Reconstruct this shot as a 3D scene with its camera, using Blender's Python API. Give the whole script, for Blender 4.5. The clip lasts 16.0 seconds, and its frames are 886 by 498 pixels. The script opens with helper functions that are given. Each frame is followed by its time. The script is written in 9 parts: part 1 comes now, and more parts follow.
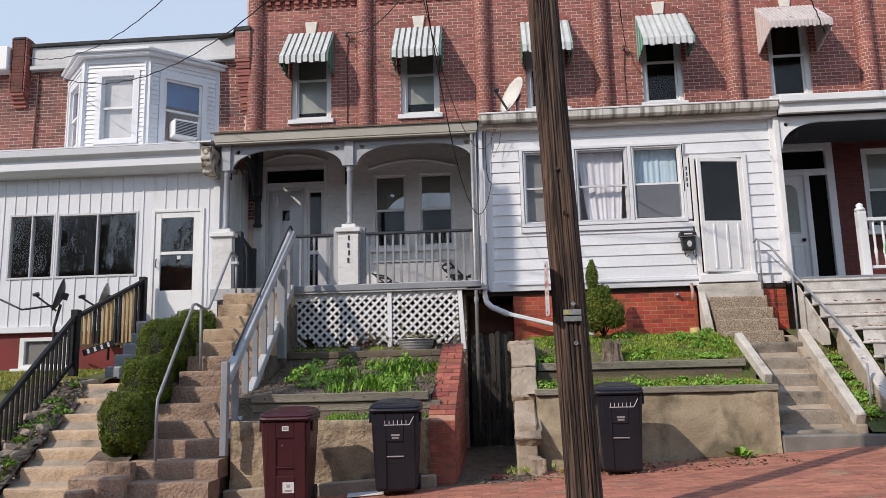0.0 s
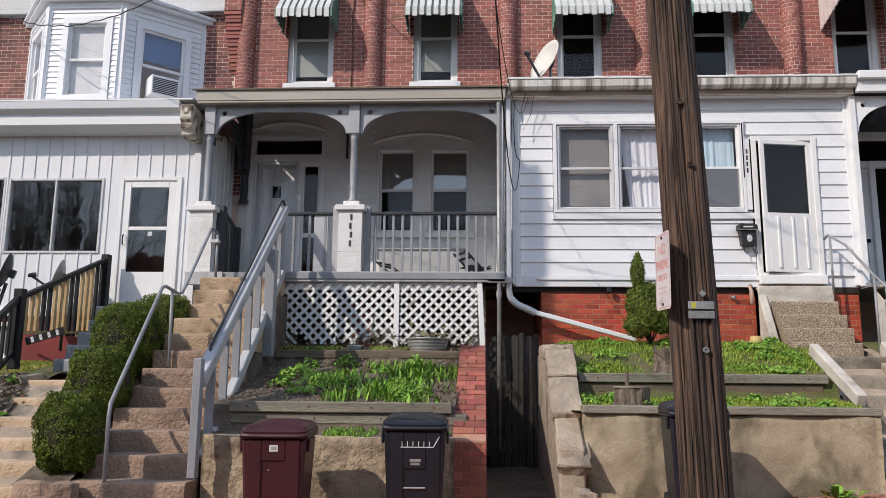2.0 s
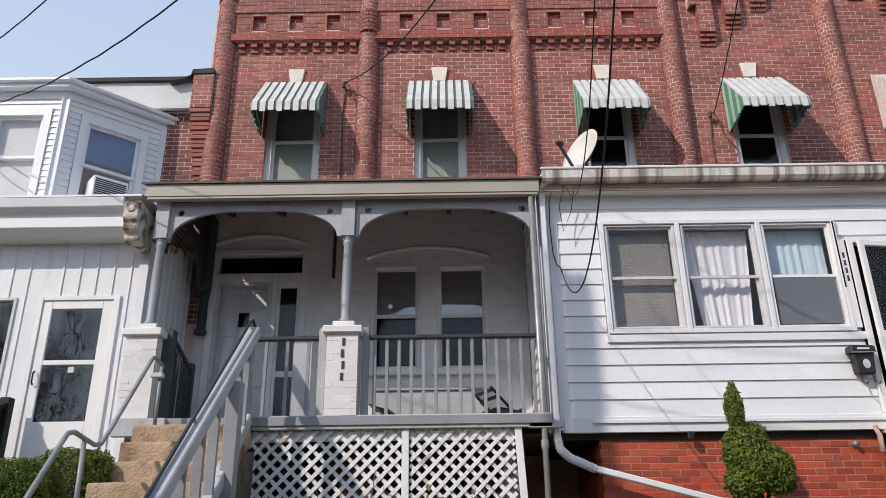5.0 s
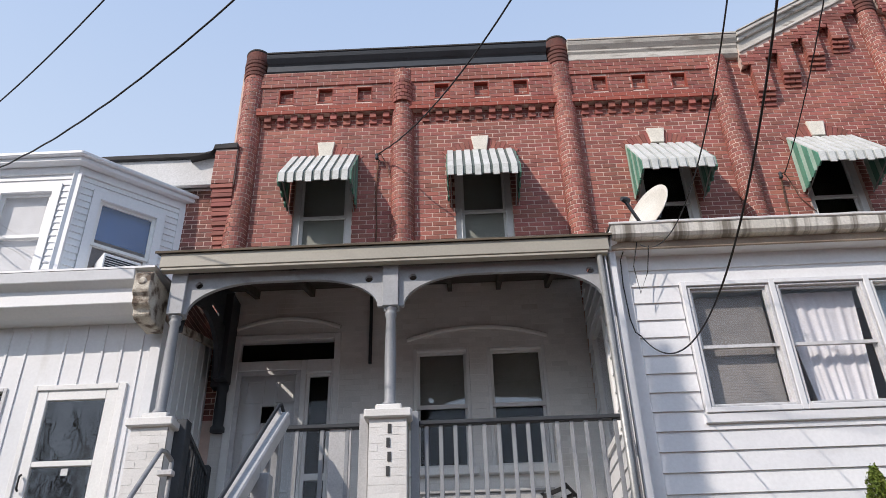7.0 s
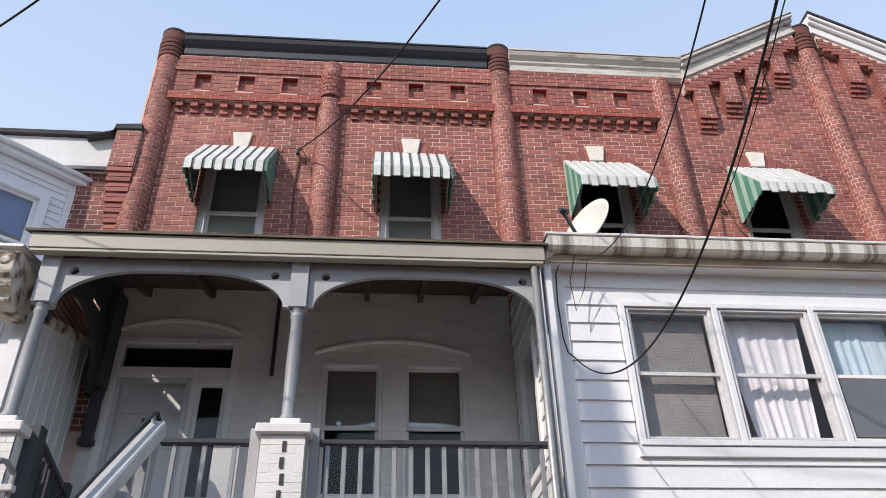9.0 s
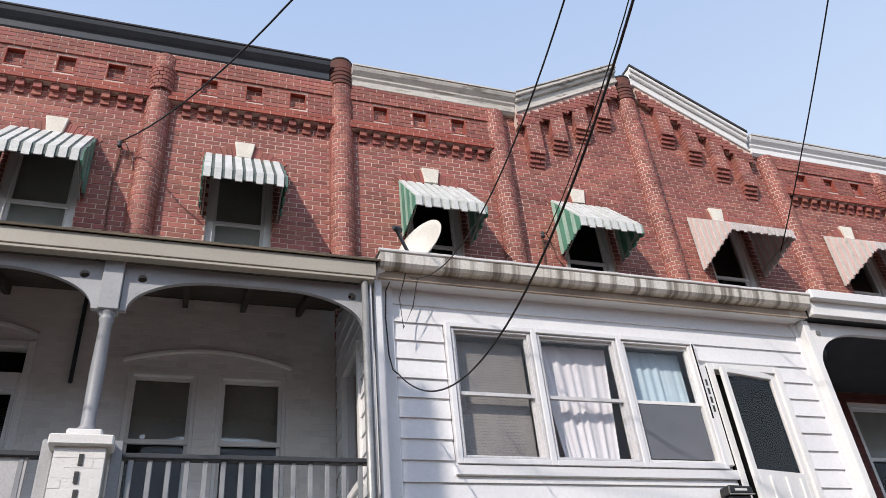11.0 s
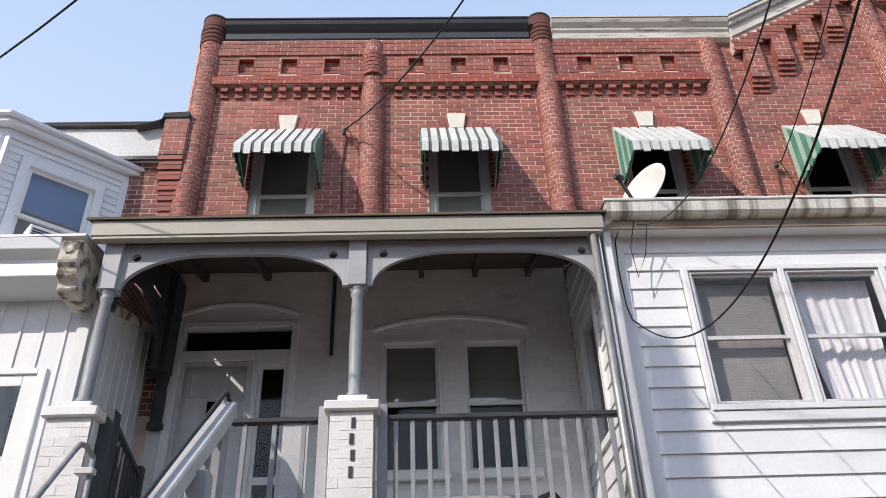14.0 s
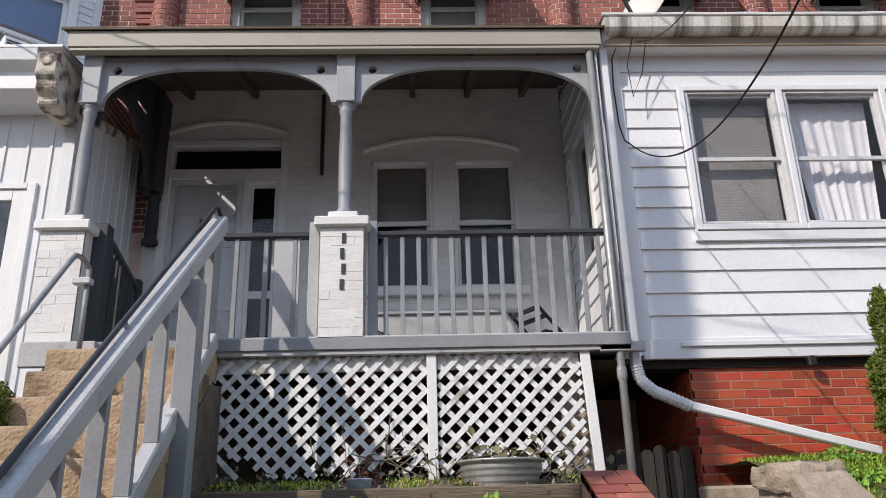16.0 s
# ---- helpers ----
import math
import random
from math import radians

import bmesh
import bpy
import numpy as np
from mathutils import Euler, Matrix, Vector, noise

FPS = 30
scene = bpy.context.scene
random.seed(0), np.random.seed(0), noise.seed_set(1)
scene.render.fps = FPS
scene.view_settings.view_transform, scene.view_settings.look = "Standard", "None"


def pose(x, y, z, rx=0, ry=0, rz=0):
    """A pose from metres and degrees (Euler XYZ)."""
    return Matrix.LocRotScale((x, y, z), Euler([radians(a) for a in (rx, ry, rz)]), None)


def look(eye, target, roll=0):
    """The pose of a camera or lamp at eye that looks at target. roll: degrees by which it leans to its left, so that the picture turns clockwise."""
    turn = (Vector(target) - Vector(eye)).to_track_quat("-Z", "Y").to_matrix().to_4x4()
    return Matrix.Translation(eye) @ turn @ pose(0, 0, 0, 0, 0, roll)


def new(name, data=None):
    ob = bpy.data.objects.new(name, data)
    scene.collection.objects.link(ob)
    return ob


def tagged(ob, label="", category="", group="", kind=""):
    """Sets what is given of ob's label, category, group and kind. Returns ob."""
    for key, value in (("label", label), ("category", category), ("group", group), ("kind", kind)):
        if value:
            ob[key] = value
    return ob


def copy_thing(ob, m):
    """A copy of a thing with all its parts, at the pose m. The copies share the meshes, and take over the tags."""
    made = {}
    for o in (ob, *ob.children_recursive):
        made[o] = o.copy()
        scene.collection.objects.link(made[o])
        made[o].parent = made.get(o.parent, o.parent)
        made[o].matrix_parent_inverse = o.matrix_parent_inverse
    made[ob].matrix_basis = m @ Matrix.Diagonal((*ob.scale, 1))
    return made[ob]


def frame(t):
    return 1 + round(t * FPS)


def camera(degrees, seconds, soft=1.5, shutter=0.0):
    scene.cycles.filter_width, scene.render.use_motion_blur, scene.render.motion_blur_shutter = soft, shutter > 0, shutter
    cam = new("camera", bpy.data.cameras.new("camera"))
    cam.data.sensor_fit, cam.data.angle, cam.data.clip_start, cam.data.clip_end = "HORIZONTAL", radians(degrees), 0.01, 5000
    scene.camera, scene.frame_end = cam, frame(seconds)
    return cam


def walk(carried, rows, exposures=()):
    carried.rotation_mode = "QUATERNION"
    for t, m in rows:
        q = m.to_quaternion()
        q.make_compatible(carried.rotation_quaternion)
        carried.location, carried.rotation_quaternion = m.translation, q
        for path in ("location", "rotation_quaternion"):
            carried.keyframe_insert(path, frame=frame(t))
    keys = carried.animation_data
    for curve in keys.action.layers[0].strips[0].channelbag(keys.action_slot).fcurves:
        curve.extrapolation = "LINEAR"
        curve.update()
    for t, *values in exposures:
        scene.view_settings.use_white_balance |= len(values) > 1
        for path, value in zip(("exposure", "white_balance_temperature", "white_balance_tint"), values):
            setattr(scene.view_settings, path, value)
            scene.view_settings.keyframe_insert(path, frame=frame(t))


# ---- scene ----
cam = camera(59.6, 16.0, soft=0.45)
METRES, EYE, TILT, LEAN, TURN = 8.0, 1.5, 0.0, 0.0, 4.3
ROWS = [
    (0.0, 0.0, 0.0, 0.0, 0.23, 9.63, 1.34),
    (0.5, -0.0235, 0.0671, 0.0052, -0.68, 10.15, 0.78),
    (1.0, -0.0305, 0.1355, 0.0053, -0.93, 9.76, 0.46),
    (1.5, -0.0482, 0.1962, 0.0029, -0.88, 9.28, 0.14),
    (2.0, -0.0679, 0.2543, 0.0102, -1.41, 9.78, -0.52),
    (2.5, -0.0777, 0.3186, 0.0162, -2.4, 12.96, -0.77),
    (3.0, -0.1024, 0.3761, 0.0159, -3.06, 14.8, -0.33),
    (3.5, -0.126, 0.4288, 0.0124, -2.88, 16.02, 0.05),
    (4.0, -0.1346, 0.4966, 0.0158, 0.58, 16.01, -0.47),
    (4.5, -0.1462, 0.5538, 0.0193, 0.06, 17.64, -0.23),
    (5.0, -0.1427, 0.6157, 0.0215, -3.81, 22.18, 0.65),
    (7.5, -0.1849, 0.8448, 0.0261, -2.21, 32.25, 1.33),
    (8.0, -0.1931, 0.8743, 0.0435, -4.09, 32.63, 1.06),
    (8.5, -0.184, 0.8965, 0.0471, -6.31, 32.95, 0.85),
    (9.0, -0.1751, 0.9093, 0.0477, -8.98, 33.37, 1.16),
    (9.5, -0.1763, 0.9137, 0.0481, -15.43, 33.49, 4.25),
    (12.0, -0.1946, 0.9237, 0.0472, -12.18, 34.22, 2.52),
    (12.5, -0.1971, 0.9234, 0.0465, -8.9, 33.97, 2.02),
    (13.0, -0.199, 0.9231, 0.0459, -6.08, 33.34, 1.38),
    (13.5, -0.1998, 0.9226, 0.045, -4.72, 32.74, 1.15),
    (14.0, -0.1986, 0.9242, 0.0452, -5.38, 32.01, 1.79),
    (14.5, -0.1955, 0.9278, 0.0419, -6.01, 30.69, 2.42),
    (15.0, -0.1945, 0.9314, 0.0401, -6.52, 26.87, 2.48),
    (15.5, -0.1933, 0.9331, 0.0389, -6.53, 22.79, 2.01),
    (16.0, -0.1935, 0.9332, 0.0365, -6.02, 19.38, 1.48),
]
TURNS = [
    (7.3, look((-1.992, 6.472, 1.694), (-2.032, 8.171, 2.747), -1.7)),
    (9.7, look((-1.972, 7.21, 1.898), (-1.482, 8.808, 2.996), -6.2)),
    (10.7, look((-2.0, 7.22, 1.885), (-1.363, 8.765, 3.005), -6.3)),
    (11.8, look((-2.047, 7.229, 1.873), (-1.721, 8.851, 2.997), -3.4)),
]
PATH = [(t, pose(0, 0, EYE, TILT, LEAN, TURN) @ pose(METRES * x, METRES * y, METRES * z, 90 + pitch, roll, yaw)) for t, x, y, z, yaw, pitch, roll in ROWS]
EXPOSED = [(0.0, -0.22, 6150, 12), (3.0, -0.16, 6150, 12), (5.0, -0.19, 6150, 12), (7.5, -0.05, 6150, 12), (9.0, 0.05, 6150, 12), (12.0, -0.06, 6150, 12), (14.0, 0.07, 6150, 12), (15.0, 0.07, 6150, 12), (16.0, -0.06, 6150, 12)]
walk(cam, sorted(PATH + TURNS, key=lambda row: row[0]), EXPOSED)

# ---- light ----
SUN_DIR = Vector((1.0, 0.92, -1.0)).normalized()
world = bpy.data.worlds.new("sky")
world.use_nodes = True
scene.world = world
wn = world.node_tree
sky = wn.nodes.new("ShaderNodeTexSky")
sky.sky_type, sky.sun_disc = "NISHITA", False
sky.sun_elevation = math.asin(-SUN_DIR.z)
sky.sun_rotation = math.atan2(-SUN_DIR.x, -SUN_DIR.y)
sky.air_density, sky.dust_density, sky.ozone_density = 1.0, 1.0, 1.0
wn.links.new(sky.outputs[0], wn.nodes["Background"].inputs[0])
wn.nodes["Background"].inputs[1].default_value = 0.055
rise_of, upward, fade, tone = (wn.nodes.new("ShaderNode" + k) for k in ("TexCoord", "SeparateXYZ", "MapRange", "Mix"))
tone.data_type = "RGBA"
wn.links.new(rise_of.outputs["Generated"], upward.inputs[0])
wn.links.new(upward.outputs["Z"], fade.inputs[0])
fade.inputs[1].default_value, fade.inputs[2].default_value = 0.5, 1.0
wn.links.new(fade.outputs[0], tone.inputs[0])
tone.inputs[6].default_value, tone.inputs[7].default_value = (0.79, 0.89, 1.0, 1), (0.4, 0.57, 0.9, 1)
haze, both = wn.nodes.new("ShaderNodeBackground"), wn.nodes.new("ShaderNodeAddShader")
haze.inputs[1].default_value = 0.765
wn.links.new(tone.outputs[2], haze.inputs[0])
wn.links.new(wn.nodes["Background"].outputs[0], both.inputs[0])
wn.links.new(haze.outputs[0], both.inputs[1])
wn.links.new(both.outputs[0], wn.nodes["World Output"].inputs[0])
lamp = bpy.data.lights.new("sun", "SUN")
lamp.energy, lamp.angle, lamp.color = 4.05, radians(0.53), (1.0, 0.875, 0.735)
sun = new("sun", lamp)
sun.matrix_basis = look((-30, -28, 30), (-30 + SUN_DIR.x, -28 + SUN_DIR.y, 30 + SUN_DIR.z))


# ---- materials ----
def mat(name, c1, c2=None, rough=0.6, scale=2.0, fine=45.0, bump=0.25, metal=0.0, vary=0.0, stretch=(1, 1, 1),
        stain=None, stain_scale=1.2, stain_at=0.58, stain_stretch=(1, 1, 1), grain=0.12, depth=0.01, spec=0.5, lumps=0.0, lump_scale=9.0, cracks=0.0, crack_scale=1.6):
    """A procedural surface: two colours blended by a coarse noise, fine grain, relief, stains and a change from piece to piece."""
    m = bpy.data.materials.new(name)
    m.use_nodes = True
    nt = m.node_tree
    N, L = nt.nodes, nt.links
    bsdf = N["Principled BSDF"]
    tc, info = N.new("ShaderNodeTexCoord"), N.new("ShaderNodeObjectInfo")
    shift = N.new("ShaderNodeVectorMath")
    shift.operation = "MULTIPLY_ADD"
    L.new(info.outputs["Random"], shift.inputs[0])
    shift.inputs[1].default_value = (31.0, 17.0, 23.0)
    L.new(tc.outputs["Object"], shift.inputs[2])
    mp = N.new("ShaderNodeMapping")
    L.new(shift.outputs[0], mp.inputs[0])
    mp.inputs["Scale"].default_value = stretch

    def noise_of(sc, det, vec):
        n = N.new("ShaderNodeTexNoise")
        n.inputs["Scale"].default_value, n.inputs["Detail"].default_value = sc, det
        L.new(vec, n.inputs["Vector"])
        return n.outputs["Fac"]

    def span(sock, a, b, lo=0.0, hi=1.0):
        r = N.new("ShaderNodeMapRange")
        L.new(sock, r.inputs[0])
        for i, v in zip((1, 2, 3, 4), (a, b, lo, hi)):
            r.inputs[i].default_value = v
        return r.outputs[0]

    def blend(fac, a, b):
        x = N.new("ShaderNodeMix")
        x.data_type = "RGBA"
        L.new(fac, x.inputs[0])
        for s, v in ((6, a), (7, b)):
            if isinstance(v, tuple):
                x.inputs[s].default_value = (*v, 1)
            else:
                L.new(v, x.inputs[s])
        return x.outputs[2]

    c2 = c2 or tuple(0.8 * c for c in c1)
    coarse = noise_of(scale, 5, mp.outputs[0])
    small = noise_of(fine, 4, mp.outputs[0])
    col = blend(span(coarse, 0.35, 0.65), c1, c2)
    if stain:
        ms = N.new("ShaderNodeMapping")
        ms.inputs["Scale"].default_value = stain_stretch
        L.new(shift.outputs[0], ms.inputs[0])
        col = blend(span(noise_of(stain_scale, 7, ms.outputs[0]), stain_at, stain_at + 0.14, 0, 0.85), col, stain)
    if cracks:
        # thin dark cracks along the edges of a bent cell pattern
        bend, vo = N.new("ShaderNodeVectorMath"), N.new("ShaderNodeTexVoronoi")
        bend.operation = "MULTIPLY_ADD"
        wob_n = N.new("ShaderNodeTexNoise")
        wob_n.inputs["Scale"].default_value, wob_n.inputs["Detail"].default_value = 3.5, 6
        L.new(shift.outputs[0], wob_n.inputs["Vector"])
        L.new(wob_n.outputs["Color"], bend.inputs[0])
        bend.inputs[1].default_value = (0.5, 0.5, 0.5)
        L.new(shift.outputs[0], bend.inputs[2])
        vo.feature = "DISTANCE_TO_EDGE"
        vo.inputs["Scale"].default_value = crack_scale
        L.new(bend.outputs[0], vo.inputs["Vector"])
        col = blend(span(vo.outputs["Distance"], 0.0, 0.022, cracks, 0.0), col, tuple(0.3 * c for c in c2))
    hsv = N.new("ShaderNodeHueSaturation")
    L.new(col, hsv.inputs["Color"])
    val = span(small, 0.3, 0.7, 1 - grain, 1 + grain)
    if vary:
        geo, add, fr = N.new("ShaderNodeNewGeometry"), N.new("ShaderNodeMath"), N.new("ShaderNodeMath")
        L.new(geo.outputs["Random Per Island"], add.inputs[0])
        L.new(info.outputs["Random"], add.inputs[1])
        fr.operation = "FRACT"
        L.new(add.outputs[0], fr.inputs[0])
        mul = N.new("ShaderNodeMath")
        mul.operation = "MULTIPLY"
        L.new(val, mul.inputs[0])
        L.new(span(fr.outputs[0], 0, 1, 1 - vary, 1 + vary), mul.inputs[1])
        val = mul.outputs[0]
        wob = N.new("ShaderNodeMath")
        wob.operation = "PINGPONG"
        L.new(fr.outputs[0], wob.inputs[0])
        wob.inputs[1].default_value = 0.137
        L.new(span(wob.outputs[0], 0, 0.137, 0.5 - 0.02 * vary, 0.5 + 0.04 * vary), hsv.inputs["Hue"])
    L.new(val, hsv.inputs["Value"])
    L.new(hsv.outputs[0], bsdf.inputs["Base Color"])
    L.new(span(small, 0.3, 0.7, max(rough - 0.1, 0.05), min(rough + 0.1, 1)), bsdf.inputs["Roughness"])
    bsdf.inputs["Metallic"].default_value = metal
    bsdf.inputs["Specular IOR Level"].default_value = spec
    if bump:
        b = N.new("ShaderNodeBump")
        b.inputs["Strength"].default_value, b.inputs["Distance"].default_value = bump, depth
        L.new(small, b.inputs["Height"])
        L.new(b.outputs[0], bsdf.inputs["Normal"])
        if lumps:
            b2 = N.new("ShaderNodeBump")
            b2.inputs["Strength"].default_value, b2.inputs["Distance"].default_value = 0.9, lumps
            L.new(noise_of(lump_scale, 6, mp.outputs[0]), b2.inputs["Height"])
            L.new(b2.outputs[0], b.inputs["Normal"])
    return m


def glass_mat(name, tint=(0.94, 0.94, 0.945), gloss=1.0, amount=0.6):
    m = bpy.data.materials.new(name)
    m.use_nodes = True
    N, L = m.node_tree.nodes, m.node_tree.links
    N.remove(N["Principled BSDF"])
    fr, tr, gl, mx = (N.new("ShaderNode" + k) for k in ("LayerWeight", "BsdfTransparent", "BsdfGlossy", "MixShader"))
    fr.inputs["Blend"].default_value = 0.5
    power, scale_up = N.new("ShaderNodeMath"), N.new("ShaderNodeMath")
    power.operation, scale_up.operation = "POWER", "MULTIPLY_ADD"
    power.inputs[1].default_value = 5.0
    scale_up.inputs[1].default_value, scale_up.inputs[2].default_value = 0.96, 0.04
    L.new(fr.outputs["Facing"], power.inputs[0])
    L.new(power.outputs[0], scale_up.inputs[0])
    tr.inputs[0].default_value = (*tint, 1)
    gl.inputs["Roughness"].default_value = 0.02
    gl.inputs["Color"].default_value = (gloss, gloss, gloss, 1)
    nz, bp, mul = N.new("ShaderNodeTexNoise"), N.new("ShaderNodeBump"), N.new("ShaderNodeMath")
    nz.inputs["Scale"].default_value = 1.3
    bp.inputs["Strength"].default_value, bp.inputs["Distance"].default_value = 0.15, 0.02
    L.new(nz.outputs["Fac"], bp.inputs["Height"])
    L.new(bp.outputs[0], gl.inputs["Normal"])
    mul.operation, mul.use_clamp = "MULTIPLY", True
    mul.inputs[1].default_value = amount
    L.new(scale_up.outputs[0], mul.inputs[0])
    L.new(mul.outputs[0], mx.inputs[0])
    L.new(tr.outputs[0], mx.inputs[1])
    L.new(gl.outputs[0], mx.inputs[2])
    L.new(mx.outputs[0], N["Material Output"].inputs[0])
    return m


BRICK = mat("facade_brick", (0.335, 0.11, 0.085), (0.245, 0.08, 0.064), 0.75, 1.1, 90, 0.35, vary=0.22, stain=(0.2, 0.06, 0.05), stain_scale=0.9, stain_at=0.6)
MORTAR = mat("facade_mortar", (0.74, 0.58, 0.5), (0.58, 0.44, 0.38), 0.9, 3, 120, 0.4)
DULLBRICK = mat("weathered_brown_brick", (0.24, 0.088, 0.07), (0.15, 0.06, 0.052), 0.85, 1.4, 80, 0.4, vary=0.3, stain=(0.09, 0.045, 0.04), stain_scale=1.3, stain_at=0.56)
# oxblood red brick and mortar, taken darker to hold the deep porch shade
OXBRICK = mat("shade_darkened_red_brick", (0.13, 0.026, 0.022), (0.09, 0.02, 0.018), 0.7, 2, 80, 0.3, vary=0.2)
OXMORTAR = mat("shade_darkened_mortar", (0.16, 0.06, 0.05), (0.1, 0.035, 0.03), 0.9, 3, 90, 0.4)
REDBRICK = mat("basement_brick", (0.46, 0.07, 0.032), (0.34, 0.052, 0.027), 0.55, 2.0, 70, 0.3, vary=0.25)
REDMORTAR = mat("basement_mortar", (0.46, 0.26, 0.18), (0.32, 0.16, 0.11), 0.9, 3, 90, 0.4)
WALLBRICK = mat("garden_brick", (0.36, 0.11, 0.075), (0.27, 0.075, 0.055), 0.8, 5, 60, 0.4, vary=0.3, stain=(0.12, 0.06, 0.05), stain_scale=3, stain_at=0.6)
OLDBRICK = mat("sooty_brick", (0.17, 0.06, 0.045), (0.09, 0.04, 0.033), 0.9, 4, 60, 0.5)
BELT = mat("belt_brick", (0.34, 0.085, 0.055), (0.27, 0.065, 0.045), 0.8, 2, 80, 0.3)
DARKSTONE = mat("dark_rubble_stone", (0.15, 0.115, 0.085), (0.085, 0.065, 0.05), 0.95, 4, 50, 0.8, lumps=0.03, stain=(0.05, 0.04, 0.03), stain_scale=3, stain_at=0.55)
WHITEBRICK = mat("white_painted_brick", (0.78, 0.77, 0.75), (0.68, 0.67, 0.65), 0.55, 1.5, 60, 0.3, vary=0.03, stain=(0.52, 0.5, 0.46), stain_scale=1.6, stain_at=0.62, grain=0.05)
WHITE = mat("white_paint", (0.8, 0.8, 0.79), (0.72, 0.72, 0.71), 0.5, 1.3, 40, 0.12, stain=(0.55, 0.53, 0.5), stain_scale=2.2, stain_at=0.66, grain=0.04)
SIDING = mat("white_clapboard", (0.78, 0.79, 0.8), (0.7, 0.71, 0.73), 0.5, 0.9, 30, 0.1, stain=(0.6, 0.6, 0.59), stain_scale=1.5, stain_at=0.64, grain=0.04, vary=0.03)
VINYL = mat("white_vinyl", (0.76, 0.77, 0.79), (0.7, 0.71, 0.73), 0.45, 0.8, 30, 0.08, stain=(0.55, 0.54, 0.52), stain_scale=1.1, stain_at=0.65, stain_stretch=(3, 3, 0.5), grain=0.03)
# stained white board, greyed in colour to imitate lower light at the roof edge
DIMBOARD = mat("dimmed_white_board", (0.56, 0.56, 0.56), (0.47, 0.47, 0.465), 0.6, 1.2, 40, 0.15, stain=(0.34, 0.32, 0.3), stain_scale=2.0, stain_at=0.6, stain_stretch=(0.5, 1, 3))
CREAM = mat("cream_fascia_paint", (0.42, 0.395, 0.33), (0.36, 0.335, 0.28), 0.5, 0.8, 40, 0.1, stain=(0.35, 0.32, 0.27), stain_scale=2.5, stain_at=0.64, grain=0.05)
GREY = mat("blue_grey_paint", (0.29, 0.3, 0.318), (0.24, 0.25, 0.265), 0.5, 2.5, 50, 0.2, stain=(0.38, 0.38, 0.38), stain_scale=5, stain_at=0.68, grain=0.08)
# lighter copy of the grey paint: light on the front arch boards
ARCHGREY = mat("lit_blue_grey_paint", (0.4, 0.41, 0.425), (0.34, 0.35, 0.365), 0.55, 2.5, 50, 0.2, stain=(0.26, 0.26, 0.26), stain_scale=5, stain_at=0.66, grain=0.07)
LIGHTGREY = mat("light_grey_paint", (0.47, 0.47, 0.475), (0.39, 0.39, 0.395), 0.6, 2.5, 50, 0.25, stain=(0.2, 0.19, 0.18), stain_scale=6, stain_at=0.62, stretch=(1, 1, 1), grain=0.1)
GUTTER = mat("stained_gutter", (0.78, 0.76, 0.71), (0.68, 0.65, 0.58), 0.5, 1.0, 40, 0.15, stain=(0.17, 0.145, 0.11), stain_scale=3.0, stain_at=0.47, stain_stretch=(4.0, 0.1, 0.05))
CORNICE_DARK = mat("charcoal_metal_cornice", (0.05, 0.055, 0.065), (0.04, 0.043, 0.05), 0.45, 1, 30, 0.1)
CORNICE_WORN = mat("worn_white_cornice", (0.64, 0.61, 0.56), (0.48, 0.45, 0.4), 0.7, 1.2, 50, 0.4, stain=(0.17, 0.14, 0.11), stain_scale=4.5, stain_at=0.55, stain_stretch=(0.6, 1, 3))
TAR = mat("black_roofing", (0.03, 0.03, 0.03), (0.055, 0.05, 0.05), 0.9, 3, 80, 0.4)
STONE = mat("limestone", (0.76, 0.72, 0.63), (0.68, 0.64, 0.55), 0.8, 5, 60, 0.3)
TANSTEP = mat("tan_stone_step", (0.46, 0.34, 0.225), (0.35, 0.245, 0.155), 0.9, 2.5, 40, 0.8, lumps=0.02, stain=(0.13, 0.085, 0.05), stain_scale=3.0, stain_at=0.52, depth=0.02)
SIDESTEP = mat("tan_concrete_step", (0.6, 0.45, 0.31), (0.48, 0.35, 0.23), 0.9, 2.5, 40, 0.8, lumps=0.025, stain=(0.2, 0.14, 0.09), stain_scale=2.6, stain_at=0.58, depth=0.02)
STEP = mat("concrete_step", (0.37, 0.265, 0.19), (0.26, 0.18, 0.132), 0.92, 2.2, 38, 1.0, lumps=0.03, lump_scale=22.0, stain=(0.14, 0.095, 0.07), stain_scale=2.5, stain_at=0.55, grain=0.2, depth=0.015)
WALKSTEP = mat("grey_walk_concrete", (0.34, 0.295, 0.235), (0.23, 0.195, 0.155), 0.92, 2.4, 50, 0.7, lumps=0.02, stain=(0.1, 0.085, 0.065), stain_scale=2.4, stain_at=0.52, grain=0.2)
AGGREGATE = mat("exposed_aggregate", (0.42, 0.34, 0.25), (0.27, 0.21, 0.145), 0.9, 30, 75, 1.0, grain=0.75, depth=0.02)
CONCRETE = mat("weathered_concrete", (0.42, 0.345, 0.265), (0.31, 0.25, 0.185), 0.9, 2.2, 55, 0.6, lumps=0.03, cracks=0.25, crack_scale=0.8, stain=(0.13, 0.11, 0.085), stain_scale=1.8, stain_at=0.56, depth=0.012)
STUCCO = mat("tan_rubble_stucco", (0.45, 0.36, 0.24), (0.3, 0.23, 0.15), 0.92, 3.0, 60, 0.7, lumps=0.07, lump_scale=8.0, cracks=0.4, crack_scale=2.6, stain=(0.13, 0.095, 0.065), stain_scale=2.4, stain_at=0.55, depth=0.014, grain=0.2)
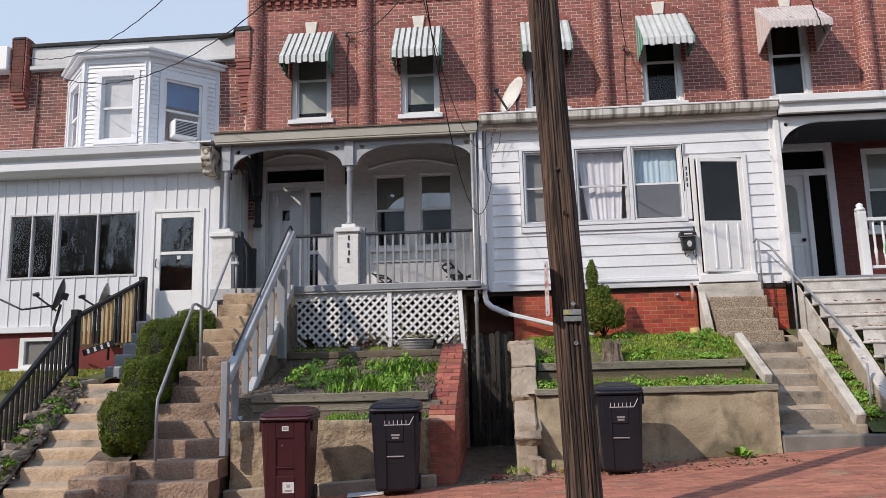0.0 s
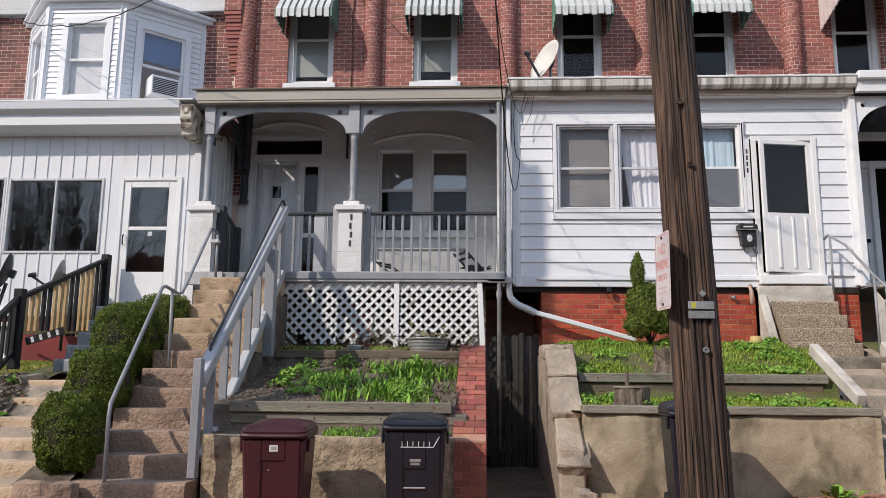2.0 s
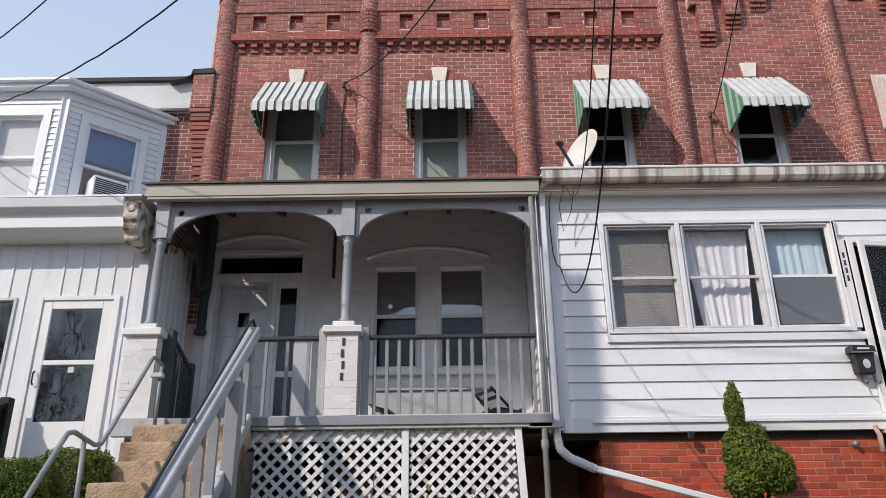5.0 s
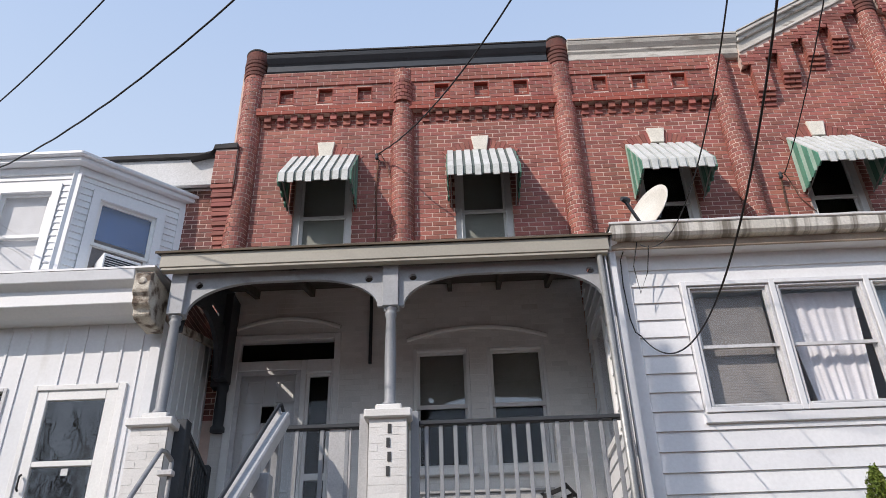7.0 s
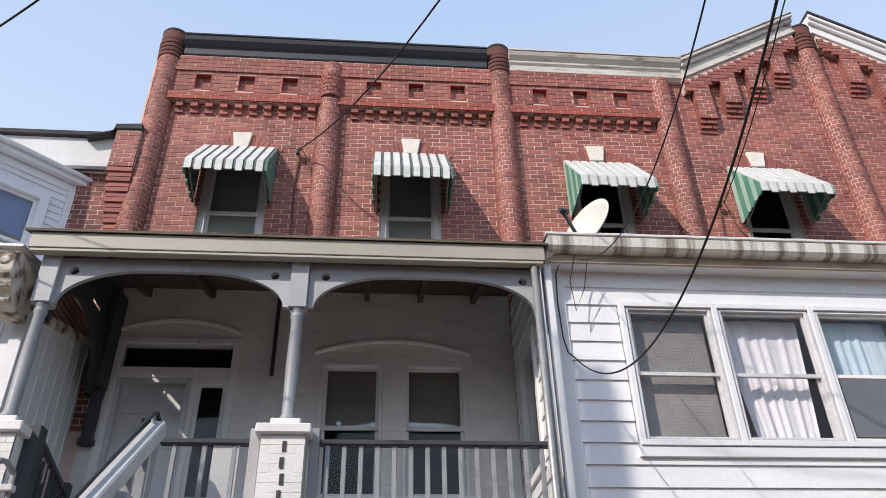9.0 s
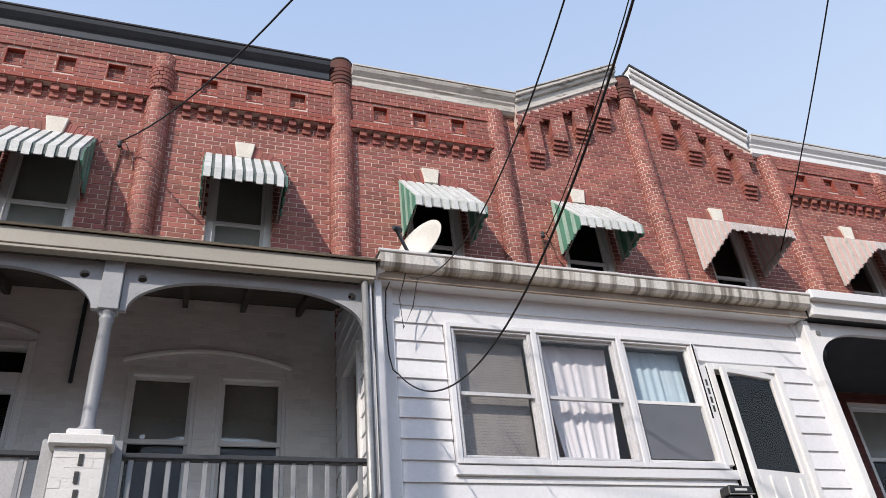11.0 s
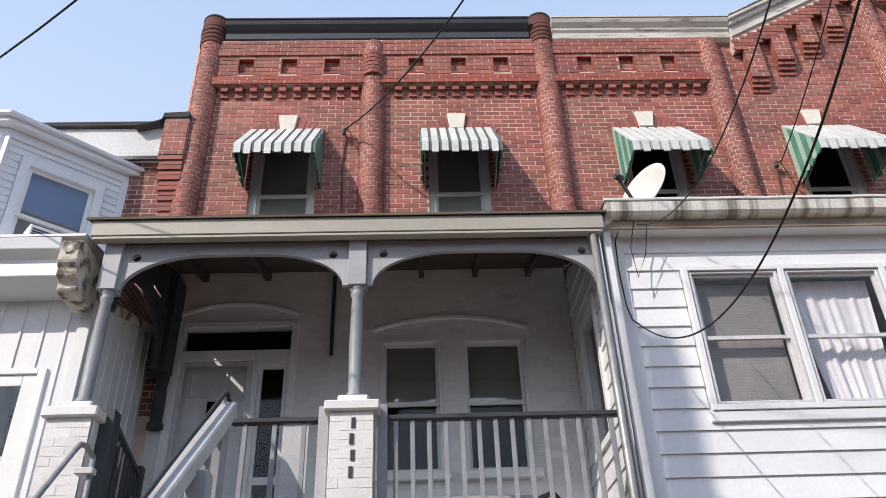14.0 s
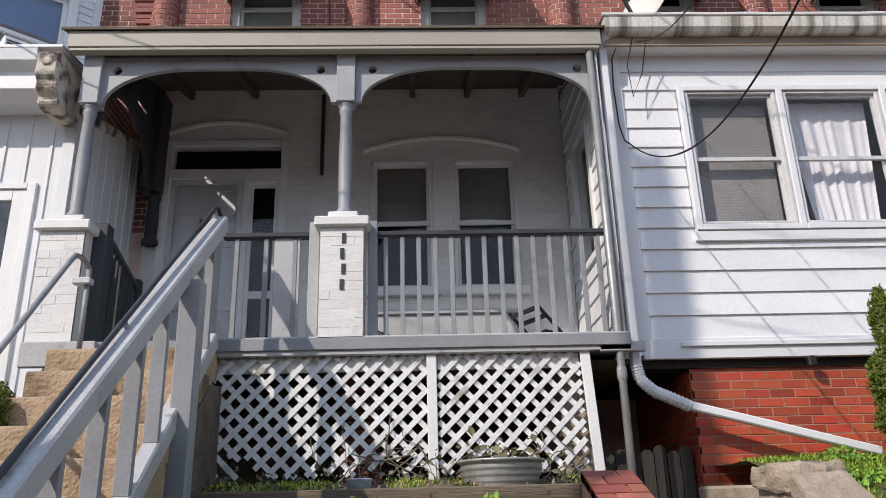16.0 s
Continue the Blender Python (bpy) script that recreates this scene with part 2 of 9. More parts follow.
SMEARED = mat("smeared_cement_wall", (0.42, 0.355, 0.245), (0.29, 0.235, 0.155), 0.9, 2.0, 60, 0.45, lumps=0.04, lump_scale=4.0, cracks=0.3, crack_scale=0.8, stain_stretch=(1.4, 1.4, 0.8), stain=(0.105, 0.088, 0.052), stain_scale=1.7, stain_at=0.5, depth=0.01, grain=0.15)
PALECEMENT = mat("pale_cement", (0.6, 0.56, 0.49), (0.46, 0.42, 0.36), 0.9, 3, 50, 0.5, lumps=0.015, stain=(0.25, 0.21, 0.16), stain_scale=3, stain_at=0.6)
CAPWOOD = mat("weathered_grey_timber", (0.26, 0.24, 0.19), (0.17, 0.155, 0.12), 0.9, 2, 30, 0.7, stretch=(0.35, 4, 4), grain=0.3, stain=(0.08, 0.07, 0.05), stain_scale=3, stain_at=0.6)
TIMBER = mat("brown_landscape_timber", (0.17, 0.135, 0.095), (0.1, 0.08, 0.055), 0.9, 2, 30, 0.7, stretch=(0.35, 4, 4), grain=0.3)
# weathered grey boards, darkened by half for the passage's shadow
GATEWOOD = mat("shade_darkened_boards", (0.055, 0.048, 0.04), (0.03, 0.026, 0.022), 0.9, 3, 40, 0.7, stretch=(4, 4, 0.35), vary=0.25, grain=0.3)
POLEWOOD = mat("creosoted_pole_wood", (0.15, 0.09, 0.06), (0.03, 0.019, 0.014), 0.85, 6, 13, 1.0, stretch=(5, 5, 0.16), grain=0.5, depth=0.03, stain=(0.035, 0.024, 0.02), stain_scale=7, stain_at=0.56, stain_stretch=(5, 5, 0.2))
ROTWOOD = mat("rotten_painted_wood", (0.66, 0.62, 0.54), (0.46, 0.4, 0.32), 0.9, 7, 60, 0.8, lumps=0.02, stain=(0.075, 0.045, 0.03), stain_scale=7, stain_at=0.5)
STUMPWOOD = mat("stump_bark", (0.24, 0.19, 0.14), (0.1, 0.075, 0.055), 0.95, 8, 50, 1.0, stretch=(3, 3, 0.6), grain=0.4, depth=0.02)
STUMPTOP = mat("cut_stump_wood", (0.26, 0.22, 0.17), (0.16, 0.13, 0.1), 0.95, 8, 50, 0.6)
SOIL = mat("garden_soil", (0.115, 0.085, 0.06), (0.2, 0.16, 0.12), 0.98, 7, 70, 1.0, grain=0.35, depth=0.03)
TURF = mat("turf", (0.1, 0.13, 0.03), (0.15, 0.13, 0.06), 0.95, 4, 60, 1.0, grain=0.3, depth=0.03)
GRASS = mat("grass_blades", (0.19, 0.29, 0.03), (0.3, 0.37, 0.06), 0.6, 2.5, 30, 0, vary=0.35, spec=0.25)
DRYGRASS = mat("straw_grass_blades", (0.42, 0.38, 0.1), (0.27, 0.33, 0.06), 0.7, 1.2, 30, 0, vary=0.35, spec=0.2)
WEED = mat("weed_leaves", (0.14, 0.28, 0.03), (0.24, 0.38, 0.06), 0.6, 3, 30, 0, vary=0.35, spec=0.25)
HEDGE = mat("hedge_leaves", (0.085, 0.12, 0.014), (0.15, 0.178, 0.024), 0.55, 3, 30, 0, vary=0.45, spec=0.2)
CONIFER = mat("conifer_foliage", (0.095, 0.138, 0.02), (0.165, 0.195, 0.033), 0.6, 4, 30, 0, vary=0.4, spec=0.2)
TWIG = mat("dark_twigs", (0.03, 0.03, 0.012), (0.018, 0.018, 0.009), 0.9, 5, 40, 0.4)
IRON = mat("black_iron_paint", (0.011, 0.011, 0.012), (0.02, 0.02, 0.021), 0.55, 6, 60, 0.2, spec=0.25)
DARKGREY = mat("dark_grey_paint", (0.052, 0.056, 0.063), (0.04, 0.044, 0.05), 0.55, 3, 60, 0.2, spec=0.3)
PICKET = mat("raw_pine_picket", (0.5, 0.35, 0.17), (0.4, 0.27, 0.12), 0.7, 3, 40, 0.3, stretch=(5, 5, 0.5))
PIPE = mat("grey_pipe_paint", (0.3, 0.31, 0.32), (0.22, 0.22, 0.23), 0.45, 5, 60, 0.2)
GALV = mat("galvanised_metal", (0.42, 0.42, 0.41), (0.3, 0.3, 0.29), 0.5, 4, 50, 0.2, metal=0.5)
ALU = mat("aluminium_frame", (0.62, 0.62, 0.63), (0.52, 0.52, 0.53), 0.4, 3, 40, 0.08)
MAROON = mat("maroon_plastic", (0.052, 0.008, 0.012), (0.038, 0.007, 0.01), 0.45, 3, 80, 0.15, stain=(0.12, 0.06, 0.05), stain_scale=4, stain_at=0.66)
NAVY = mat("navy_plastic", (0.011, 0.012, 0.019), (0.008, 0.009, 0.014), 0.42, 3, 80, 0.15)
LATH = mat("peeling_white_lath", (0.8, 0.8, 0.79), (0.7, 0.7, 0.69), 0.6, 2, 50, 0.25, vary=0.06, stain=(0.26, 0.23, 0.17), stain_scale=4.5, stain_at=0.6, grain=0.08)
BLACK = mat("black_plastic", (0.012, 0.012, 0.013), (0.02, 0.02, 0.02), 0.5, 3, 60, 0.1)
RUBBER = mat("black_cable", (0.01, 0.01, 0.011), (0.015, 0.015, 0.015), 0.6, 3, 60, 0)
DISH = mat("dish_enamel", (0.68, 0.66, 0.6), (0.6, 0.57, 0.5), 0.5, 3, 60, 0.05)
AWN_WHITE = mat("awning_white", (0.66, 0.67, 0.65), (0.54, 0.55, 0.52), 0.5, 3, 40, 0.08, stain=(0.4, 0.4, 0.37), stain_scale=5, stain_at=0.62)
AWN_GREEN = mat("awning_green", (0.11, 0.3, 0.21), (0.08, 0.22, 0.16), 0.5, 3, 40, 0.08)
AWN_DARK = mat("awning_dark_green", (0.09, 0.115, 0.105), (0.12, 0.145, 0.13), 0.55, 3, 40, 0.08)
AWN_GREY = mat("awning_faded_grey", (0.6, 0.56, 0.54), (0.5, 0.465, 0.445), 0.6, 3, 40, 0.1, stain=(0.28, 0.25, 0.23), stain_scale=4, stain_at=0.58)
AWN_ROSE = mat("awning_rose", (0.74, 0.58, 0.54), (0.66, 0.52, 0.48), 0.55, 3, 40, 0.08)
REDPAINT = mat("red_wall_paint", (0.2, 0.016, 0.014), (0.15, 0.014, 0.012), 0.6, 2, 50, 0.3)
PAVER = mat("red_paver", (0.42, 0.165, 0.11), (0.32, 0.125, 0.085), 0.9, 3, 60, 0.5, vary=0.2, stain=(0.36, 0.24, 0.16), stain_scale=1.5, stain_at=0.55)
ASPHALT = mat("asphalt", (0.055, 0.053, 0.05), (0.04, 0.04, 0.038), 0.92, 1.5, 150, 0.7, grain=0.4)
GRANITE = mat("kerb_stone", (0.25, 0.23, 0.2), (0.17, 0.16, 0.14), 0.9, 4, 90, 0.5, grain=0.3)
# room walls and floors carry the dimness indoors in their dark colour
ROOM = mat("dimmed_room_surface", (0.045, 0.039, 0.034), (0.034, 0.029, 0.026), 0.95, 2, 30, 0, spec=0.0)
# near-black without gloss: paints the darkness behind doors, transoms and joints
DARKFILL = mat("painted_darkness", (0.012, 0.011, 0.01), (0.008, 0.008, 0.007), 1.0, 2, 30, 0, spec=0.0)
BLIND = mat("closed_blind", (0.3, 0.285, 0.27), (0.22, 0.21, 0.2), 0.7, 2, 40, 0.1)
SHADE = mat("green_grey_shade", (0.36, 0.37, 0.33), (0.29, 0.3, 0.265), 0.8, 2, 40, 0.1)
CURTAIN = mat("white_curtain", (0.8, 0.8, 0.83), (0.7, 0.7, 0.74), 0.9, 3, 70, 0.2)
BLUECURTAIN = mat("pale_blue_curtain", (0.56, 0.7, 0.78), (0.46, 0.6, 0.68), 0.9, 3, 70, 0.2)
SCREEN = mat("insect_screen", (0.15, 0.16, 0.18), (0.12, 0.13, 0.15), 0.7, 2, 200, 0.1)
# blue that paints the sky's reflection into the bay windows
SKYTINT = mat("painted_sky_reflection", (0.08, 0.17, 0.4), (0.06, 0.13, 0.32), 0.8, 2, 60, 0.1)
PAPER = mat("sheet_white", (0.7, 0.7, 0.7), (0.62, 0.62, 0.62), 0.7, 4, 60, 0)
SIGNWHITE = mat("sign_enamel", (0.7, 0.64, 0.63), (0.6, 0.53, 0.52), 0.5, 5, 50, 0.1, stain=(0.38, 0.3, 0.26), stain_scale=7, stain_at=0.62)
SIGNRED = mat("faded_red_ink", (0.56, 0.16, 0.13), (0.64, 0.34, 0.3), 0.6, 9, 50, 0)
DARKINK = mat("dark_ink", (0.025, 0.025, 0.025), (0.04, 0.04, 0.04), 0.5, 5, 50, 0)
RUST = mat("rusty_iron", (0.16, 0.075, 0.045), (0.09, 0.05, 0.035), 0.9, 9, 60, 0.5)
GLASS = glass_mat("window_glass", amount=0.5)
SKYGLASS = glass_mat("shiny_window_glass", amount=1.3)
TREEGLASS = glass_mat("porch_window_glass", amount=1.5)
BACKGLASS = glass_mat("back_window_glass", amount=2.6)
BARK = mat("grey_bark", (0.12, 0.1, 0.08), (0.075, 0.06, 0.05), 0.95, 6, 40, 0.8, stretch=(2, 2, 0.5))


# ---- mesh helpers ----
class Form:
    """Points and faces of one mesh."""

    def __init__(self):
        self.v, self.f = [], []

    def add(self, pts, faces):
        n = len(self.v)
        self.v += [tuple(p) for p in pts]
        self.f += [tuple(n + i for i in fc) for fc in faces]
        return self

    def box(self, x0, x1, y0, y1, z0, z1, m=None):
        pts = [(x, y, z) for z in (z0, z1) for y in (y0, y1) for x in (x0, x1)]
        if m is not None:
            pts = [m @ Vector(p) for p in pts]
        return self.add(pts, [(0, 2, 3, 1), (4, 5, 7, 6), (0, 1, 5, 4), (2, 6, 7, 3), (0, 4, 6, 2), (1, 3, 7, 5)])

    def beam(self, a, b, w, h, up=(0, 0, 1)):
        """A bar of section w x h from a to b."""
        a, b = Vector(a), Vector(b)
        d = (b - a).normalized()
        s = d.cross(Vector(up)).normalized() * (w / 2)
        u = s.cross(d).normalized() * (h / 2)
        pts = [p + i * s + j * u for p in (a, b) for i, j in ((-1, -1), (1, -1), (1, 1), (-1, 1))]
        return self.add(pts, [(0, 1, 2, 3), (7, 6, 5, 4), (0, 4, 5, 1), (1, 5, 6, 2), (2, 6, 7, 3), (3, 7, 4, 0)])

    def prism(self, pts, a, b, axis="y"):
        """A flat outline pushed from a to b along an axis."""
        at = {"x": lambda p, c: (c, p[0], p[1]), "y": lambda p, c: (p[0], c, p[1]), "z": lambda p, c: (p[0], p[1], c)}[axis]
        n = len(pts)
        return self.add([at(p, a) for p in pts] + [at(p, b) for p in pts],
                        [tuple(range(n)), tuple(range(2 * n - 1, n - 1, -1))] + [(i, i + n, (i + 1) % n + n, (i + 1) % n) for i in range(n)])

    def tube(self, pts, r, n=8, r1=None):
        """A round bar along a line of points."""
        pts = [Vector(p) for p in pts]
        k = len(pts)
        ring = []
        for i, p in enumerate(pts):
            d = ((pts[min(i + 1, k - 1)] - p).normalized() + (p - pts[max(i - 1, 0)]).normalized()).normalized()
            side = d.cross(Vector((0.13, 0.31, 0.94)) if abs(d.z) < 0.9 else Vector((1, 0, 0))).normalized()
            up = side.cross(d)
            rr = r if r1 is None else r + (r1 - r) * i / (k - 1)
            ring += [p + rr * (math.cos(2 * math.pi * j / n) * side + math.sin(2 * math.pi * j / n) * up) for j in range(n)]
        fc = [(i * n + j, i * n + (j + 1) % n, (i + 1) * n + (j + 1) % n, (i + 1) * n + j) for i in range(k - 1) for j in range(n)]
        return self.add(ring, fc + [tuple(range(n - 1, -1, -1)), tuple(range((k - 1) * n, k * n))])

    def lathe(self, cx, cy, prof, n=16):
        pts = [(cx + r * math.cos(2 * math.pi * j / n), cy + r * math.sin(2 * math.pi * j / n), z) for r, z in prof for j in range(n)]
        k = len(prof)
        fc = [(i * n + j, i * n + (j + 1) % n, (i + 1) * n + (j + 1) % n, (i + 1) * n + j) for i in range(k - 1) for j in range(n)]
        return self.add(pts, fc + [tuple(range(n - 1, -1, -1)), tuple(range((k - 1) * n, k * n))])


def link(name, form, material, parent=None, label="", bevel=0.0, smooth=False, base=None):
    me = bpy.data.meshes.new(name)
    me.from_pydata(form.v, [], form.f)
    me.update()
    me.materials.append(material)
    if smooth:
        me.polygons.foreach_set("use_smooth", [True] * len(me.polygons))
    ob = new(name, me)
    if bevel:
        b = ob.modifiers.new("bevel", "BEVEL")
        b.width, b.segments, b.limit_method = bevel, 1, "ANGLE"
    if parent is not None:
        ob.parent = parent
        if parent.parent is None:
            ob.matrix_parent_inverse = Matrix.Translation(-parent.location)
    if label:
        tagged(ob, label)
    return ob


part = link


def thing(name, label, category, group="", kind="", at=(0, 0, 0)):
    ob = new(name)
    ob.location = at
    ob.empty_display_size = 0.1
    return tagged(ob, label, category, group, kind)


def single(name, form, material, label, category, group="", kind="", bevel=0.0, smooth=False):
    return tagged(link(name, form, material, None, "", bevel, smooth), label, category, group, kind)


def cells(x0, x1, z0, z1, holes):
    """The rectangles that are left of a rectangle with holes in it."""
    xs = sorted({x0, x1, *(min(max(h[i], x0), x1) for h in holes for i in (0, 1))})
    zs = sorted({z0, z1, *(min(max(h[i], z0), z1) for h in holes for i in (2, 3))})
    for a, b in zip(xs, xs[1:]):
        run = None
        for c, d in zip(zs, zs[1:]):
            if any(h[0] <= (a + b) / 2 <= h[1] and h[2] <= (c + d) / 2 <= h[3] for h in holes):
                if run:
                    yield (a, b, *run)
                run = None
            else:
                run = (run[0], d) if run else (c, d)
        if run:
            yield (a, b, *run)


def wall_form(x0, x1, z0, z1, y0, y1, holes=()):
    fm = Form()
    for a, b, c, d in cells(x0, x1, z0, z1, holes):
        fm.box(a, b, y0, y1, c, d)
    return fm


def courses(span_at, z0, z1, holes=(), L=0.21, H=0.0745, J=0.013):
    """Bricks in running bond: (xa, xb, za, zb) of each, cut round holes. span_at(z) gives the ends of a course."""
    out, k, z = [], 0, z0
    while z + H * 0.6 <= z1:
        zt = min(z + H - J, z1)
        lo, hi = span_at((z + zt) / 2)
        gaps = [(h[0], h[1]) for h in holes if h[2] < zt - 0.005 and h[3] > z + 0.005]
        x = math.floor(lo / L) * L - (L / 2 if k % 2 else 0)
        while x < hi:
            bits = [(max(x, lo), min(x + L - J, hi))]
            for g0, g1 in gaps:
                bits = [q for a, b in bits for q in ((a, min(b, g0)), (max(a, g1), b)) if q[1] - q[0] > 0.025]
            out += [(a, b, z, zt) for a, b in bits if b - a > 0.025]
            x += L
        z += H
        k += 1
    return out


def brick_form(rects, y, proud=0.004, rng=None, back=0.02, form=None):
    """All these bricks standing proud of a wall face at y, facing -y."""
    rng = rng or random.Random(3)
    fm = form or Form()
    for a, b, c, d in rects:
        f = y - proud - rng.uniform(-0.001, 0.003)
        n = len(fm.v)
        fm.v += [(a, f, c), (b, f, c), (b, f, d), (a, f, d), (a, y + back, c), (b, y + back, c), (b, y + back, d), (a, y + back, d)]
        fm.f += [(n, n + 1, n + 2, n + 3), (n + 3, n + 2, n + 6, n + 7), (n, n + 4, n + 5, n + 1), (n, n + 3, n + 7, n + 4), (n + 1, n + 5, n + 6, n + 2)]
    return fm


def brick_parts(parent, rects, y, material, most=300, L=0.197, proud=0.004):
    """Whole bricks as objects of their own on one mesh; gives back those that are left over."""
    whole = [r for r in rects if abs((r[1] - r[0]) - L) < 0.004][:most]
    if not whole:
        return rects
    h = whole[0][3] - whole[0][2]
    first = None
    rng = random.Random(8)
    for a, b, c, d in whole:
        if first is None:
            fm = brick_form([(-L / 2, L / 2, 0, h)], 0.0, proud)
            first = part("brick", fm, material, parent)
            ob = first
        else:
            ob = new("brick", first.data)
            ob.parent = parent
            ob.matrix_parent_inverse = first.matrix_parent_inverse.copy()
        ob.location = ((a + b) / 2, y + rng.uniform(-0.002, 0.002), c)
    gone = set(whole)
    return [r for r in rects if r not in gone]


def outline(name, loops, y, depth, material, parent, label="", plane="xz"):
    """A board cut to an outline with holes in it, upright in the plane y (or x), depth thick."""
    cu = bpy.data.curves.new(name, "CURVE")
    cu.dimensions, cu.fill_mode, cu.extrude = "2D", "BOTH", depth / 2
    for lp in loops:
        sp = cu.splines.new("POLY")
        sp.points.add(len(lp) - 1)
        for q, (a, b) in zip(sp.points, lp):
            q.co = (a, b, 0, 1)
        sp.use_cyclic_u = True
    tmp = bpy.data.objects.new(name, cu)
    me = bpy.data.meshes.new_from_object(tmp)
    bpy.data.objects.remove(tmp)
    fm = Form()
    for v in me.vertices:
        fm.v.append((v.co.x, y + depth / 2 - v.co.z, v.co.y) if plane == "xz" else (y + depth / 2 - v.co.z, v.co.x, v.co.y))
    fm.f = [tuple(p.vertices) for p in me.polygons]
    bpy.data.meshes.remove(me)
    return part(name, fm, material, parent, label)


def circle(cx, cz, r, n=14):
    return [(cx + r * math.cos(2 * math.pi * i / n), cz + r * math.sin(2 * math.pi * i / n)) for i in range(n)]


def leaves(points, normals, size, rng, jitter=0.8, long=1.5):
    """A small folded leaf at each point."""
    fm = Form()
    for p, nrm in zip(points, normals):
        d = Vector((rng.gauss(0, 1), rng.gauss(0, 1), rng.gauss(0, 1))).normalized()
        nn = (Vector(nrm) + jitter * d).normalized()
        t = nn.cross(Vector((rng.gauss(0, 1), rng.gauss(0, 1), rng.gauss(0, 1)))).normalized()
        b = nn.cross(t)
        s = size * rng.uniform(0.6, 1.4)
        p = Vector(p)
        fm.add([p - t * s * long / 2, p + b * s / 2 + nn * s * 0.15, p + t * s * long / 2, p - b * s / 2 + nn * s * 0.15], [(0, 1, 2), (0, 2, 3)])
    return fm


def tuft(fm, x, y, z, rng, n, h, w, lean=0.5):
    """A tuft of narrow blades."""
    for _ in range(n):
        a = rng.uniform(0, 6.283)
        hh = h * rng.uniform(0.5, 1.2)
        l = lean * hh * rng.uniform(0.2, 1.2)
        dx, dy = math.cos(a), math.sin(a)
        bx, by = x + rng.gauss(0, w * 1.5), y + rng.gauss(0, w * 1.5)
        ww = w * rng.uniform(0.6, 1.2)
        fm.add([(bx - dy * ww / 2, by + dx * ww / 2, z), (bx + dy * ww / 2, by - dx * ww / 2, z),
                (bx + dx * l * 0.4 + dy * ww / 2, by + dy * l * 0.4 - dx * ww / 2, z + hh * 0.6), (bx + dx * l * 0.4 - dy * ww / 2, by + dy * l * 0.4 + dx * ww / 2, z + hh * 0.6),
                (bx + dx * l, by + dy * l, z + hh)], [(0, 1, 2, 3), (3, 2, 4)])


# ---- ground ----
def rise(x):
    """Height of the pavement along the sloping street."""
    return 0.2 + 0.058 * (max(min(x, 40), -40) + 1)


KERB_Y = 6.2
fm = Form()
xs = [-400, -60, -40, -20, -10, -5, 0, 5, 10, 20, 40, 60, 400]
ys = [-400, -60, -20, 0, KERB_Y, 12, 30, 400]
fm.v = [(x, y, rise(x) - 0.16) for y in ys for x in xs]
n = len(xs)
fm.f = [(j * n + i, j * n + i + 1, (j + 1) * n + i + 1, (j + 1) * n + i) for j in range(len(ys) - 1) for i in range(n - 1)]
single("road", fm, ASPHALT, "worn grey asphalt street on a slope", "road", kind="structure")


def slope_box(x0, x1, y0, y1, top, deep, steps=1):
    """A slab that follows the street's slope."""
    f = Form()
    for i in range(steps):
        a, b = x0 + (x1 - x0) * i / steps, x0 + (x1 - x0) * (i + 1) / steps
        za, zb = rise(a) + top, rise(b) + top
        f.add([(a, y0, za - deep), (b, y0, zb - deep), (b, y1, zb - deep), (a, y1, za - deep), (a, y0, za), (b, y0, zb), (b, y1, zb), (a, y1, za)],
              [(0, 3, 2, 1), (4, 5, 6, 7), (0, 1, 5, 4), (2, 3, 7, 6), (0, 4, 7, 3), (1, 2, 6, 5)])
    return f


single("kerb", slope_box(-14, 14, KERB_Y, KERB_Y + 0.15, 0.0, 0.4, 14), GRANITE, "grey stone kerb along the street", "kerb", kind="structure", bevel=0.01)
pavement = single("pavement", slope_box(-14, 14, KERB_Y + 0.154, 11.2, -0.012, 0.3), SOIL, "red brick pavement strewn with dirt", "pavement", kind="structure")

# ---- the brick upper front ----
FAC = 15.47
PIL = (-5.13, -2.74, -0.23, 2.25, 4.9, 7.55, 10.05)
WINDOWS = ((-3.905, 0.86), (-1.57, 0.82), (1.08, 0.82), (3.47, 0.82), (6.03, 0.82), (8.75, 0.82))
SILL_Z, HEAD_Z = 7.02, 8.93
GX0, GX1, GAPEX = 2.6, 7.2, 12.05
holes = [(c - w / 2, c + w / 2, SILL_Z, HEAD_Z) for c, w in WINDOWS]
SMALL_HOLES = [(-4.87, -3.6, 3.2, 5.95), (-2.6, -1.88, 4.2, 5.75), (-1.66, -0.91, 4.2, 5.75), (5.35, 6.6, 3.1, 5.95), (7.2, 8.9, 4.2, 5.85)]
wall_front = single("wall_front", wall_form(-5.34, 10.6, -0.2, 10.74, FAC, FAC + 0.3, holes + SMALL_HOLES), MORTAR,
                    "red brick upper front of a row of houses", "wall", kind="structure")
gable = Form().prism([(GX0, 10.74), (GX1, 10.74), ((GX0 + GX1) / 2 + 0.12, GAPEX), ((GX0 + GX1) / 2 - 0.12, GAPEX)], FAC, FAC + 0.3)
part("gable_backing", gable, MORTAR, wall_front)


def gable_span(z):
    t = (z - 10.7) / (GAPEX - 10.7)
    return (GX0 + 0.05 + t * 2.2, GX1 - 0.05 - t * 2.2)


ARC_R, ARC_Z = 0.9, HEAD_Z + 0.22 - 0.9


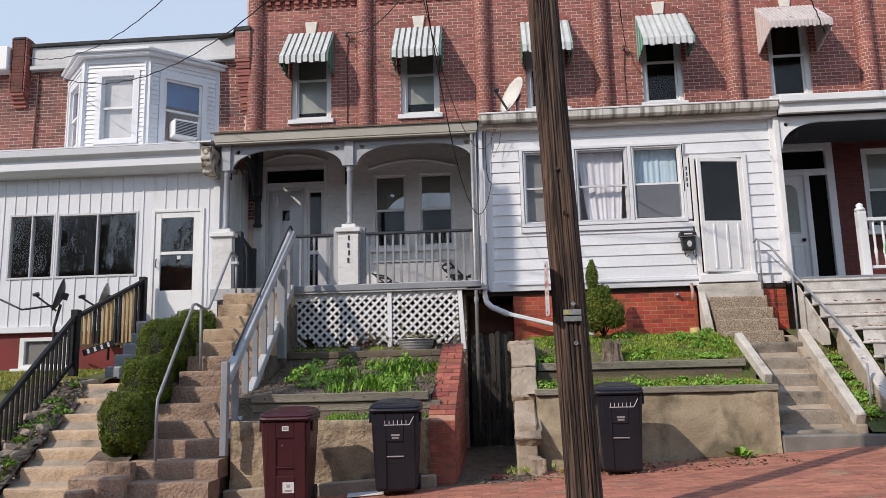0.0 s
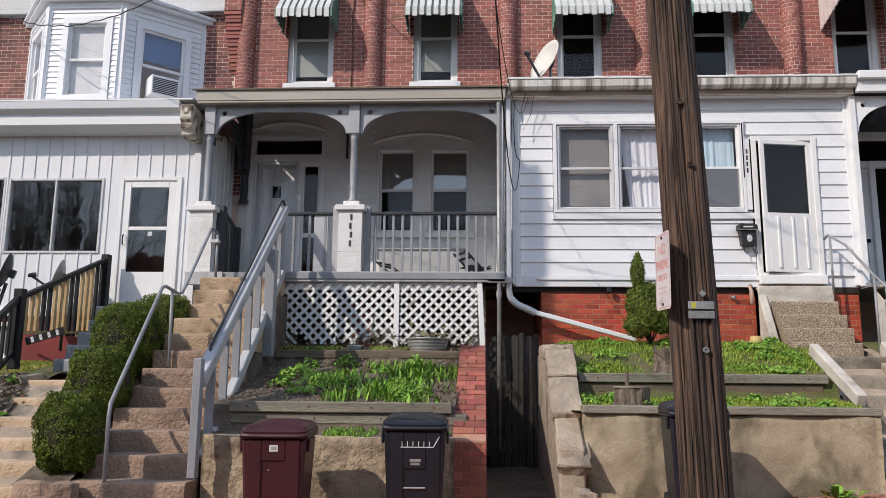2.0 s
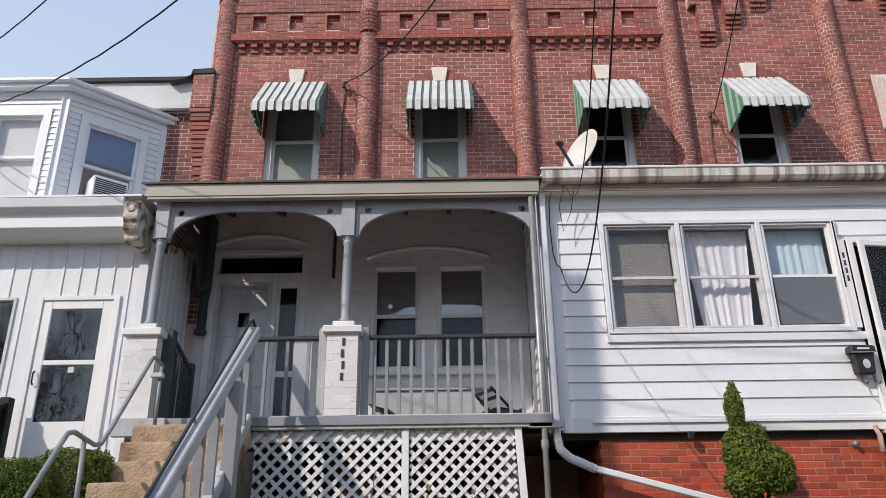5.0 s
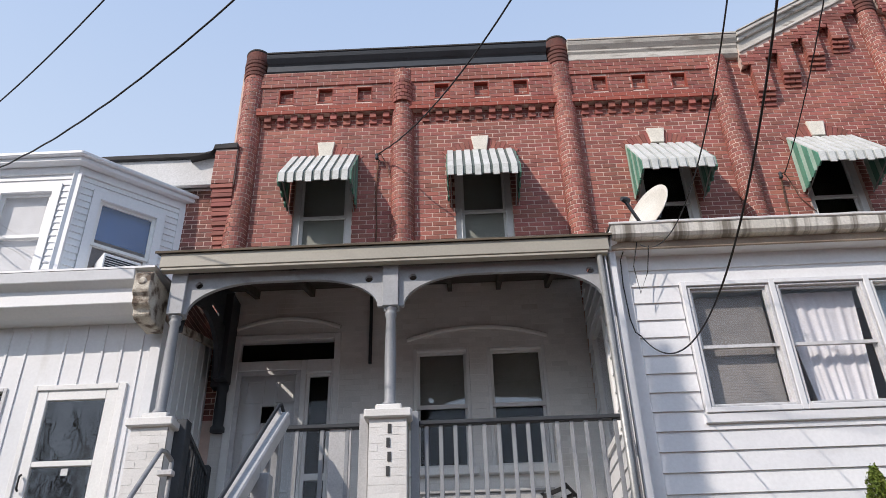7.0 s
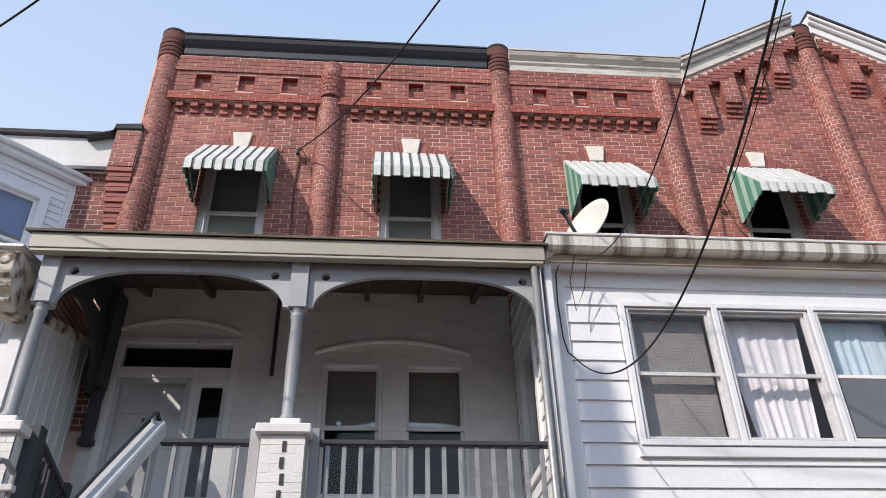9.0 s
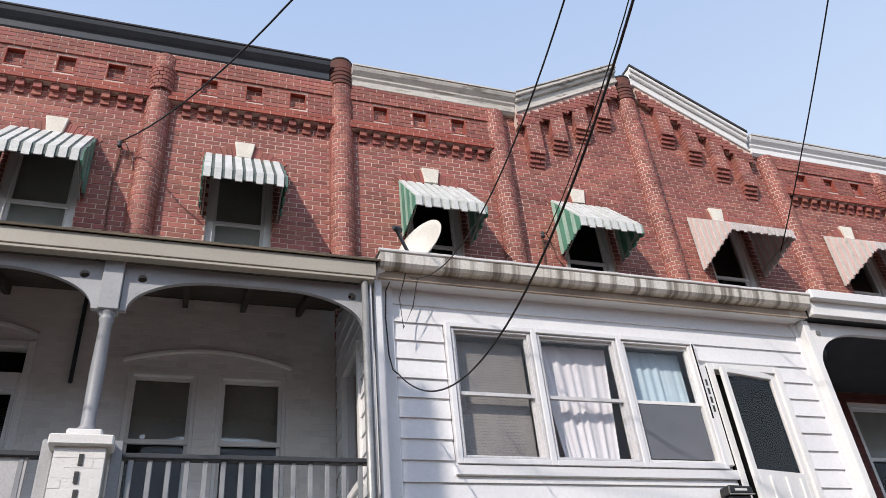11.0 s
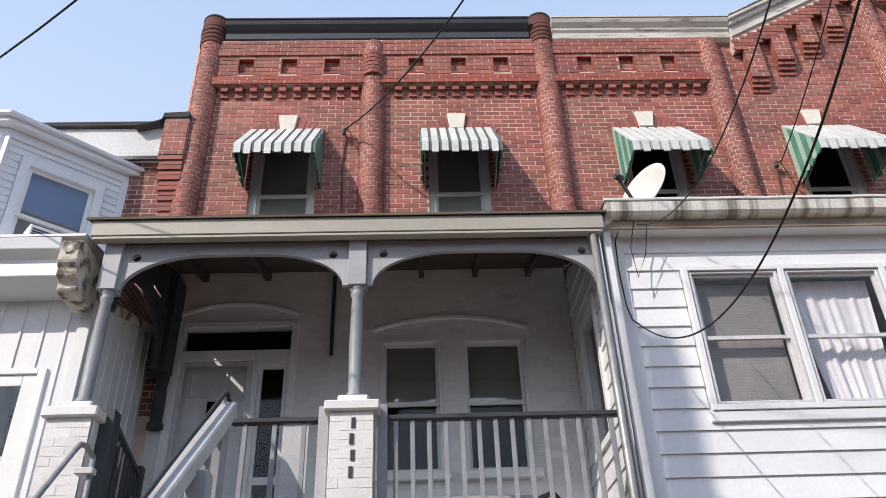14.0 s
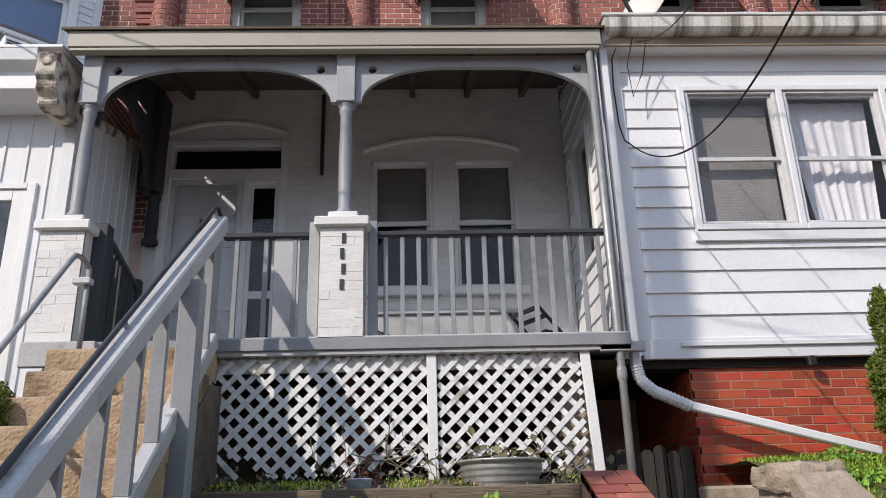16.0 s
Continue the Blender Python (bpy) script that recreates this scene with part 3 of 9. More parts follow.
def arch_holes(c, w):
    """The room that a segmental arch of upright bricks over a window takes in the courses."""
    out, steps = [], 10
    for i in range(steps):
        a, b = c - 0.515 + 1.03 * i / steps, c - 0.515 + 1.03 * (i + 1) / steps
        out.append((a, b, HEAD_Z, ARC_Z + math.sqrt(ARC_R ** 2 - max(abs(a - c), abs(b - c)) ** 2) - 0.03))
    return out


arches = [h for c, w in WINDOWS for h in arch_holes(c, w)]
field = courses(lambda z: (-5.3, 10.6) if z < 10.72 else gable_span(z), 6.3, GAPEX - 0.04, holes + arches)
near = [r for r in field if -2.5 < r[0] < 2.0 and 8.0 < r[2] < 9.6]
far = [r for r in field if not (-2.5 < r[0] < 2.0 and 8.0 < r[2] < 9.6)]
left_over = brick_parts(wall_front, near, FAC, BRICK)
tagged(part("brick_courses", brick_form(far + left_over, FAC), BRICK, wall_front), kind="stuff")

tagged(part("corner_bricks", brick_form(courses(lambda z: (-5.34, -5.1), 4.9, 6.3), FAC), DULLBRICK, wall_front), kind="stuff")

# arches of upright bricks and keystones
fm, rng = Form(), random.Random(5)
for c, w in WINDOWS:
    for i in range(17):
        mid_a = (i - 8) * 0.082
        if abs(mid_a) < 0.1:
            continue
        f = FAC - 0.014 - rng.uniform(0, 0.004)
        pts = [(c + r_ * math.sin(a_), ARC_Z + r_ * math.cos(a_)) for r_, a_ in ((ARC_R - 0.2, mid_a - 0.037), (ARC_R - 0.2, mid_a + 0.037), (ARC_R, mid_a + 0.037), (ARC_R, mid_a - 0.037))]
        fm.add([(x, f, z) for x, z in pts] + [(x, FAC + 0.05, z) for x, z in pts], [(0, 1, 2, 3), (3, 2, 6, 7), (0, 4, 5, 1), (0, 3, 7, 4), (1, 5, 6, 2)])
tagged(part("arch_bricks", fm, BRICK, wall_front), kind="stuff")
for c, w in WINDOWS:
    part("keystone", Form().prism([(c - 0.095, HEAD_Z + 0.01), (c + 0.095, HEAD_Z + 0.01), (c + 0.135, HEAD_Z + 0.28), (c - 0.135, HEAD_Z + 0.28)], FAC - 0.05, FAC + 0.05),
         STONE, wall_front, "pale limestone keystone", bevel=0.008)


def half_round(cx, r, z0, z1, fm, rng, y=FAC, H=0.0745, J=0.013, n=6):
    """An engaged round pilaster laid of curved bricks."""
    z, k = z0, 0
    while z < z1 - 0.03:
        zt = min(z + H - J, z1)
        off = 0.5 if k % 2 else 0.0
        for i in range(-1, n + 1):
            a0, a1 = max((i + off) / n, 0), min((i + off + 1) / n, 1)
            if a1 - a0 < 0.02:
                continue
            t0, t1 = math.pi * (1 + a0) + 0.025, math.pi * (1 + a1) - 0.025
            rr = r + rng.uniform(-0.002, 0.003)
            arc = [(cx + rr * math.cos(t), y + rr * math.sin(t)) for t in (t0, (t0 + t1) / 2, t1)]
            inn = [(cx + (r - 0.03) * math.cos(t), y + (r - 0.03) * math.sin(t)) for t in (t0, (t0 + t1) / 2, t1)]
            pts = [(*p, z) for p in arc] + [(*p, zt) for p in arc] + [(*p, z) for p in inn] + [(*p, zt) for p in inn]
            fm.add(pts, [(0, 1, 4, 3), (1, 2, 5, 4), (3, 4, 10, 9), (4, 5, 11, 10), (0, 6, 7, 1), (1, 7, 8, 2), (0, 3, 9, 6), (2, 8, 11, 5)])
        z += H
        k += 1


for i, cx in enumerate(PIL):
    top = 10.88 if i in (0, 2) else (11.72 if i == 4 else 10.56)
    r = 0.17
    pil = single("pilaster", Form().lathe(cx, FAC, [(r - 0.004, 6.7), (r - 0.004, top)], 24), MORTAR, "round engaged pilaster of red brick", "pilaster", "brick pilasters", "structure")
    fm = Form()
    half_round(cx, r, 6.7, top, fm, random.Random(i))
    tagged(part("pilaster_bricks", fm, BRICK, pil), kind="stuff")
    if i in (0, 2, 4):
        z0 = top - 0.32
        prof = []
        for k in range(4):
            prof += [(r + 0.016 + 0.004 * k, z0 + 0.08 * k), (r + 0.016 + 0.004 * k, z0 + 0.08 * k + 0.062), (r + 0.002, z0 + 0.08 * k + 0.068)]
        part("ribbed_cap", Form().lathe(cx, FAC, prof + [(r + 0.02, top), (r + 0.02, top + 0.18)], 24), OLDBRICK, pil, "ribbed brick pier cap", bevel=0.006)
        part("pier_top", Form().lathe(cx, FAC, [(r + 0.025, top + 0.18), (r + 0.025, top + 0.22), (r - 0.03, top + 0.26), (0.03, top + 0.28)], 24), TAR, pil, "blackened pier top", bevel=0.01)

# belt, dentils and panelled frieze
for x0, x1, bays in ((-5.13, 2.25, (-3.96, -1.5, 0.98)), (7.55, 10.6, (8.8,))):
    belt = single("brick_belt", Form().box(x0, x1, FAC - 0.122, FAC, 9.745, 9.865), MORTAR, "projecting red brick belt course", "cornice", kind="structure")
    tagged(part("belt_bricks", brick_form(courses(lambda z: (x0, x1), 9.738, 9.885, (), 0.21, 0.072, 0.011), FAC - 0.122), BELT, belt), kind="stuff")
    fm, x = Form(), x0 + 0.24
    while x < x1 - 0.2:
        if all(abs(x - p) > 0.22 for p in PIL):
            fm.box(x, x + 0.1, FAC - 0.085, FAC, 9.635, 9.74)
            fm.box(x - 0.005, x + 0.105, FAC - 0.035, FAC, 9.55, 9.63)
        x += 0.205
    tagged(part("dentils", fm, BRICK, belt), kind="stuff")
    rec = [(c + d - 0.12, c + d + 0.12, 9.97, 10.27) for c in bays for d in (-0.62, 0.0, 0.62)]
    frieze = single("brick_frieze", wall_form(x0, x1, 9.87, 10.62, FAC - 0.073, FAC, rec), MORTAR, "red brick frieze with sunken panels", "frieze", kind="structure")
    tagged(part("frieze_bricks", brick_form(courses(lambda z: (x0, x1), 9.87, 10.32, rec), FAC - 0.075), BRICK, frieze), kind="stuff")
    tagged(part("frieze_bricks", brick_form(courses(lambda z: (x0, x1), 10.32, 10.62), FAC - 0.1, back=0.03), BRICK, frieze), kind="stuff")
    part("frieze_core", Form().box(x0, x1, FAC - 0.098, FAC - 0.074, 10.322, 10.618), MORTAR, frieze)
    for a, b, c, d in rec:
        part("panel_lining", wall_form(a - 0.004, b + 0.004, c - 0.004, d + 0.004, FAC - 0.081, FAC - 0.001, [(a + 0.012, b - 0.012, c + 0.012, d - 0.012)]), BELT, frieze)
    # the pilasters go on over the frieze
    for p in PIL:
        if x0 < p < x1 and p not in (-5.13, -0.23):
            fm = Form()
            half_round(p, 0.165, 9.87, 10.34, fm, rng, FAC - 0.045)
            tagged(part("frieze_boss", fm, BRICK, frieze), kind="stuff")

# brick band under the gable boards with hanging strips
def rake_low(x):
    """Lower edge of the sloping gable board over x."""
    return 10.56 + 0.565 * (2.3 - abs(x - 4.9))


STRIP_Y = FAC - 0.13
for sgn in (-1, 1):
    ends = sorted((4.9 + sgn * 2.28, 4.9 + sgn * 0.2))
    band = single("gable_band", Form().prism([(ends[0], rake_low(ends[0]) - 0.26), (ends[1], rake_low(ends[1]) - 0.26), (ends[1], rake_low(ends[1]) + 0.1), (ends[0], rake_low(ends[0]) + 0.1)], STRIP_Y + 0.004, FAC),
                  MORTAR, "sloping brick band under the gable board", "brickwork", "gable bands", "structure")
    reach = lambda z: sorted((4.9 + sgn * min(max(2.3 - (z - 10.5) / 0.565, 0.2), 2.28), 4.9 + sgn * min(max(2.3 - (z - 10.24) / 0.565, 0.2), 2.28)))
    tagged(part("band_bricks", brick_form(courses(reach, 10.33, 11.72), STRIP_Y, back=0.03), BRICK, band), kind="stuff")
    for k in range(4):
        cx = 4.9 + sgn * (2.02 - 0.47 * k)
        zb, zt = 9.56 + (0.345 if sgn < 0 else 0.3) * k, rake_low(cx) - 0.2
        strip = single("gable_strip", wall_form(cx - 0.125, cx + 0.125, zb + 0.23, zt, STRIP_Y + 0.004, FAC), MORTAR, "hanging stepped brick strip in the gable", "brickwork", "gable strips", "structure")
        shared, z, c = {}, zb, 0
        while z < zt:
            back_off = max(0, 3 - c) * 0.034
            for off, wd in (((-0.13, 0.165), (0.048, 0.082)) if c % 2 else ((-0.13, 0.082), (-0.035, 0.165))):
                if (wd, back_off) not in shared:
                    shared[wd, back_off] = part("brick", Form().box(0, wd, 0, 0.125 - back_off, 0, 0.0615), BRICK, strip)
                    ob = shared[wd, back_off]
                else:
                    ob = new("brick", shared[wd, back_off].data)
                    ob.parent = strip
                ob.location = (cx + off, STRIP_Y + back_off, z)
            z, c = z + 0.0745, c + 1

# cornices and gable rakes
def cornice(x0, x1, z0, z1, material, label):
    prof = [(FAC - 0.06, z0), (FAC - 0.11, z0 + 0.05), (FAC - 0.11, z0 + 0.16), (FAC - 0.14, z0 + 0.2), (FAC - 0.14, z1 - 0.14), (FAC - 0.2, z1 - 0.07), (FAC - 0.22, z1 - 0.02), (FAC - 0.22, z1), (FAC + 0.3, z1), (FAC + 0.3, z0)]
    ob = single("roof_cornice", Form().prism(prof, x0, x1, "x"), material, label, "cornice", kind="structure", bevel=0.004)
    part("roof_edge", Form().box(x0, x1, FAC - 0.235, FAC + 0.4, z1 + 0.003, z1 + 0.03), TAR if material is CORNICE_DARK else CORNICE_WORN, ob)
    return ob


cornice(-4.93, -0.42, 10.6, 10.93, CORNICE_DARK, "charcoal metal cornice along the roof edge")
cornice(-0.08, 2.62, 10.56, 10.93, CORNICE_WORN, "peeling white wooden cornice along the roof edge")
cornice(7.24, 10.6, 10.56, 10.93, WHITE, "white cornice along the roof edge")
for sgn, material, label in ((-1, CORNICE_WORN, "peeling white sloping gable board"), (1, WHITE, "white sloping gable board")):
    xa, xb = 4.9 + sgn * 2.275, 4.9 + sgn * 0.14
    za, zb = rake_low(xa), rake_low(xb)
    slab = lambda lo, hi, y0, y1: Form().prism([(xa, za + lo), (xb, zb + lo), (xb, zb + hi), (xa, za + hi)], y0, y1)
    rake = single("gable_rake", slab(0.0, 0.37, FAC - 0.13, FAC + 0.05), material, label, "cornice", kind="structure", bevel=0.008)
    part("rake_bead", slab(0.0, 0.05, FAC - 0.16, FAC - 0.131), material, rake, bevel=0.01)
    part("rake_moulding", slab(0.22, 0.37, FAC - 0.19, FAC - 0.132), material, rake, bevel=0.012)
    part("rake_cap", slab(0.3, 0.375, FAC - 0.235, FAC - 0.192), material, rake, bevel=0.01)
    part("rake_roofing", slab(0.38, 0.4 if sgn < 0 else 0.43, FAC - 0.25, FAC + 0.3), CORNICE_WORN if sgn < 0 else TAR, rake)

# roofs and far walls that close the row
single("roof_flat", Form().box(-5.34, 10.6, FAC + 0.3, 24, 10.4, 10.55), TAR, "flat black tar roof", "roof", kind="structure")
single("wall_back", Form().box(-14, 14, 24, 24.3, -0.2, 10.7), BRICK, "plain brick rear wall", "wall", kind="structure")
single("wall_side", Form().box(10.6, 10.9, FAC, 24, -0.2, 10.7), BRICK, "plain brick side wall", "wall", kind="structure")
single("wall_party", Form().box(-5.34, -5.1, FAC + 0.3, 24, -0.2, 10.7), BRICK, "brick party wall", "wall", kind="structure")
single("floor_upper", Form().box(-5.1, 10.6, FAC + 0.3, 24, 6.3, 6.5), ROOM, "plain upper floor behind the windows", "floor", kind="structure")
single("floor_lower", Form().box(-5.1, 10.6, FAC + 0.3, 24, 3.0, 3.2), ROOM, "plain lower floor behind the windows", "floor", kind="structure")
single("wall_inner", Form().box(-5.1, 10.6, 17.6, 17.7, 3.2, 10.5), ROOM, "inner wall coloured dark for the unlit room behind the windows", "wall", kind="structure")


# ---- windows ----
def sash_window(x0, x1, z0, z1, y, frame_mat=WHITE, fw=0.07, mid=None, sill=True, cover=None, name="window", label="white double-hung sash window", proud=0.0, rail=0.035, upper_glass=GLASS):
    """A double-hung window: frame, two sashes, panes and what hangs behind."""
    w = thing(name, label, "window", kind="structure", at=((x0 + x1) / 2, y, z0))
    mid = mid if mid is not None else (z0 + z1) / 2
    part("window_frame", wall_form(x0, x1, z0, z1, y - proud, y + 0.11, [(x0 + fw, x1 - fw, z0 + fw * 0.7, z1 - fw * 0.7)]), frame_mat, w, bevel=0.005)
    a, b = x0 + fw, x1 - fw
    part("upper_sash", wall_form(a, b, mid - rail, z1 - fw * 0.7, y + 0.035, y + 0.065, [(a + rail, b - rail, mid + rail * 0.4, z1 - fw * 0.7 - rail)]), frame_mat, w)
    part("lower_sash", wall_form(a, b, z0 + fw * 0.7, mid + rail * 0.5, y + 0.068, y + 0.095, [(a + rail, b - rail, z0 + fw * 0.7 + rail, mid - rail * 0.6)]), frame_mat, w)
    p = part("pane", Form().box(a + rail * 0.5, b - rail * 0.5, y + 0.048, y + 0.052, mid, z1 - fw), upper_glass, w)
    q = part("pane", Form().box(a + rail * 0.5, b - rail * 0.5, y + 0.08, y + 0.084, z0 + fw, mid), GLASS, w)
    p.visible_shadow = q.visible_shadow = False
    if sill:
        part("window_sill", Form().box(x0 - 0.06, x1 + 0.06, y - 0.13, y + 0.11, z0 - 0.1, z0), frame_mat, w, bevel=0.008)
    if cover:
        part("roller_shade", Form().box(a + 0.01, b - 0.01, y + 0.1, y + 0.106, z0 + 0.05 if cover[1] is None else cover[1], z1 - 0.02), cover[0], w, "drawn window shade")
    return w


SHADES = ((SHADE, 7.22), (SHADE, 7.3), None, None, None, None)
for k, ((c, w), cover) in enumerate(zip(WINDOWS, SHADES)):
    win = sash_window(c - w / 2, c + w / 2, SILL_Z, HEAD_Z, FAC + 0.07, fw=0.095, mid=7.94, cover=cover, name="window_%d" % (k + 1),
                      label="white sash window under a metal awning in red brick")

# ---- the porch of the middle house ----
porch = thing("porch", "blue-grey wooden porch with arched boards and white brick piers", "porch", at=(-2.7, 14.4, 3.2))
PF = 13.62
part("porch_floor", Form().box(-5.2, -0.36, 13.42, FAC - 0.02, 3.1, 3.2), GREY, porch, "grey painted porch floor", bevel=0.005)
part("floor_beam", Form().box(-3.86, -0.36, 13.44, 13.5, 3.06, 3.215), LIGHTGREY, porch, "worn grey edge beam", bevel=0.006)
part("floor_beam", Form().box(-5.2, -4.62, 13.38, 13.44, 3.0, 3.2), LIGHTGREY, porch, bevel=0.006)
part("fascia", Form().box(-5.22, -0.34, 13.42, 13.5, 5.93, 6.1), CREAM, porch, "cream painted roof fascia", bevel=0.006)
part("fascia_moulding", Form().box(-5.2, -0.36, 13.43, 13.52, 5.895, 5.928), CREAM, porch, bevel=0.006)
fm = Form()
fm.add([(-5.28, 13.405, 6.105), (-0.3, 13.405, 6.105), (-0.3, FAC, 6.72), (-5.28, FAC, 6.72), (-5.28, 13.405, 6.12), (-0.3, 13.405, 6.12), (-0.3, FAC, 6.78), (-5.28, FAC, 6.78)],
       [(0, 3, 2, 1), (4, 5, 6, 7), (0, 1, 5, 4), (2, 3, 7, 6), (0, 4, 7, 3), (1, 2, 6, 5)])
part("porch_roof", fm, TAR, porch, "low black porch roof")
part("drip_edge", Form().box(-5.28, -0.3, 13.392, 13.404, 6.096, 6.122), TIMBER, porch, "brown drip edge along the roof")
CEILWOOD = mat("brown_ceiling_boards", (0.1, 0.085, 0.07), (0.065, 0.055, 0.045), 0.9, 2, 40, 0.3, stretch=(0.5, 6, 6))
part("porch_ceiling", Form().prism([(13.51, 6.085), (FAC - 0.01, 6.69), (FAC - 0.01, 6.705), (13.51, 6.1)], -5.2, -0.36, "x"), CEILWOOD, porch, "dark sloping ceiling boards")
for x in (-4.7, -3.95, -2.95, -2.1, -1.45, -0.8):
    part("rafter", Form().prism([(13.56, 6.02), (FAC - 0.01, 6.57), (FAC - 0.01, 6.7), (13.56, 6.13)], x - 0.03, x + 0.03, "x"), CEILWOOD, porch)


def arch_board(x0, x1, z_top, z_spring, z_crown, y, depth, material, parent, plane="xz", r=0.62, hole=True):
    """A beam board with a curved bracket at each end and a round hole in each bracket."""
    lp = [(x0, z_top), (x0, z_spring)]
    n = 12
    lp += [(x0 + 0.05 + (r - 0.05) * (1 - math.cos(math.pi / 2 * i / n)), z_spring + (z_crown - z_spring) * math.sin(math.pi / 2 * i / n)) for i in range(n + 1)]
    lp += [(x1 - 0.05 - (r - 0.05) * (1 - math.cos(math.pi / 2 * i / n)), z_spring + (z_crown - z_spring) * math.sin(math.pi / 2 * i / n)) for i in range(n, -1, -1)]
    lp += [(x1, z_spring), (x1, z_top)]
    loops = [lp]
    if hole:
        loops += [circle(x0 + 0.15, z_top - 0.14, 0.042), circle(x1 - 0.15, z_top - 0.14, 0.042)]
    return outline("arch_board", loops, y, depth, material, parent, plane=plane)


arch_board(-4.96, -2.8, 5.92, 5.44, 5.8, PF - 0.03, 0.05, ARCHGREY, porch, r=0.82)
arch_board(-2.62, -0.4, 5.92, 5.44, 5.8, PF - 0.03, 0.05, ARCHGREY, porch, r=0.82)
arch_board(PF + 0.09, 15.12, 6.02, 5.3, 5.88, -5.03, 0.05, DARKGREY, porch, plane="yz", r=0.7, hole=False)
# added boards block sun from the side; their slot throws a patch on the door
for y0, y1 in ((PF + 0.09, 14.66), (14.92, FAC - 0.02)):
    part("side_board", Form().prism([(y0, 6.022), (y1, 6.022), (y1, 6.075 + 0.309 * (y1 - 13.51)), (y0, 6.075 + 0.309 * (y0 - 13.51))], -5.04, -5.015, "x"), DARKGREY, porch, "added dark boarding that keeps sun out under the roof slope")
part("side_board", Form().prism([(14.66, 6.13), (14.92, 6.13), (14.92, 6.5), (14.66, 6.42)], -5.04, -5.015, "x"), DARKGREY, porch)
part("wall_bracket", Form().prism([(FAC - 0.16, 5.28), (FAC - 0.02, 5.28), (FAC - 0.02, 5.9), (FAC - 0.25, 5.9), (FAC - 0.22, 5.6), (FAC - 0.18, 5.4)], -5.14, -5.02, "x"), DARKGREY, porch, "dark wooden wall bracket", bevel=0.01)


def column(x):
    part("column_block", Form().box(x - 0.085, x + 0.085, PF - 0.085, PF + 0.085, 5.42, 5.92), ARCHGREY, porch, bevel=0.006)
    part("column", Form().lathe(x, PF, [(0.075, 4.32), (0.075, 4.36), (0.055, 4.39), (0.06, 4.85), (0.05, 5.31), (0.062, 5.34), (0.062, 5.36), (0.052, 5.375), (0.07, 5.4), (0.075, 5.42)], 18), GREY, porch, "slim turned wooden column", smooth=True)


def pier(x, w=0.36):
    p = part("pier", wall_form(x - w / 2, x + w / 2, 3.2, 4.15, PF - w / 2, PF + w / 2), WHITEBRICK, porch, "white painted brick pier")
    tagged(part("pier_bricks", brick_form(courses(lambda z: (x - w / 2, x + w / 2), 3.21, 4.15, (), 0.2, 0.078, 0.005), PF - w / 2, 0.0008), WHITEBRICK, p), kind="stuff")
    part("pier_cap", Form().box(x - w / 2 - 0.05, x + w / 2 + 0.05, PF - w / 2 - 0.05, PF + w / 2 + 0.05, 4.152, 4.24), WHITEBRICK, p, bevel=0.012)
    part("pier_cap", Form().box(x - 0.13, x + 0.13, PF - 0.13, PF + 0.13, 4.242, 4.32), WHITEBRICK, p, bevel=0.012)


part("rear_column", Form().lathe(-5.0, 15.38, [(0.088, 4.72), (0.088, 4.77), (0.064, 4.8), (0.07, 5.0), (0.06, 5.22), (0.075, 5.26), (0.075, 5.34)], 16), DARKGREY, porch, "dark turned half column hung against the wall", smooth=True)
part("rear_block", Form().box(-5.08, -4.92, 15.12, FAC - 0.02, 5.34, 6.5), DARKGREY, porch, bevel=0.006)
column(-5.02), column(-2.71)
pier(-5.02), pier(-2.71)
part("corner_post", Form().box(-0.44, -0.36, PF - 0.05, PF + 0.05, 3.2, 5.82), GREY, porch, bevel=0.005)

# painted brick wall behind the porch
pw = single("wall_porch", wall_form(-5.1, -0.35, 3.2, 6.69, FAC - 0.016, FAC - 0.004, [SMALL_HOLES[0], SMALL_HOLES[1], SMALL_HOLES[2]]), WHITEBRICK, "white painted brick wall under the porch", "wall", kind="structure")
rects = courses(lambda z: (-5.1, -0.35), 3.21, 6.69, SMALL_HOLES[:3], J=0.008)
clear = [r for r in rects if r[0] > -3.4 and r[2] > 4.3]
rest = brick_parts(pw, clear, FAC - 0.016, WHITEBRICK, 300, 0.202, 0.002)
kept = set(clear)
tagged(part("wall_bricks", brick_form([r for r in rects if r not in kept] + rest, FAC - 0.016, 0.002, back=0.005), WHITEBRICK, pw), kind="stuff")
for x0, x1, z0, z1 in ((-4.98, -3.55, 6.1, 6.25), (-2.68, -0.86, 5.87, 6.03)):
    pts = [(x0 + (x1 - x0) * i / 16, FAC - 0.03, z0 + (z1 - z0) * (1 - (i / 8 - 1) ** 2)) for i in range(17)]
    part("arch_moulding", Form().tube(pts, 0.03, 6), WHITEBRICK, pw)
sash_window(-2.6, -1.88, 4.2, 5.75, FAC + 0.02, fw=0.045, cover=(SHADE, 5.0), name="window_7", label="white sash window at the back of the porch", proud=0.03, mid=5.0, upper_glass=BACKGLASS)
sash_window(-1.66, -0.91, 4.2, 5.75, FAC + 0.02, fw=0.045, cover=(SHADE, 5.02), name="window_8", label="white sash window at the back of the porch", proud=0.03, mid=5.0, upper_glass=BACKGLASS)
part("wall_bracket", Form().tube([(-3.15, FAC - 0.05, 5.56), (-3.15, FAC - 0.05, 6.6)], 0.022, 8), DARKGREY, pw, "thin dark pipe")

door = thing("door_1", "white panelled entrance door behind a storm door, with a near-black sheet painted as the unlit transom", "door", kind="structure", at=(-4.2, FAC, 3.2))
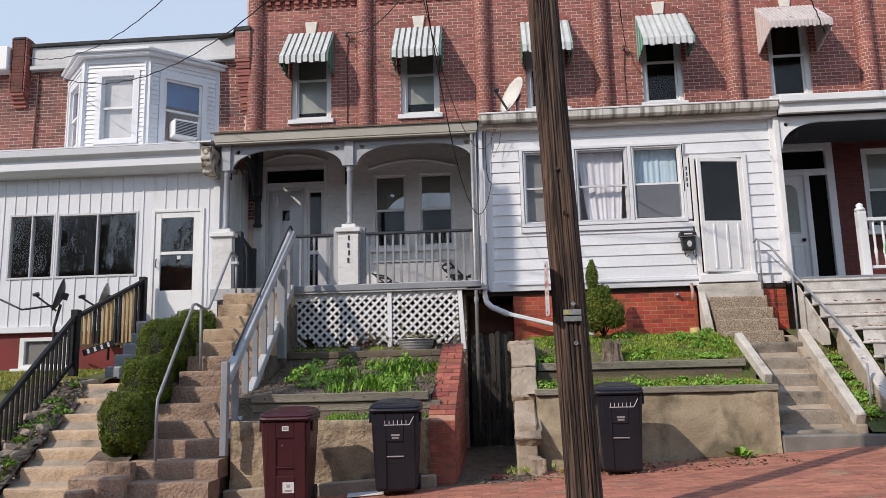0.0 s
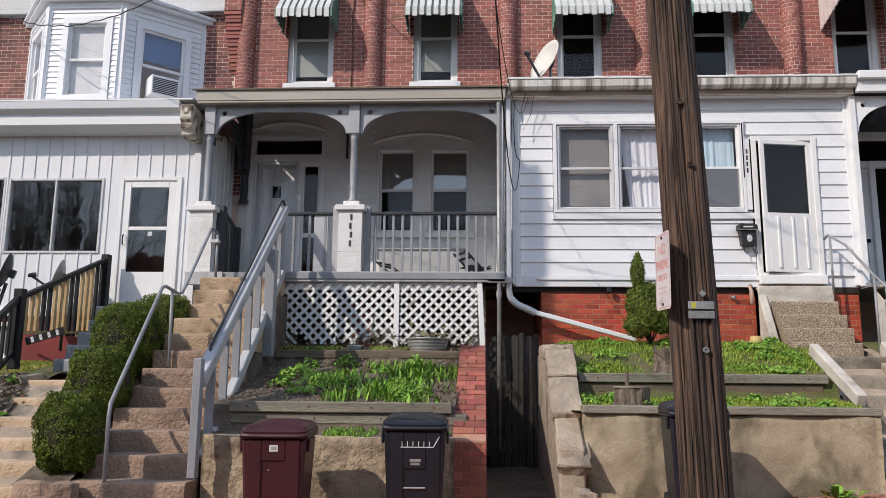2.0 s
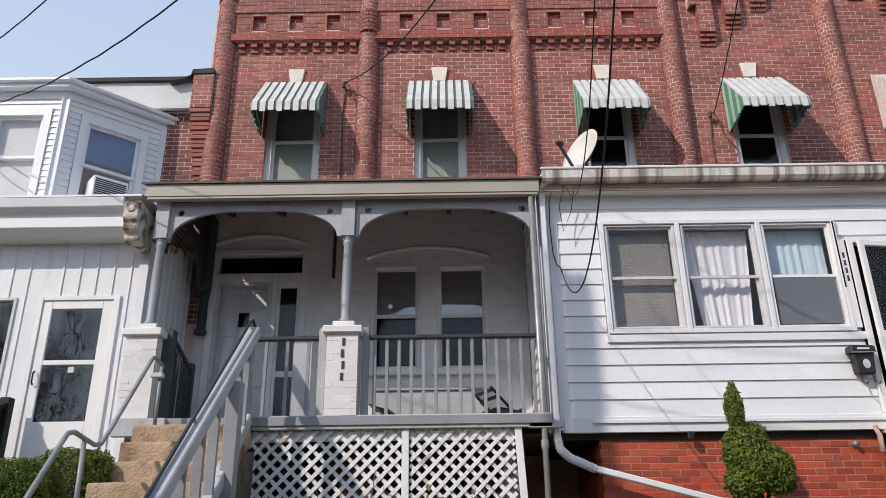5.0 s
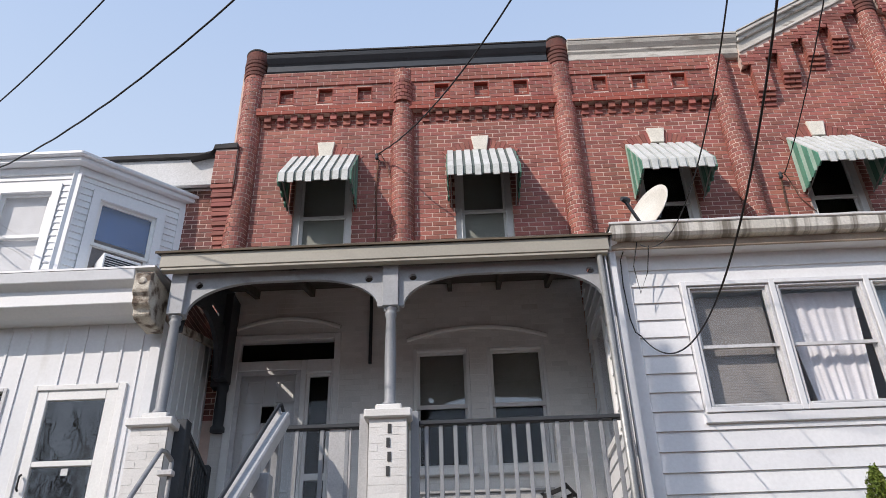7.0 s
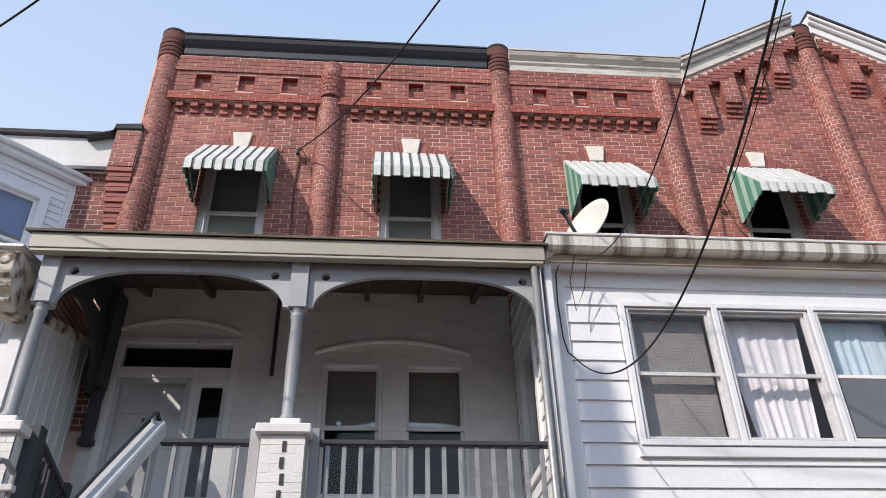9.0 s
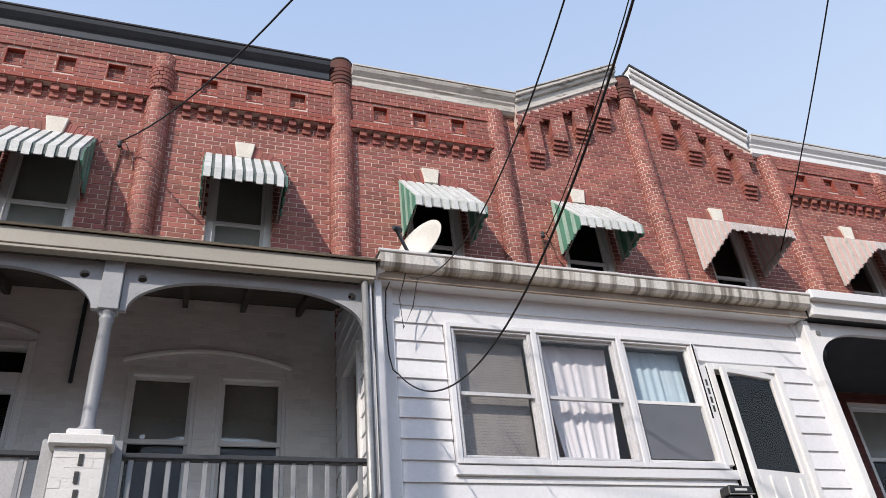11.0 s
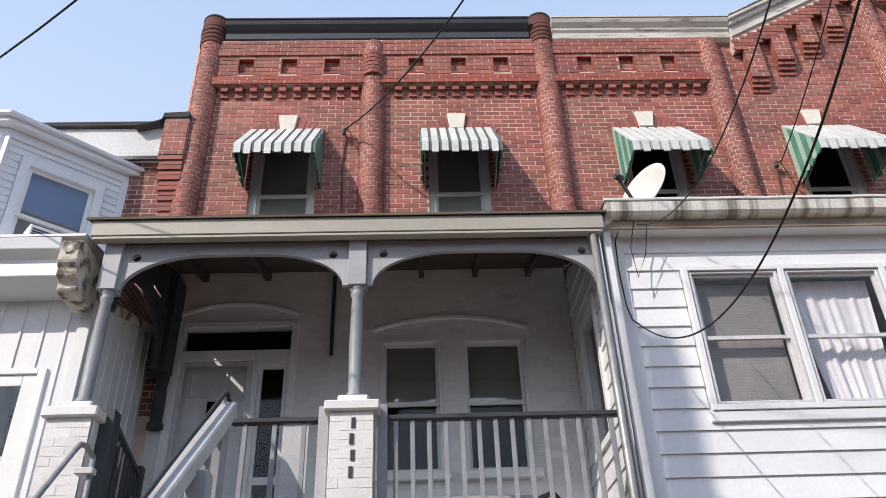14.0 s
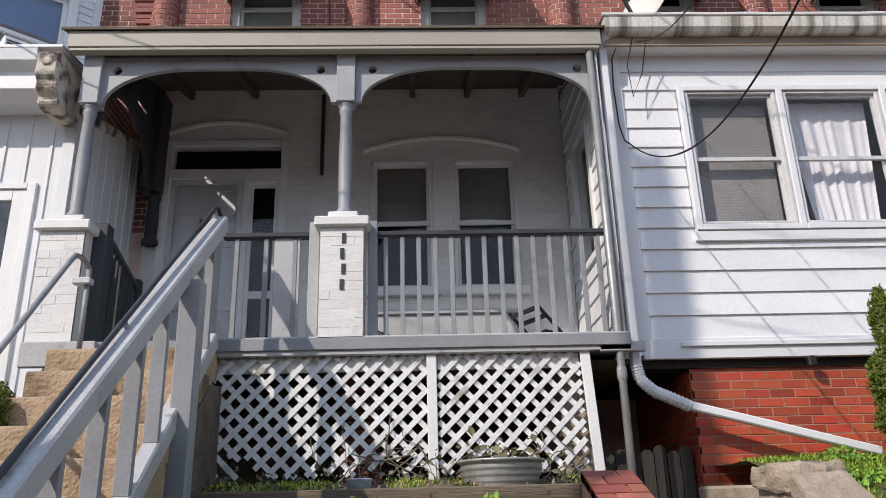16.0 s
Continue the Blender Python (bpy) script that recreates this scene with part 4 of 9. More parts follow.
part("door_frame", wall_form(-4.95, -3.54, 3.2, 6.02, FAC - 0.05, FAC + 0.1, [(-4.85, -4.03, 3.22, 5.52), (-3.96, -3.64, 3.3, 5.47), (-4.85, -3.62, 5.65, 5.94)]), WHITE, door, bevel=0.008)
part("transom_pane", Form().box(-4.86, -3.6, FAC + 0.03, FAC + 0.036, 5.64, 5.95), GLASS, door)
part("transom_back", Form().box(-4.86, -3.6, FAC + 0.09, FAC + 0.098, 5.64, 5.95), DARKFILL, door, "near-black board painted as the darkness behind the transom")
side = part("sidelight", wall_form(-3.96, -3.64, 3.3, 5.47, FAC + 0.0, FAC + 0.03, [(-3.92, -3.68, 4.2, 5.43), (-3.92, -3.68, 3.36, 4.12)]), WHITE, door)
part("dark_curtain", Form().box(-3.96, -3.64, FAC + 0.06, FAC + 0.07, 3.3, 5.47), DARKFILL, side)
part("pane", Form().box(-3.95, -3.65, FAC + 0.012, FAC + 0.018, 3.32, 5.45), GLASS, side)
leaf = part("door_leaf", wall_form(-4.85, -4.03, 3.22, 5.52, FAC + 0.05, FAC + 0.09, [(-4.52, -4.36, 4.86, 5.08)]), WHITE, door, "white six-panel door", bevel=0.004)
for px in (-4.74, -4.34):
    for pz, ph in ((3.35, 0.55), (4.0, 0.75), (5.12, 0.3)):
        part("door_panel", wall_form(px, px + 0.24, pz, pz + ph, FAC + 0.03, FAC + 0.05, [(px + 0.025, px + 0.215, pz + 0.025, pz + ph - 0.025)]), WHITE, leaf)
storm = part("storm_door", wall_form(-4.85, -4.03, 3.22, 5.52, FAC - 0.04, FAC - 0.01, [(-4.79, -4.09, 3.9, 5.46)]), ALU, door, "aluminium storm door", bevel=0.004)
sp = part("pane", Form().box(-4.79, -4.09, FAC - 0.027, FAC - 0.022, 3.9, 5.46), GLASS, storm)
sp.visible_shadow = False

# ---- the enclosed porch next door ----
Y13 = 13.7
TRIPLE, DOOR13 = (0.42, 3.3, 4.2, 5.58), (3.44, 4.36, 3.2, 5.3)
enc = single("wall_enclosed_porch", wall_form(-0.22, 4.9, 3.03, 6.1, Y13 + 0.02, Y13 + 0.16, [TRIPLE, DOOR13]), VINYL, "white clapboard enclosed porch front", "wall", kind="structure")
EXPO, boards, k = 0.2, Form(), 0
while k < 15:
    z0 = 3.2 + EXPO * k
    z1 = min(z0 + EXPO, 6.06)
    if z1 - z0 < 0.05:
        break
    gaps = sorted((h[0] - 0.03, h[1] + 0.03) for h in (TRIPLE, DOOR13, (3.26, 3.46, 4.2, 5.3)) if h[2] < z1 - 0.02 and h[3] > z0 + 0.02)
    runs, x = [], -0.2
    for a, b in gaps:
        if a - x > 0.02:
            runs.append((x, a))
        x = max(x, b)
    runs.append((x, 4.88))
    for a, b in runs:
        fm = Form().add([(a, Y13 - 0.016, z0), (b, Y13 - 0.016, z0), (b, Y13 + 0.004, z1 + 0.01), (a, Y13 + 0.004, z1 + 0.01), (a, Y13 + 0.022, z0), (b, Y13 + 0.022, z0), (b, Y13 + 0.022, z1 + 0.01), (a, Y13 + 0.022, z1 + 0.01)],
                        [(0, 1, 2, 3), (0, 4, 5, 1), (3, 2, 6, 7), (0, 3, 7, 4), (1, 5, 6, 2)])
        part("clapboard", fm, SIDING, enc)
    k += 1
part("corner_trim", Form().box(-0.24, -0.12, Y13 - 0.03, Y13 + 0.2, 3.05, 6.1), VINYL, enc, bevel=0.005)
part("corner_trim", Form().box(4.84, 4.92, Y13 - 0.03, Y13 + 0.2, 3.05, 6.1), VINYL, enc, bevel=0.005)
part("skirt_board", Form().box(-0.2, 3.42, Y13 - 0.035, Y13 + 0.018, 3.02, 3.198), VINYL, enc, bevel=0.005)
part("skirt_flashing", Form().box(0.12, 3.42, Y13 - 0.06, Y13 - 0.036, 3.12, 3.16), VINYL, enc, bevel=0.004)
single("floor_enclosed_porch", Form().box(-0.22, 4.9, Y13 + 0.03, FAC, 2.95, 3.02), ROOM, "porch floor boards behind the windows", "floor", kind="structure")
single("ceiling_enclosed_porch", Form().box(-0.22, 4.9, Y13 + 0.02, FAC, 6.1, 6.16), WHITE, "plain porch ceiling", "ceiling", kind="structure")
side13 = single("wall_enclosed_side", wall_form(Y13 + 0.16, FAC - 0.02, 3.03, 6.1, 0, 0.1, [(14.3, 15.0, 4.2, 5.6)]), SIDING, "white clapboard side wall of the enclosed porch", "wall", kind="structure")
side13.data.transform(Matrix(((0, 1, 0, -0.33), (1, 0, 0, 0), (0, 0, 1, 0), (0, 0, 0, 1))))
fm = Form()
part("wall_top", Form().prism([(Y13 + 0.16, 6.102), (FAC - 0.02, 6.102), (FAC - 0.02, 6.58), (Y13 + 0.16, 6.24)], -0.33, -0.24, "x"), SIDING, side13)
for k in range(17):
    z0 = 3.2 + EXPO * k
    for a, b in ([(Y13 + 0.16, 14.27), (15.03, FAC - 0.02)] if 4.1 < z0 < 5.55 else [(Y13 + 0.16, FAC - 0.02)]):
        z1 = min(z0 + EXPO, 6.56)
        a = max(a, 13.7 + (z1 - 6.24) / 0.213) if z0 > 6.0 else a
        fm.add([(-0.35, a, z0), (-0.35, b, z0), (-0.332, b, z1), (-0.332, a, z1), (-0.33, a, z0), (-0.33, b, z0)], [(0, 3, 2, 1), (0, 1, 5, 4)])
tagged(part("clapboards", fm, SIDING, side13), kind="stuff")
part("window_frame", Form().box(-0.37, -0.33, 14.22, 14.3, 4.15, 5.65).box(-0.37, -0.33, 15.0, 15.08, 4.15, 5.65).box(-0.37, -0.33, 14.3, 15.0, 5.58, 5.65).box(-0.37, -0.33, 14.3, 15.0, 4.15, 4.22), WHITE, side13)
part("pane", Form().box(-0.31, -0.305, 14.3, 15.0, 4.2, 5.6), GLASS, side13)

# three windows in a row
for k, (a, b) in enumerate(((0.46, 1.33), (1.4, 2.33), (2.4, 3.27))):
    w = sash_window(a, b, 4.22, 5.56, Y13 - 0.04, ALU if k < 2 else WHITE, fw=0.035, mid=4.88, sill=False, name="window_%d" % (9 + k), rail=0.025,
                    label=("white aluminium window with a drawn dark blind", "white aluminium window with a crumpled white curtain", "white window with a pale blue curtain and insect screen")[k])
    if k == 0:
        fm, z = Form(), 4.3
        while z < 5.5:
            fm.box(a + 0.05, b - 0.05, Y13 + 0.12, Y13 + 0.14 - 0.004 * noise.noise((z * 9, 0, 1)), z, z + 0.0292)
            z += 0.03
        part("blind", fm, BLIND, w, "closed grey slatted blind")
    else:
        fm, n = Form(), 60
        x_at = [a + 0.05 + (b - a - 0.1) * i / n for i in range(n + 1)]
        zl = 4.26 if k == 1 else 4.86
        for i, x in enumerate(x_at):
            wave = 0.02 * noise.noise((i * 0.16, k, 1)) * 2 + 0.005 * math.sin(i * 0.9 + 3 * noise.noise((i * 0.1, 4, k)))
            for z in (zl, zl + (5.53 - zl) * 0.33, zl + (5.53 - zl) * 0.66, 5.53):
                skew = (0.16 * (5.5 - z) / 1.3 * (1 - i / n) - 0.1 * (5.5 - z) / 1.3 * (i / n) if k == 1 else 0)
                fm.v.append((x + skew, Y13 + 0.15 + wave * (1.3 - (z - 4.2) * 0.5), z))
        fm.f = [(4 * i + j, 4 * i + j + 4, 4 * i + j + 5, 4 * i + j + 1) for i in range(n) for j in range(3)]
        part("curtain", fm, CURTAIN if k == 1 else BLUECURTAIN, w, "hanging white curtain" if k == 1 else "pale blue cafe curtain", smooth=True)
    if k == 2:
        part("insect_screen", Form().box(a + 0.06, b - 0.06, Y13 + 0.0, Y13 + 0.004, 4.27, 4.87), SCREEN, w, "dark insect screen")
# the joint's shade is a near-black strip on the trim
part("dark_gap", Form().box(3.283, 3.3, Y13 - 0.064, Y13 - 0.058, 4.7, 5.57), DARKFILL, enc, "near-black strip painted as a shaded joint beside the window")
trim13 = single("window_trim", wall_form(0.4, 3.32, 4.16, 5.62, Y13 - 0.06, Y13 + 0.02, [(0.455, 1.335, 4.215, 5.565), (1.395, 2.335, 4.215, 5.565), (2.395, 3.275, 4.215, 5.565)]), VINYL, "white trim round three windows", "trim", kind="structure", bevel=0.005)
part("trim_ledge", Form().box(0.38, 3.42, Y13 - 0.045, Y13 + 0.01, 4.06, 4.157), VINYL, trim13, bevel=0.006)

d13 = thing("door_2", "white storm door ajar, with dark glass top and ribbed panel", "door", kind="structure", at=(3.9, Y13, 3.2))
part("door_frame", wall_form(3.42, 4.4, 3.2, 5.36, Y13 - 0.05, Y13 + 0.1, [(3.5, 4.32, 3.24, 5.28)]), WHITE, d13, bevel=0.006)
lf = part("door_leaf", wall_form(3.5, 4.32, 3.24, 5.28, Y13 - 0.02, Y13 + 0.025, [(3.57, 4.25, 4.14, 5.21)]), WHITE, d13, bevel=0.005)
for x in (3.72, 3.95, 4.16):
    part("panel_rib", Form().box(x - 0.02, x + 0.02, Y13 - 0.04, Y13 - 0.018, 3.3, 4.08), WHITE, lf, bevel=0.008)
q = part("pane", Form().box(3.56, 4.26, Y13 + 0.0, Y13 + 0.005, 4.13, 5.22), GLASS, lf)
q.visible_shadow = False
# the storm door stands a hand's width ajar, hinged on its far side
swing = Matrix.Translation((4.32, Y13 - 0.02, 0)) @ Matrix.Rotation(radians(9.5), 4, "Z") @ Matrix.Translation((-4.32, -Y13 + 0.02, 0))
for ob in [lf] + list(lf.children):
    ob.data.transform(swing)
part("inner_board", Form().box(3.45, 4.38, Y13 + 0.07, Y13 + 0.08, 3.2, 5.3), DARKFILL, d13, "near-black board painted as the unlit hallway")
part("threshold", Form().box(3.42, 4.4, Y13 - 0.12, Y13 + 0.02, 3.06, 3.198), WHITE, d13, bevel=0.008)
# the gap's shade is a near-black strip beside the frame
part("side_gap", Form().box(3.4, 3.425, Y13 - 0.035, Y13 + 0.02, 3.9, 5.32), DARKFILL, d13, "near-black strip painted as a shaded gap beside the frame")
strip = single("number_board", Form().box(3.3, 3.395, Y13 - 0.05, Y13 - 0.015, 4.2, 5.32), WHITE, "narrow white board with dark plain bars", "sign", bevel=0.004)
for k in range(4):
    part("number_bar", Form().box(3.336, 3.362, Y13 - 0.053, Y13 - 0.048, 4.78 + 0.1 * k, 4.852 + 0.1 * k), DARKINK, strip)

TIMBERTRIM = mat("brown_stained_fascia", (0.36, 0.29, 0.22), (0.22, 0.17, 0.13), 0.8, 1.5, 50, 0.3, stain=(0.6, 0.58, 0.52), stain_scale=2, stain_at=0.6)
roof13 = thing("porch_roof_next", "low porch roof with a stained white gutter", "roof", kind="structure", at=(2.3, 14.4, 6.2))
part("gutter", Form().prism([(13.52, 6.06), (13.42, 6.07), (13.39, 6.1), (13.37, 6.19), (13.38, 6.21), (13.52, 6.21)], -0.3, 4.95, "x"), GUTTER, roof13, "gutter streaked with dark grime")
part("gutter_lip", Form().tube([(-0.32 + 0.176 * i, 13.37, 6.222 + 0.008 * noise.noise((i * 0.7, 3, 1))) for i in range(31)], 0.018, 6), WHITE, roof13, "peeling white gutter edge")
part("fascia", Form().box(-0.3, 4.95, 13.5, 13.53, 5.97, 6.058), TIMBERTRIM, roof13, "brown stained fascia under the gutter")
part("soffit", Form().box(-0.3, 4.95, 13.53, Y13 + 0.05, 5.98, 6.03), VINYL, roof13)
fm = Form()
fm.add([(-0.3, 13.4, 6.215), (10.6, 13.4, 6.215), (10.6, FAC, 6.6), (-0.3, FAC, 6.6), (-0.3, 13.4, 6.24), (10.6, 13.4, 6.24), (10.6, FAC, 6.66), (-0.3, FAC, 6.66)],
       [(0, 3, 2, 1), (4, 5, 6, 7), (0, 1, 5, 4), (2, 3, 7, 6), (0, 4, 7, 3), (1, 2, 6, 5)])
part("roof_sheet", fm, TAR, roof13)

# red basement wall
base13 = single("wall_basement", wall_form(0.2, 4.9, 1.2, 3.03, Y13 + 0.06, Y13 + 0.3), REDMORTAR, "glossy red painted brick basement wall", "wall", kind="structure")
rects = courses(lambda z: (0.2, 4.9), 1.95, 3.02, (), 0.215, 0.075)
left_over = brick_parts(base13, [r for r in rects if r[0] < 3.4], Y13 + 0.06, REDBRICK, 300, 0.202)
tagged(part("basement_bricks", brick_form(left_over + [r for r in rects if r[0] >= 3.4], Y13 + 0.06), REDBRICK, base13), kind="stuff")
fm = brick_form(courses(lambda z: (Y13 + 0.06, 16.5), 0.3, 3.02, (), 0.215, 0.075), 0.0)
b2 = part("passage_bricks", fm, REDBRICK, base13)
b2.data.transform(Matrix(((0, 1, 0, 0.2), (1, 0, 0, 0), (0, 0, 1, 0), (0, 0, 0, 1))))
tagged(b2, kind="stuff")
single("wall_passage", Form().box(0.2, 0.45, Y13 + 0.3, 20, -0.2, 3.03), REDMORTAR, "brick side wall of a dark passage", "wall", kind="structure")
single("wall_passage_left", Form().box(-0.9, -0.65, 13.8, 20, -0.2, 3.05), CONCRETE, "side wall of a dark passage", "wall", kind="structure")
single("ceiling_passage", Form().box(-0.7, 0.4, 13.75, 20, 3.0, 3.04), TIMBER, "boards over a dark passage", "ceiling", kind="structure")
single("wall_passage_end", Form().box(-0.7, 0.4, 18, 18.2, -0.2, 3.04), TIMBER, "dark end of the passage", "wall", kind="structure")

# ---- the white house with the bay ----
Y9 = 14.0
W9 = [(-9.46, -8.53, 3.58, 4.85), (-8.49, -6.88, 3.58, 4.83), (-6.58, -5.62, 2.72, 4.82)]
w9 = single("wall_white_porch", wall_form(-12.5, -5.3, 2.66, 5.56, Y9, Y9 + 0.14, W9), VINYL, "white vertical board front of an enclosed porch", "wall", kind="structure")
x = -12.4
while x < -5.45:
    for a, b, c, d in cells(x, x + 0.025, 2.68, 5.55, W9):
        if b - a > 0.02:
            part("batten", Form().box(a, b, Y9 - 0.014, Y9, c, d), VINYL, w9)
    x += 0.215
part("corner_board", Form().box(-5.4, -5.28, Y9 - 0.03, Y9 + 0.12, 2.66, 5.56), VINYL, w9, bevel=0.005)
part("base_board", Form().box(-12.5, -6.7, Y9 - 0.06, Y9, 2.56, 2.68), VINYL, w9, "weathered white base board", bevel=0.006)
single("wall_white_side", Form().prism([(Y9 + 0.14, 2.66), (FAC, 2.66), (FAC, 5.88), (Y9 + 0.14, 5.52)], -5.33, -5.23, "x"), VINYL, "white board side wall beside the porch", "wall", kind="structure")
fm = Form()
for k in range(7):
    fm.box(-5.23, -5.215, Y9 + 0.16 + 0.2 * k, Y9 + 0.18 + 0.2 * k, 2.7, 5.52 + 0.054 * k)
single("side_battens", fm, VINYL, "white battens on the porch side wall", "trim", kind="structure")
party = single("wall_above_plate", Form().prism([(Y9 + 0.16, 5.6), (FAC, 5.6), (FAC, 6.24), (Y9 + 0.16, 6.06)], -5.36, -5.25, "x"), MORTAR, "strip of brick party wall over a rotten plate", "wall", kind="structure")
pb = part("party_bricks", brick_form([r for r in courses(lambda z: (Y9 + 0.16, FAC), 5.62, 6.2) if r[3] < 6.06 + 0.14 * (r[0] - Y9)], 0.0), DULLBRICK, party)
pb.data.transform(Matrix(((0, -1, 0, -5.25), (1, 0, 0, 0), (0, 0, 1, 0), (0, 0, 0, 1))))
tagged(pb, kind="stuff")
single("rotten_plate", Form().beam((-5.28, Y9 + 0.1, 5.56), (-5.28, FAC, 5.92), 0.17, 0.1), ROTWOOD, "rotten wall plate with peeling paint", "beam", kind="structure", bevel=0.01)
base9 = single("wall_white_basement", wall_form(-12.5, -5.3, 0.0, 2.58, Y9 + 0.03, Y9 + 0.2, [(-9.1, -8.15, 1.9, 2.47)]), REDPAINT, "dark red painted basement wall", "wall", kind="structure")
cw = thing("basement_window", "small white basement window", "window", kind="structure", at=(-8.72, Y9, 1.96))
part("window_frame", wall_form(-9.1, -8.15, 1.9, 2.47, Y9, Y9 + 0.1, [(-9.0, -8.25, 1.97, 2.4)]), WHITE, cw, bevel=0.006)
part("pane", Form().box(-9.04, -8.21, Y9 + 0.04, Y9 + 0.046, 1.95, 2.42), GLASS, cw)
part("pane_backing", Form().box(-9.04, -8.21, Y9 + 0.06, Y9 + 0.066, 1.95, 2.42), BLIND, cw, "pale board behind the glass")
part("window_sill", Form().box(-9.2, -8.05, Y9 - 0.1, Y9 + 0.1, 1.83, 1.897), WHITE, cw, bevel=0.008)
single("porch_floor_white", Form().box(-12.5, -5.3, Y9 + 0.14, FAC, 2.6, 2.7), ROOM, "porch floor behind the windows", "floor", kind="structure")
single("porch_back_white", Form().box(-12.5, -5.36, FAC + 0.02, FAC + 0.3, -0.2, 6.4), ROOM, "wall coloured dark for the unlit porch behind the windows", "wall", kind="structure")
roof9 = thing("porch_roof_white", "low white porch roof with a deep box gutter", "roof", kind="structure", at=(-8, 14.4, 5.6))
part("box_gutter", Form().prism([(13.78, 5.55), (13.62, 5.62), (13.62, 5.8), (13.52, 5.86), (13.5, 5.98), (14.0, 5.98), (14.0, 5.55)], -12.5, -5.52, "x"), VINYL, roof9, "white box gutter", bevel=0.006)
part("roof_sheet", Form().add([(-12.5, 13.5, 5.985), (-5.3, 13.5, 5.985), (-5.3, FAC, 6.25), (-12.5, FAC, 6.25), (-12.5, 13.5, 6.01), (-5.3, 13.5, 6.01), (-5.3, FAC, 6.3), (-12.5, FAC, 6.3)],
     [(0, 3, 2, 1), (4, 5, 6, 7), (0, 1, 5, 4), (2, 3, 7, 6), (0, 4, 7, 3), (1, 2, 6, 5)]), VINYL, roof9)
end = part("gutter_end", Form().prism([(13.36, 5.62), (13.41, 5.57), (13.41, 5.49), (13.48, 5.46), (13.48, 5.39), (13.54, 5.36), (13.9, 5.36), (13.9, 5.86), (13.42, 5.88), (13.37, 5.84)], -5.44, -5.25, "x"), ROTWOOD, roof9, "weathered carved gutter end block", bevel=0.012)
part("end_rosette", Form().lathe(0, 0, [(0.045, 0.0), (0.045, 0.01), (0.03, 0.02), (0.012, 0.02)], 12), ROTWOOD, end).matrix_basis = Matrix.Translation((-5.345, 13.37, 5.74)) @ pose(0, 0, 0, 90, 0, 0)


def slider(x0, x1, z0, z1, y, name, label):
    w = thing(name, label, "window", kind="structure", at=((x0 + x1) / 2, y, z0))
    m = (x0 + x1) / 2
    part("window_frame", wall_form(x0, x1, z0, z1, y - 0.02, y + 0.08, [(x0 + 0.04, m - 0.015, z0 + 0.04, z1 - 0.04), (m + 0.015, x1 - 0.04, z0 + 0.04, z1 - 0.04)]), ALU, w, bevel=0.004)
    for a, b in ((x0 + 0.03, m - 0.01), (m + 0.01, x1 - 0.03)):
        part("pane", Form().box(a, b, y + 0.03, y + 0.035, z0 + 0.03, z1 - 0.03), TREEGLASS, w).visible_shadow = False
    return w


slider(-9.46, -8.53, 3.58, 4.85, Y9, "window_12", "dark sliding window in a white porch front")
slider(-8.49, -6.88, 3.58, 4.83, Y9, "window_13", "wide dark sliding window in a white porch front")
d9 = thing("door_3", "white storm door with two dark glass panes", "door", kind="structure", at=(-6.1, Y9, 2.7))
part("door_frame", wall_form(-6.6, -5.58, 2.7, 4.84, Y9 - 0.03, Y9 + 0.1, [(-6.54, -5.66, 2.74, 4.78)]), WHITE, d9, bevel=0.005)
lf = part("door_leaf", wall_form(-6.54, -5.66, 2.74, 4.78, Y9 - 0.01, Y9 + 0.035, [(-6.42, -5.79, 4.02, 4.67), (-6.42, -5.79, 3.28, 3.96)]), WHITE, d9, bevel=0.006)
for a, b in ((4.0, 4.69), (3.26, 3.98)):
    part("pane", Form().box(-6.44, -5.77, Y9 + 0.01, Y9 + 0.015, a, b), TREEGLASS, lf).visible_shadow = False
part("inner_door", Form().box(-6.6, -5.6, Y9 + 0.3, Y9 + 0.32, 2.7, 4.8), DARKFILL, d9, "near-black board painted as the unlit doorway")
part("door_handle", Form().tube([(-6.48, Y9 - 0.03, 3.72), (-6.48, Y9 - 0.06, 3.74), (-6.48, Y9 - 0.06, 3.86), (-6.48, Y9 - 0.03, 3.88)], 0.012, 6), IRON, lf, "black pull handle")
part("door_sticker", Form().box(-6.1, -6.03, Y9 + 0.004, Y9 + 0.008, 3.87, 3.94), PAPER, lf)

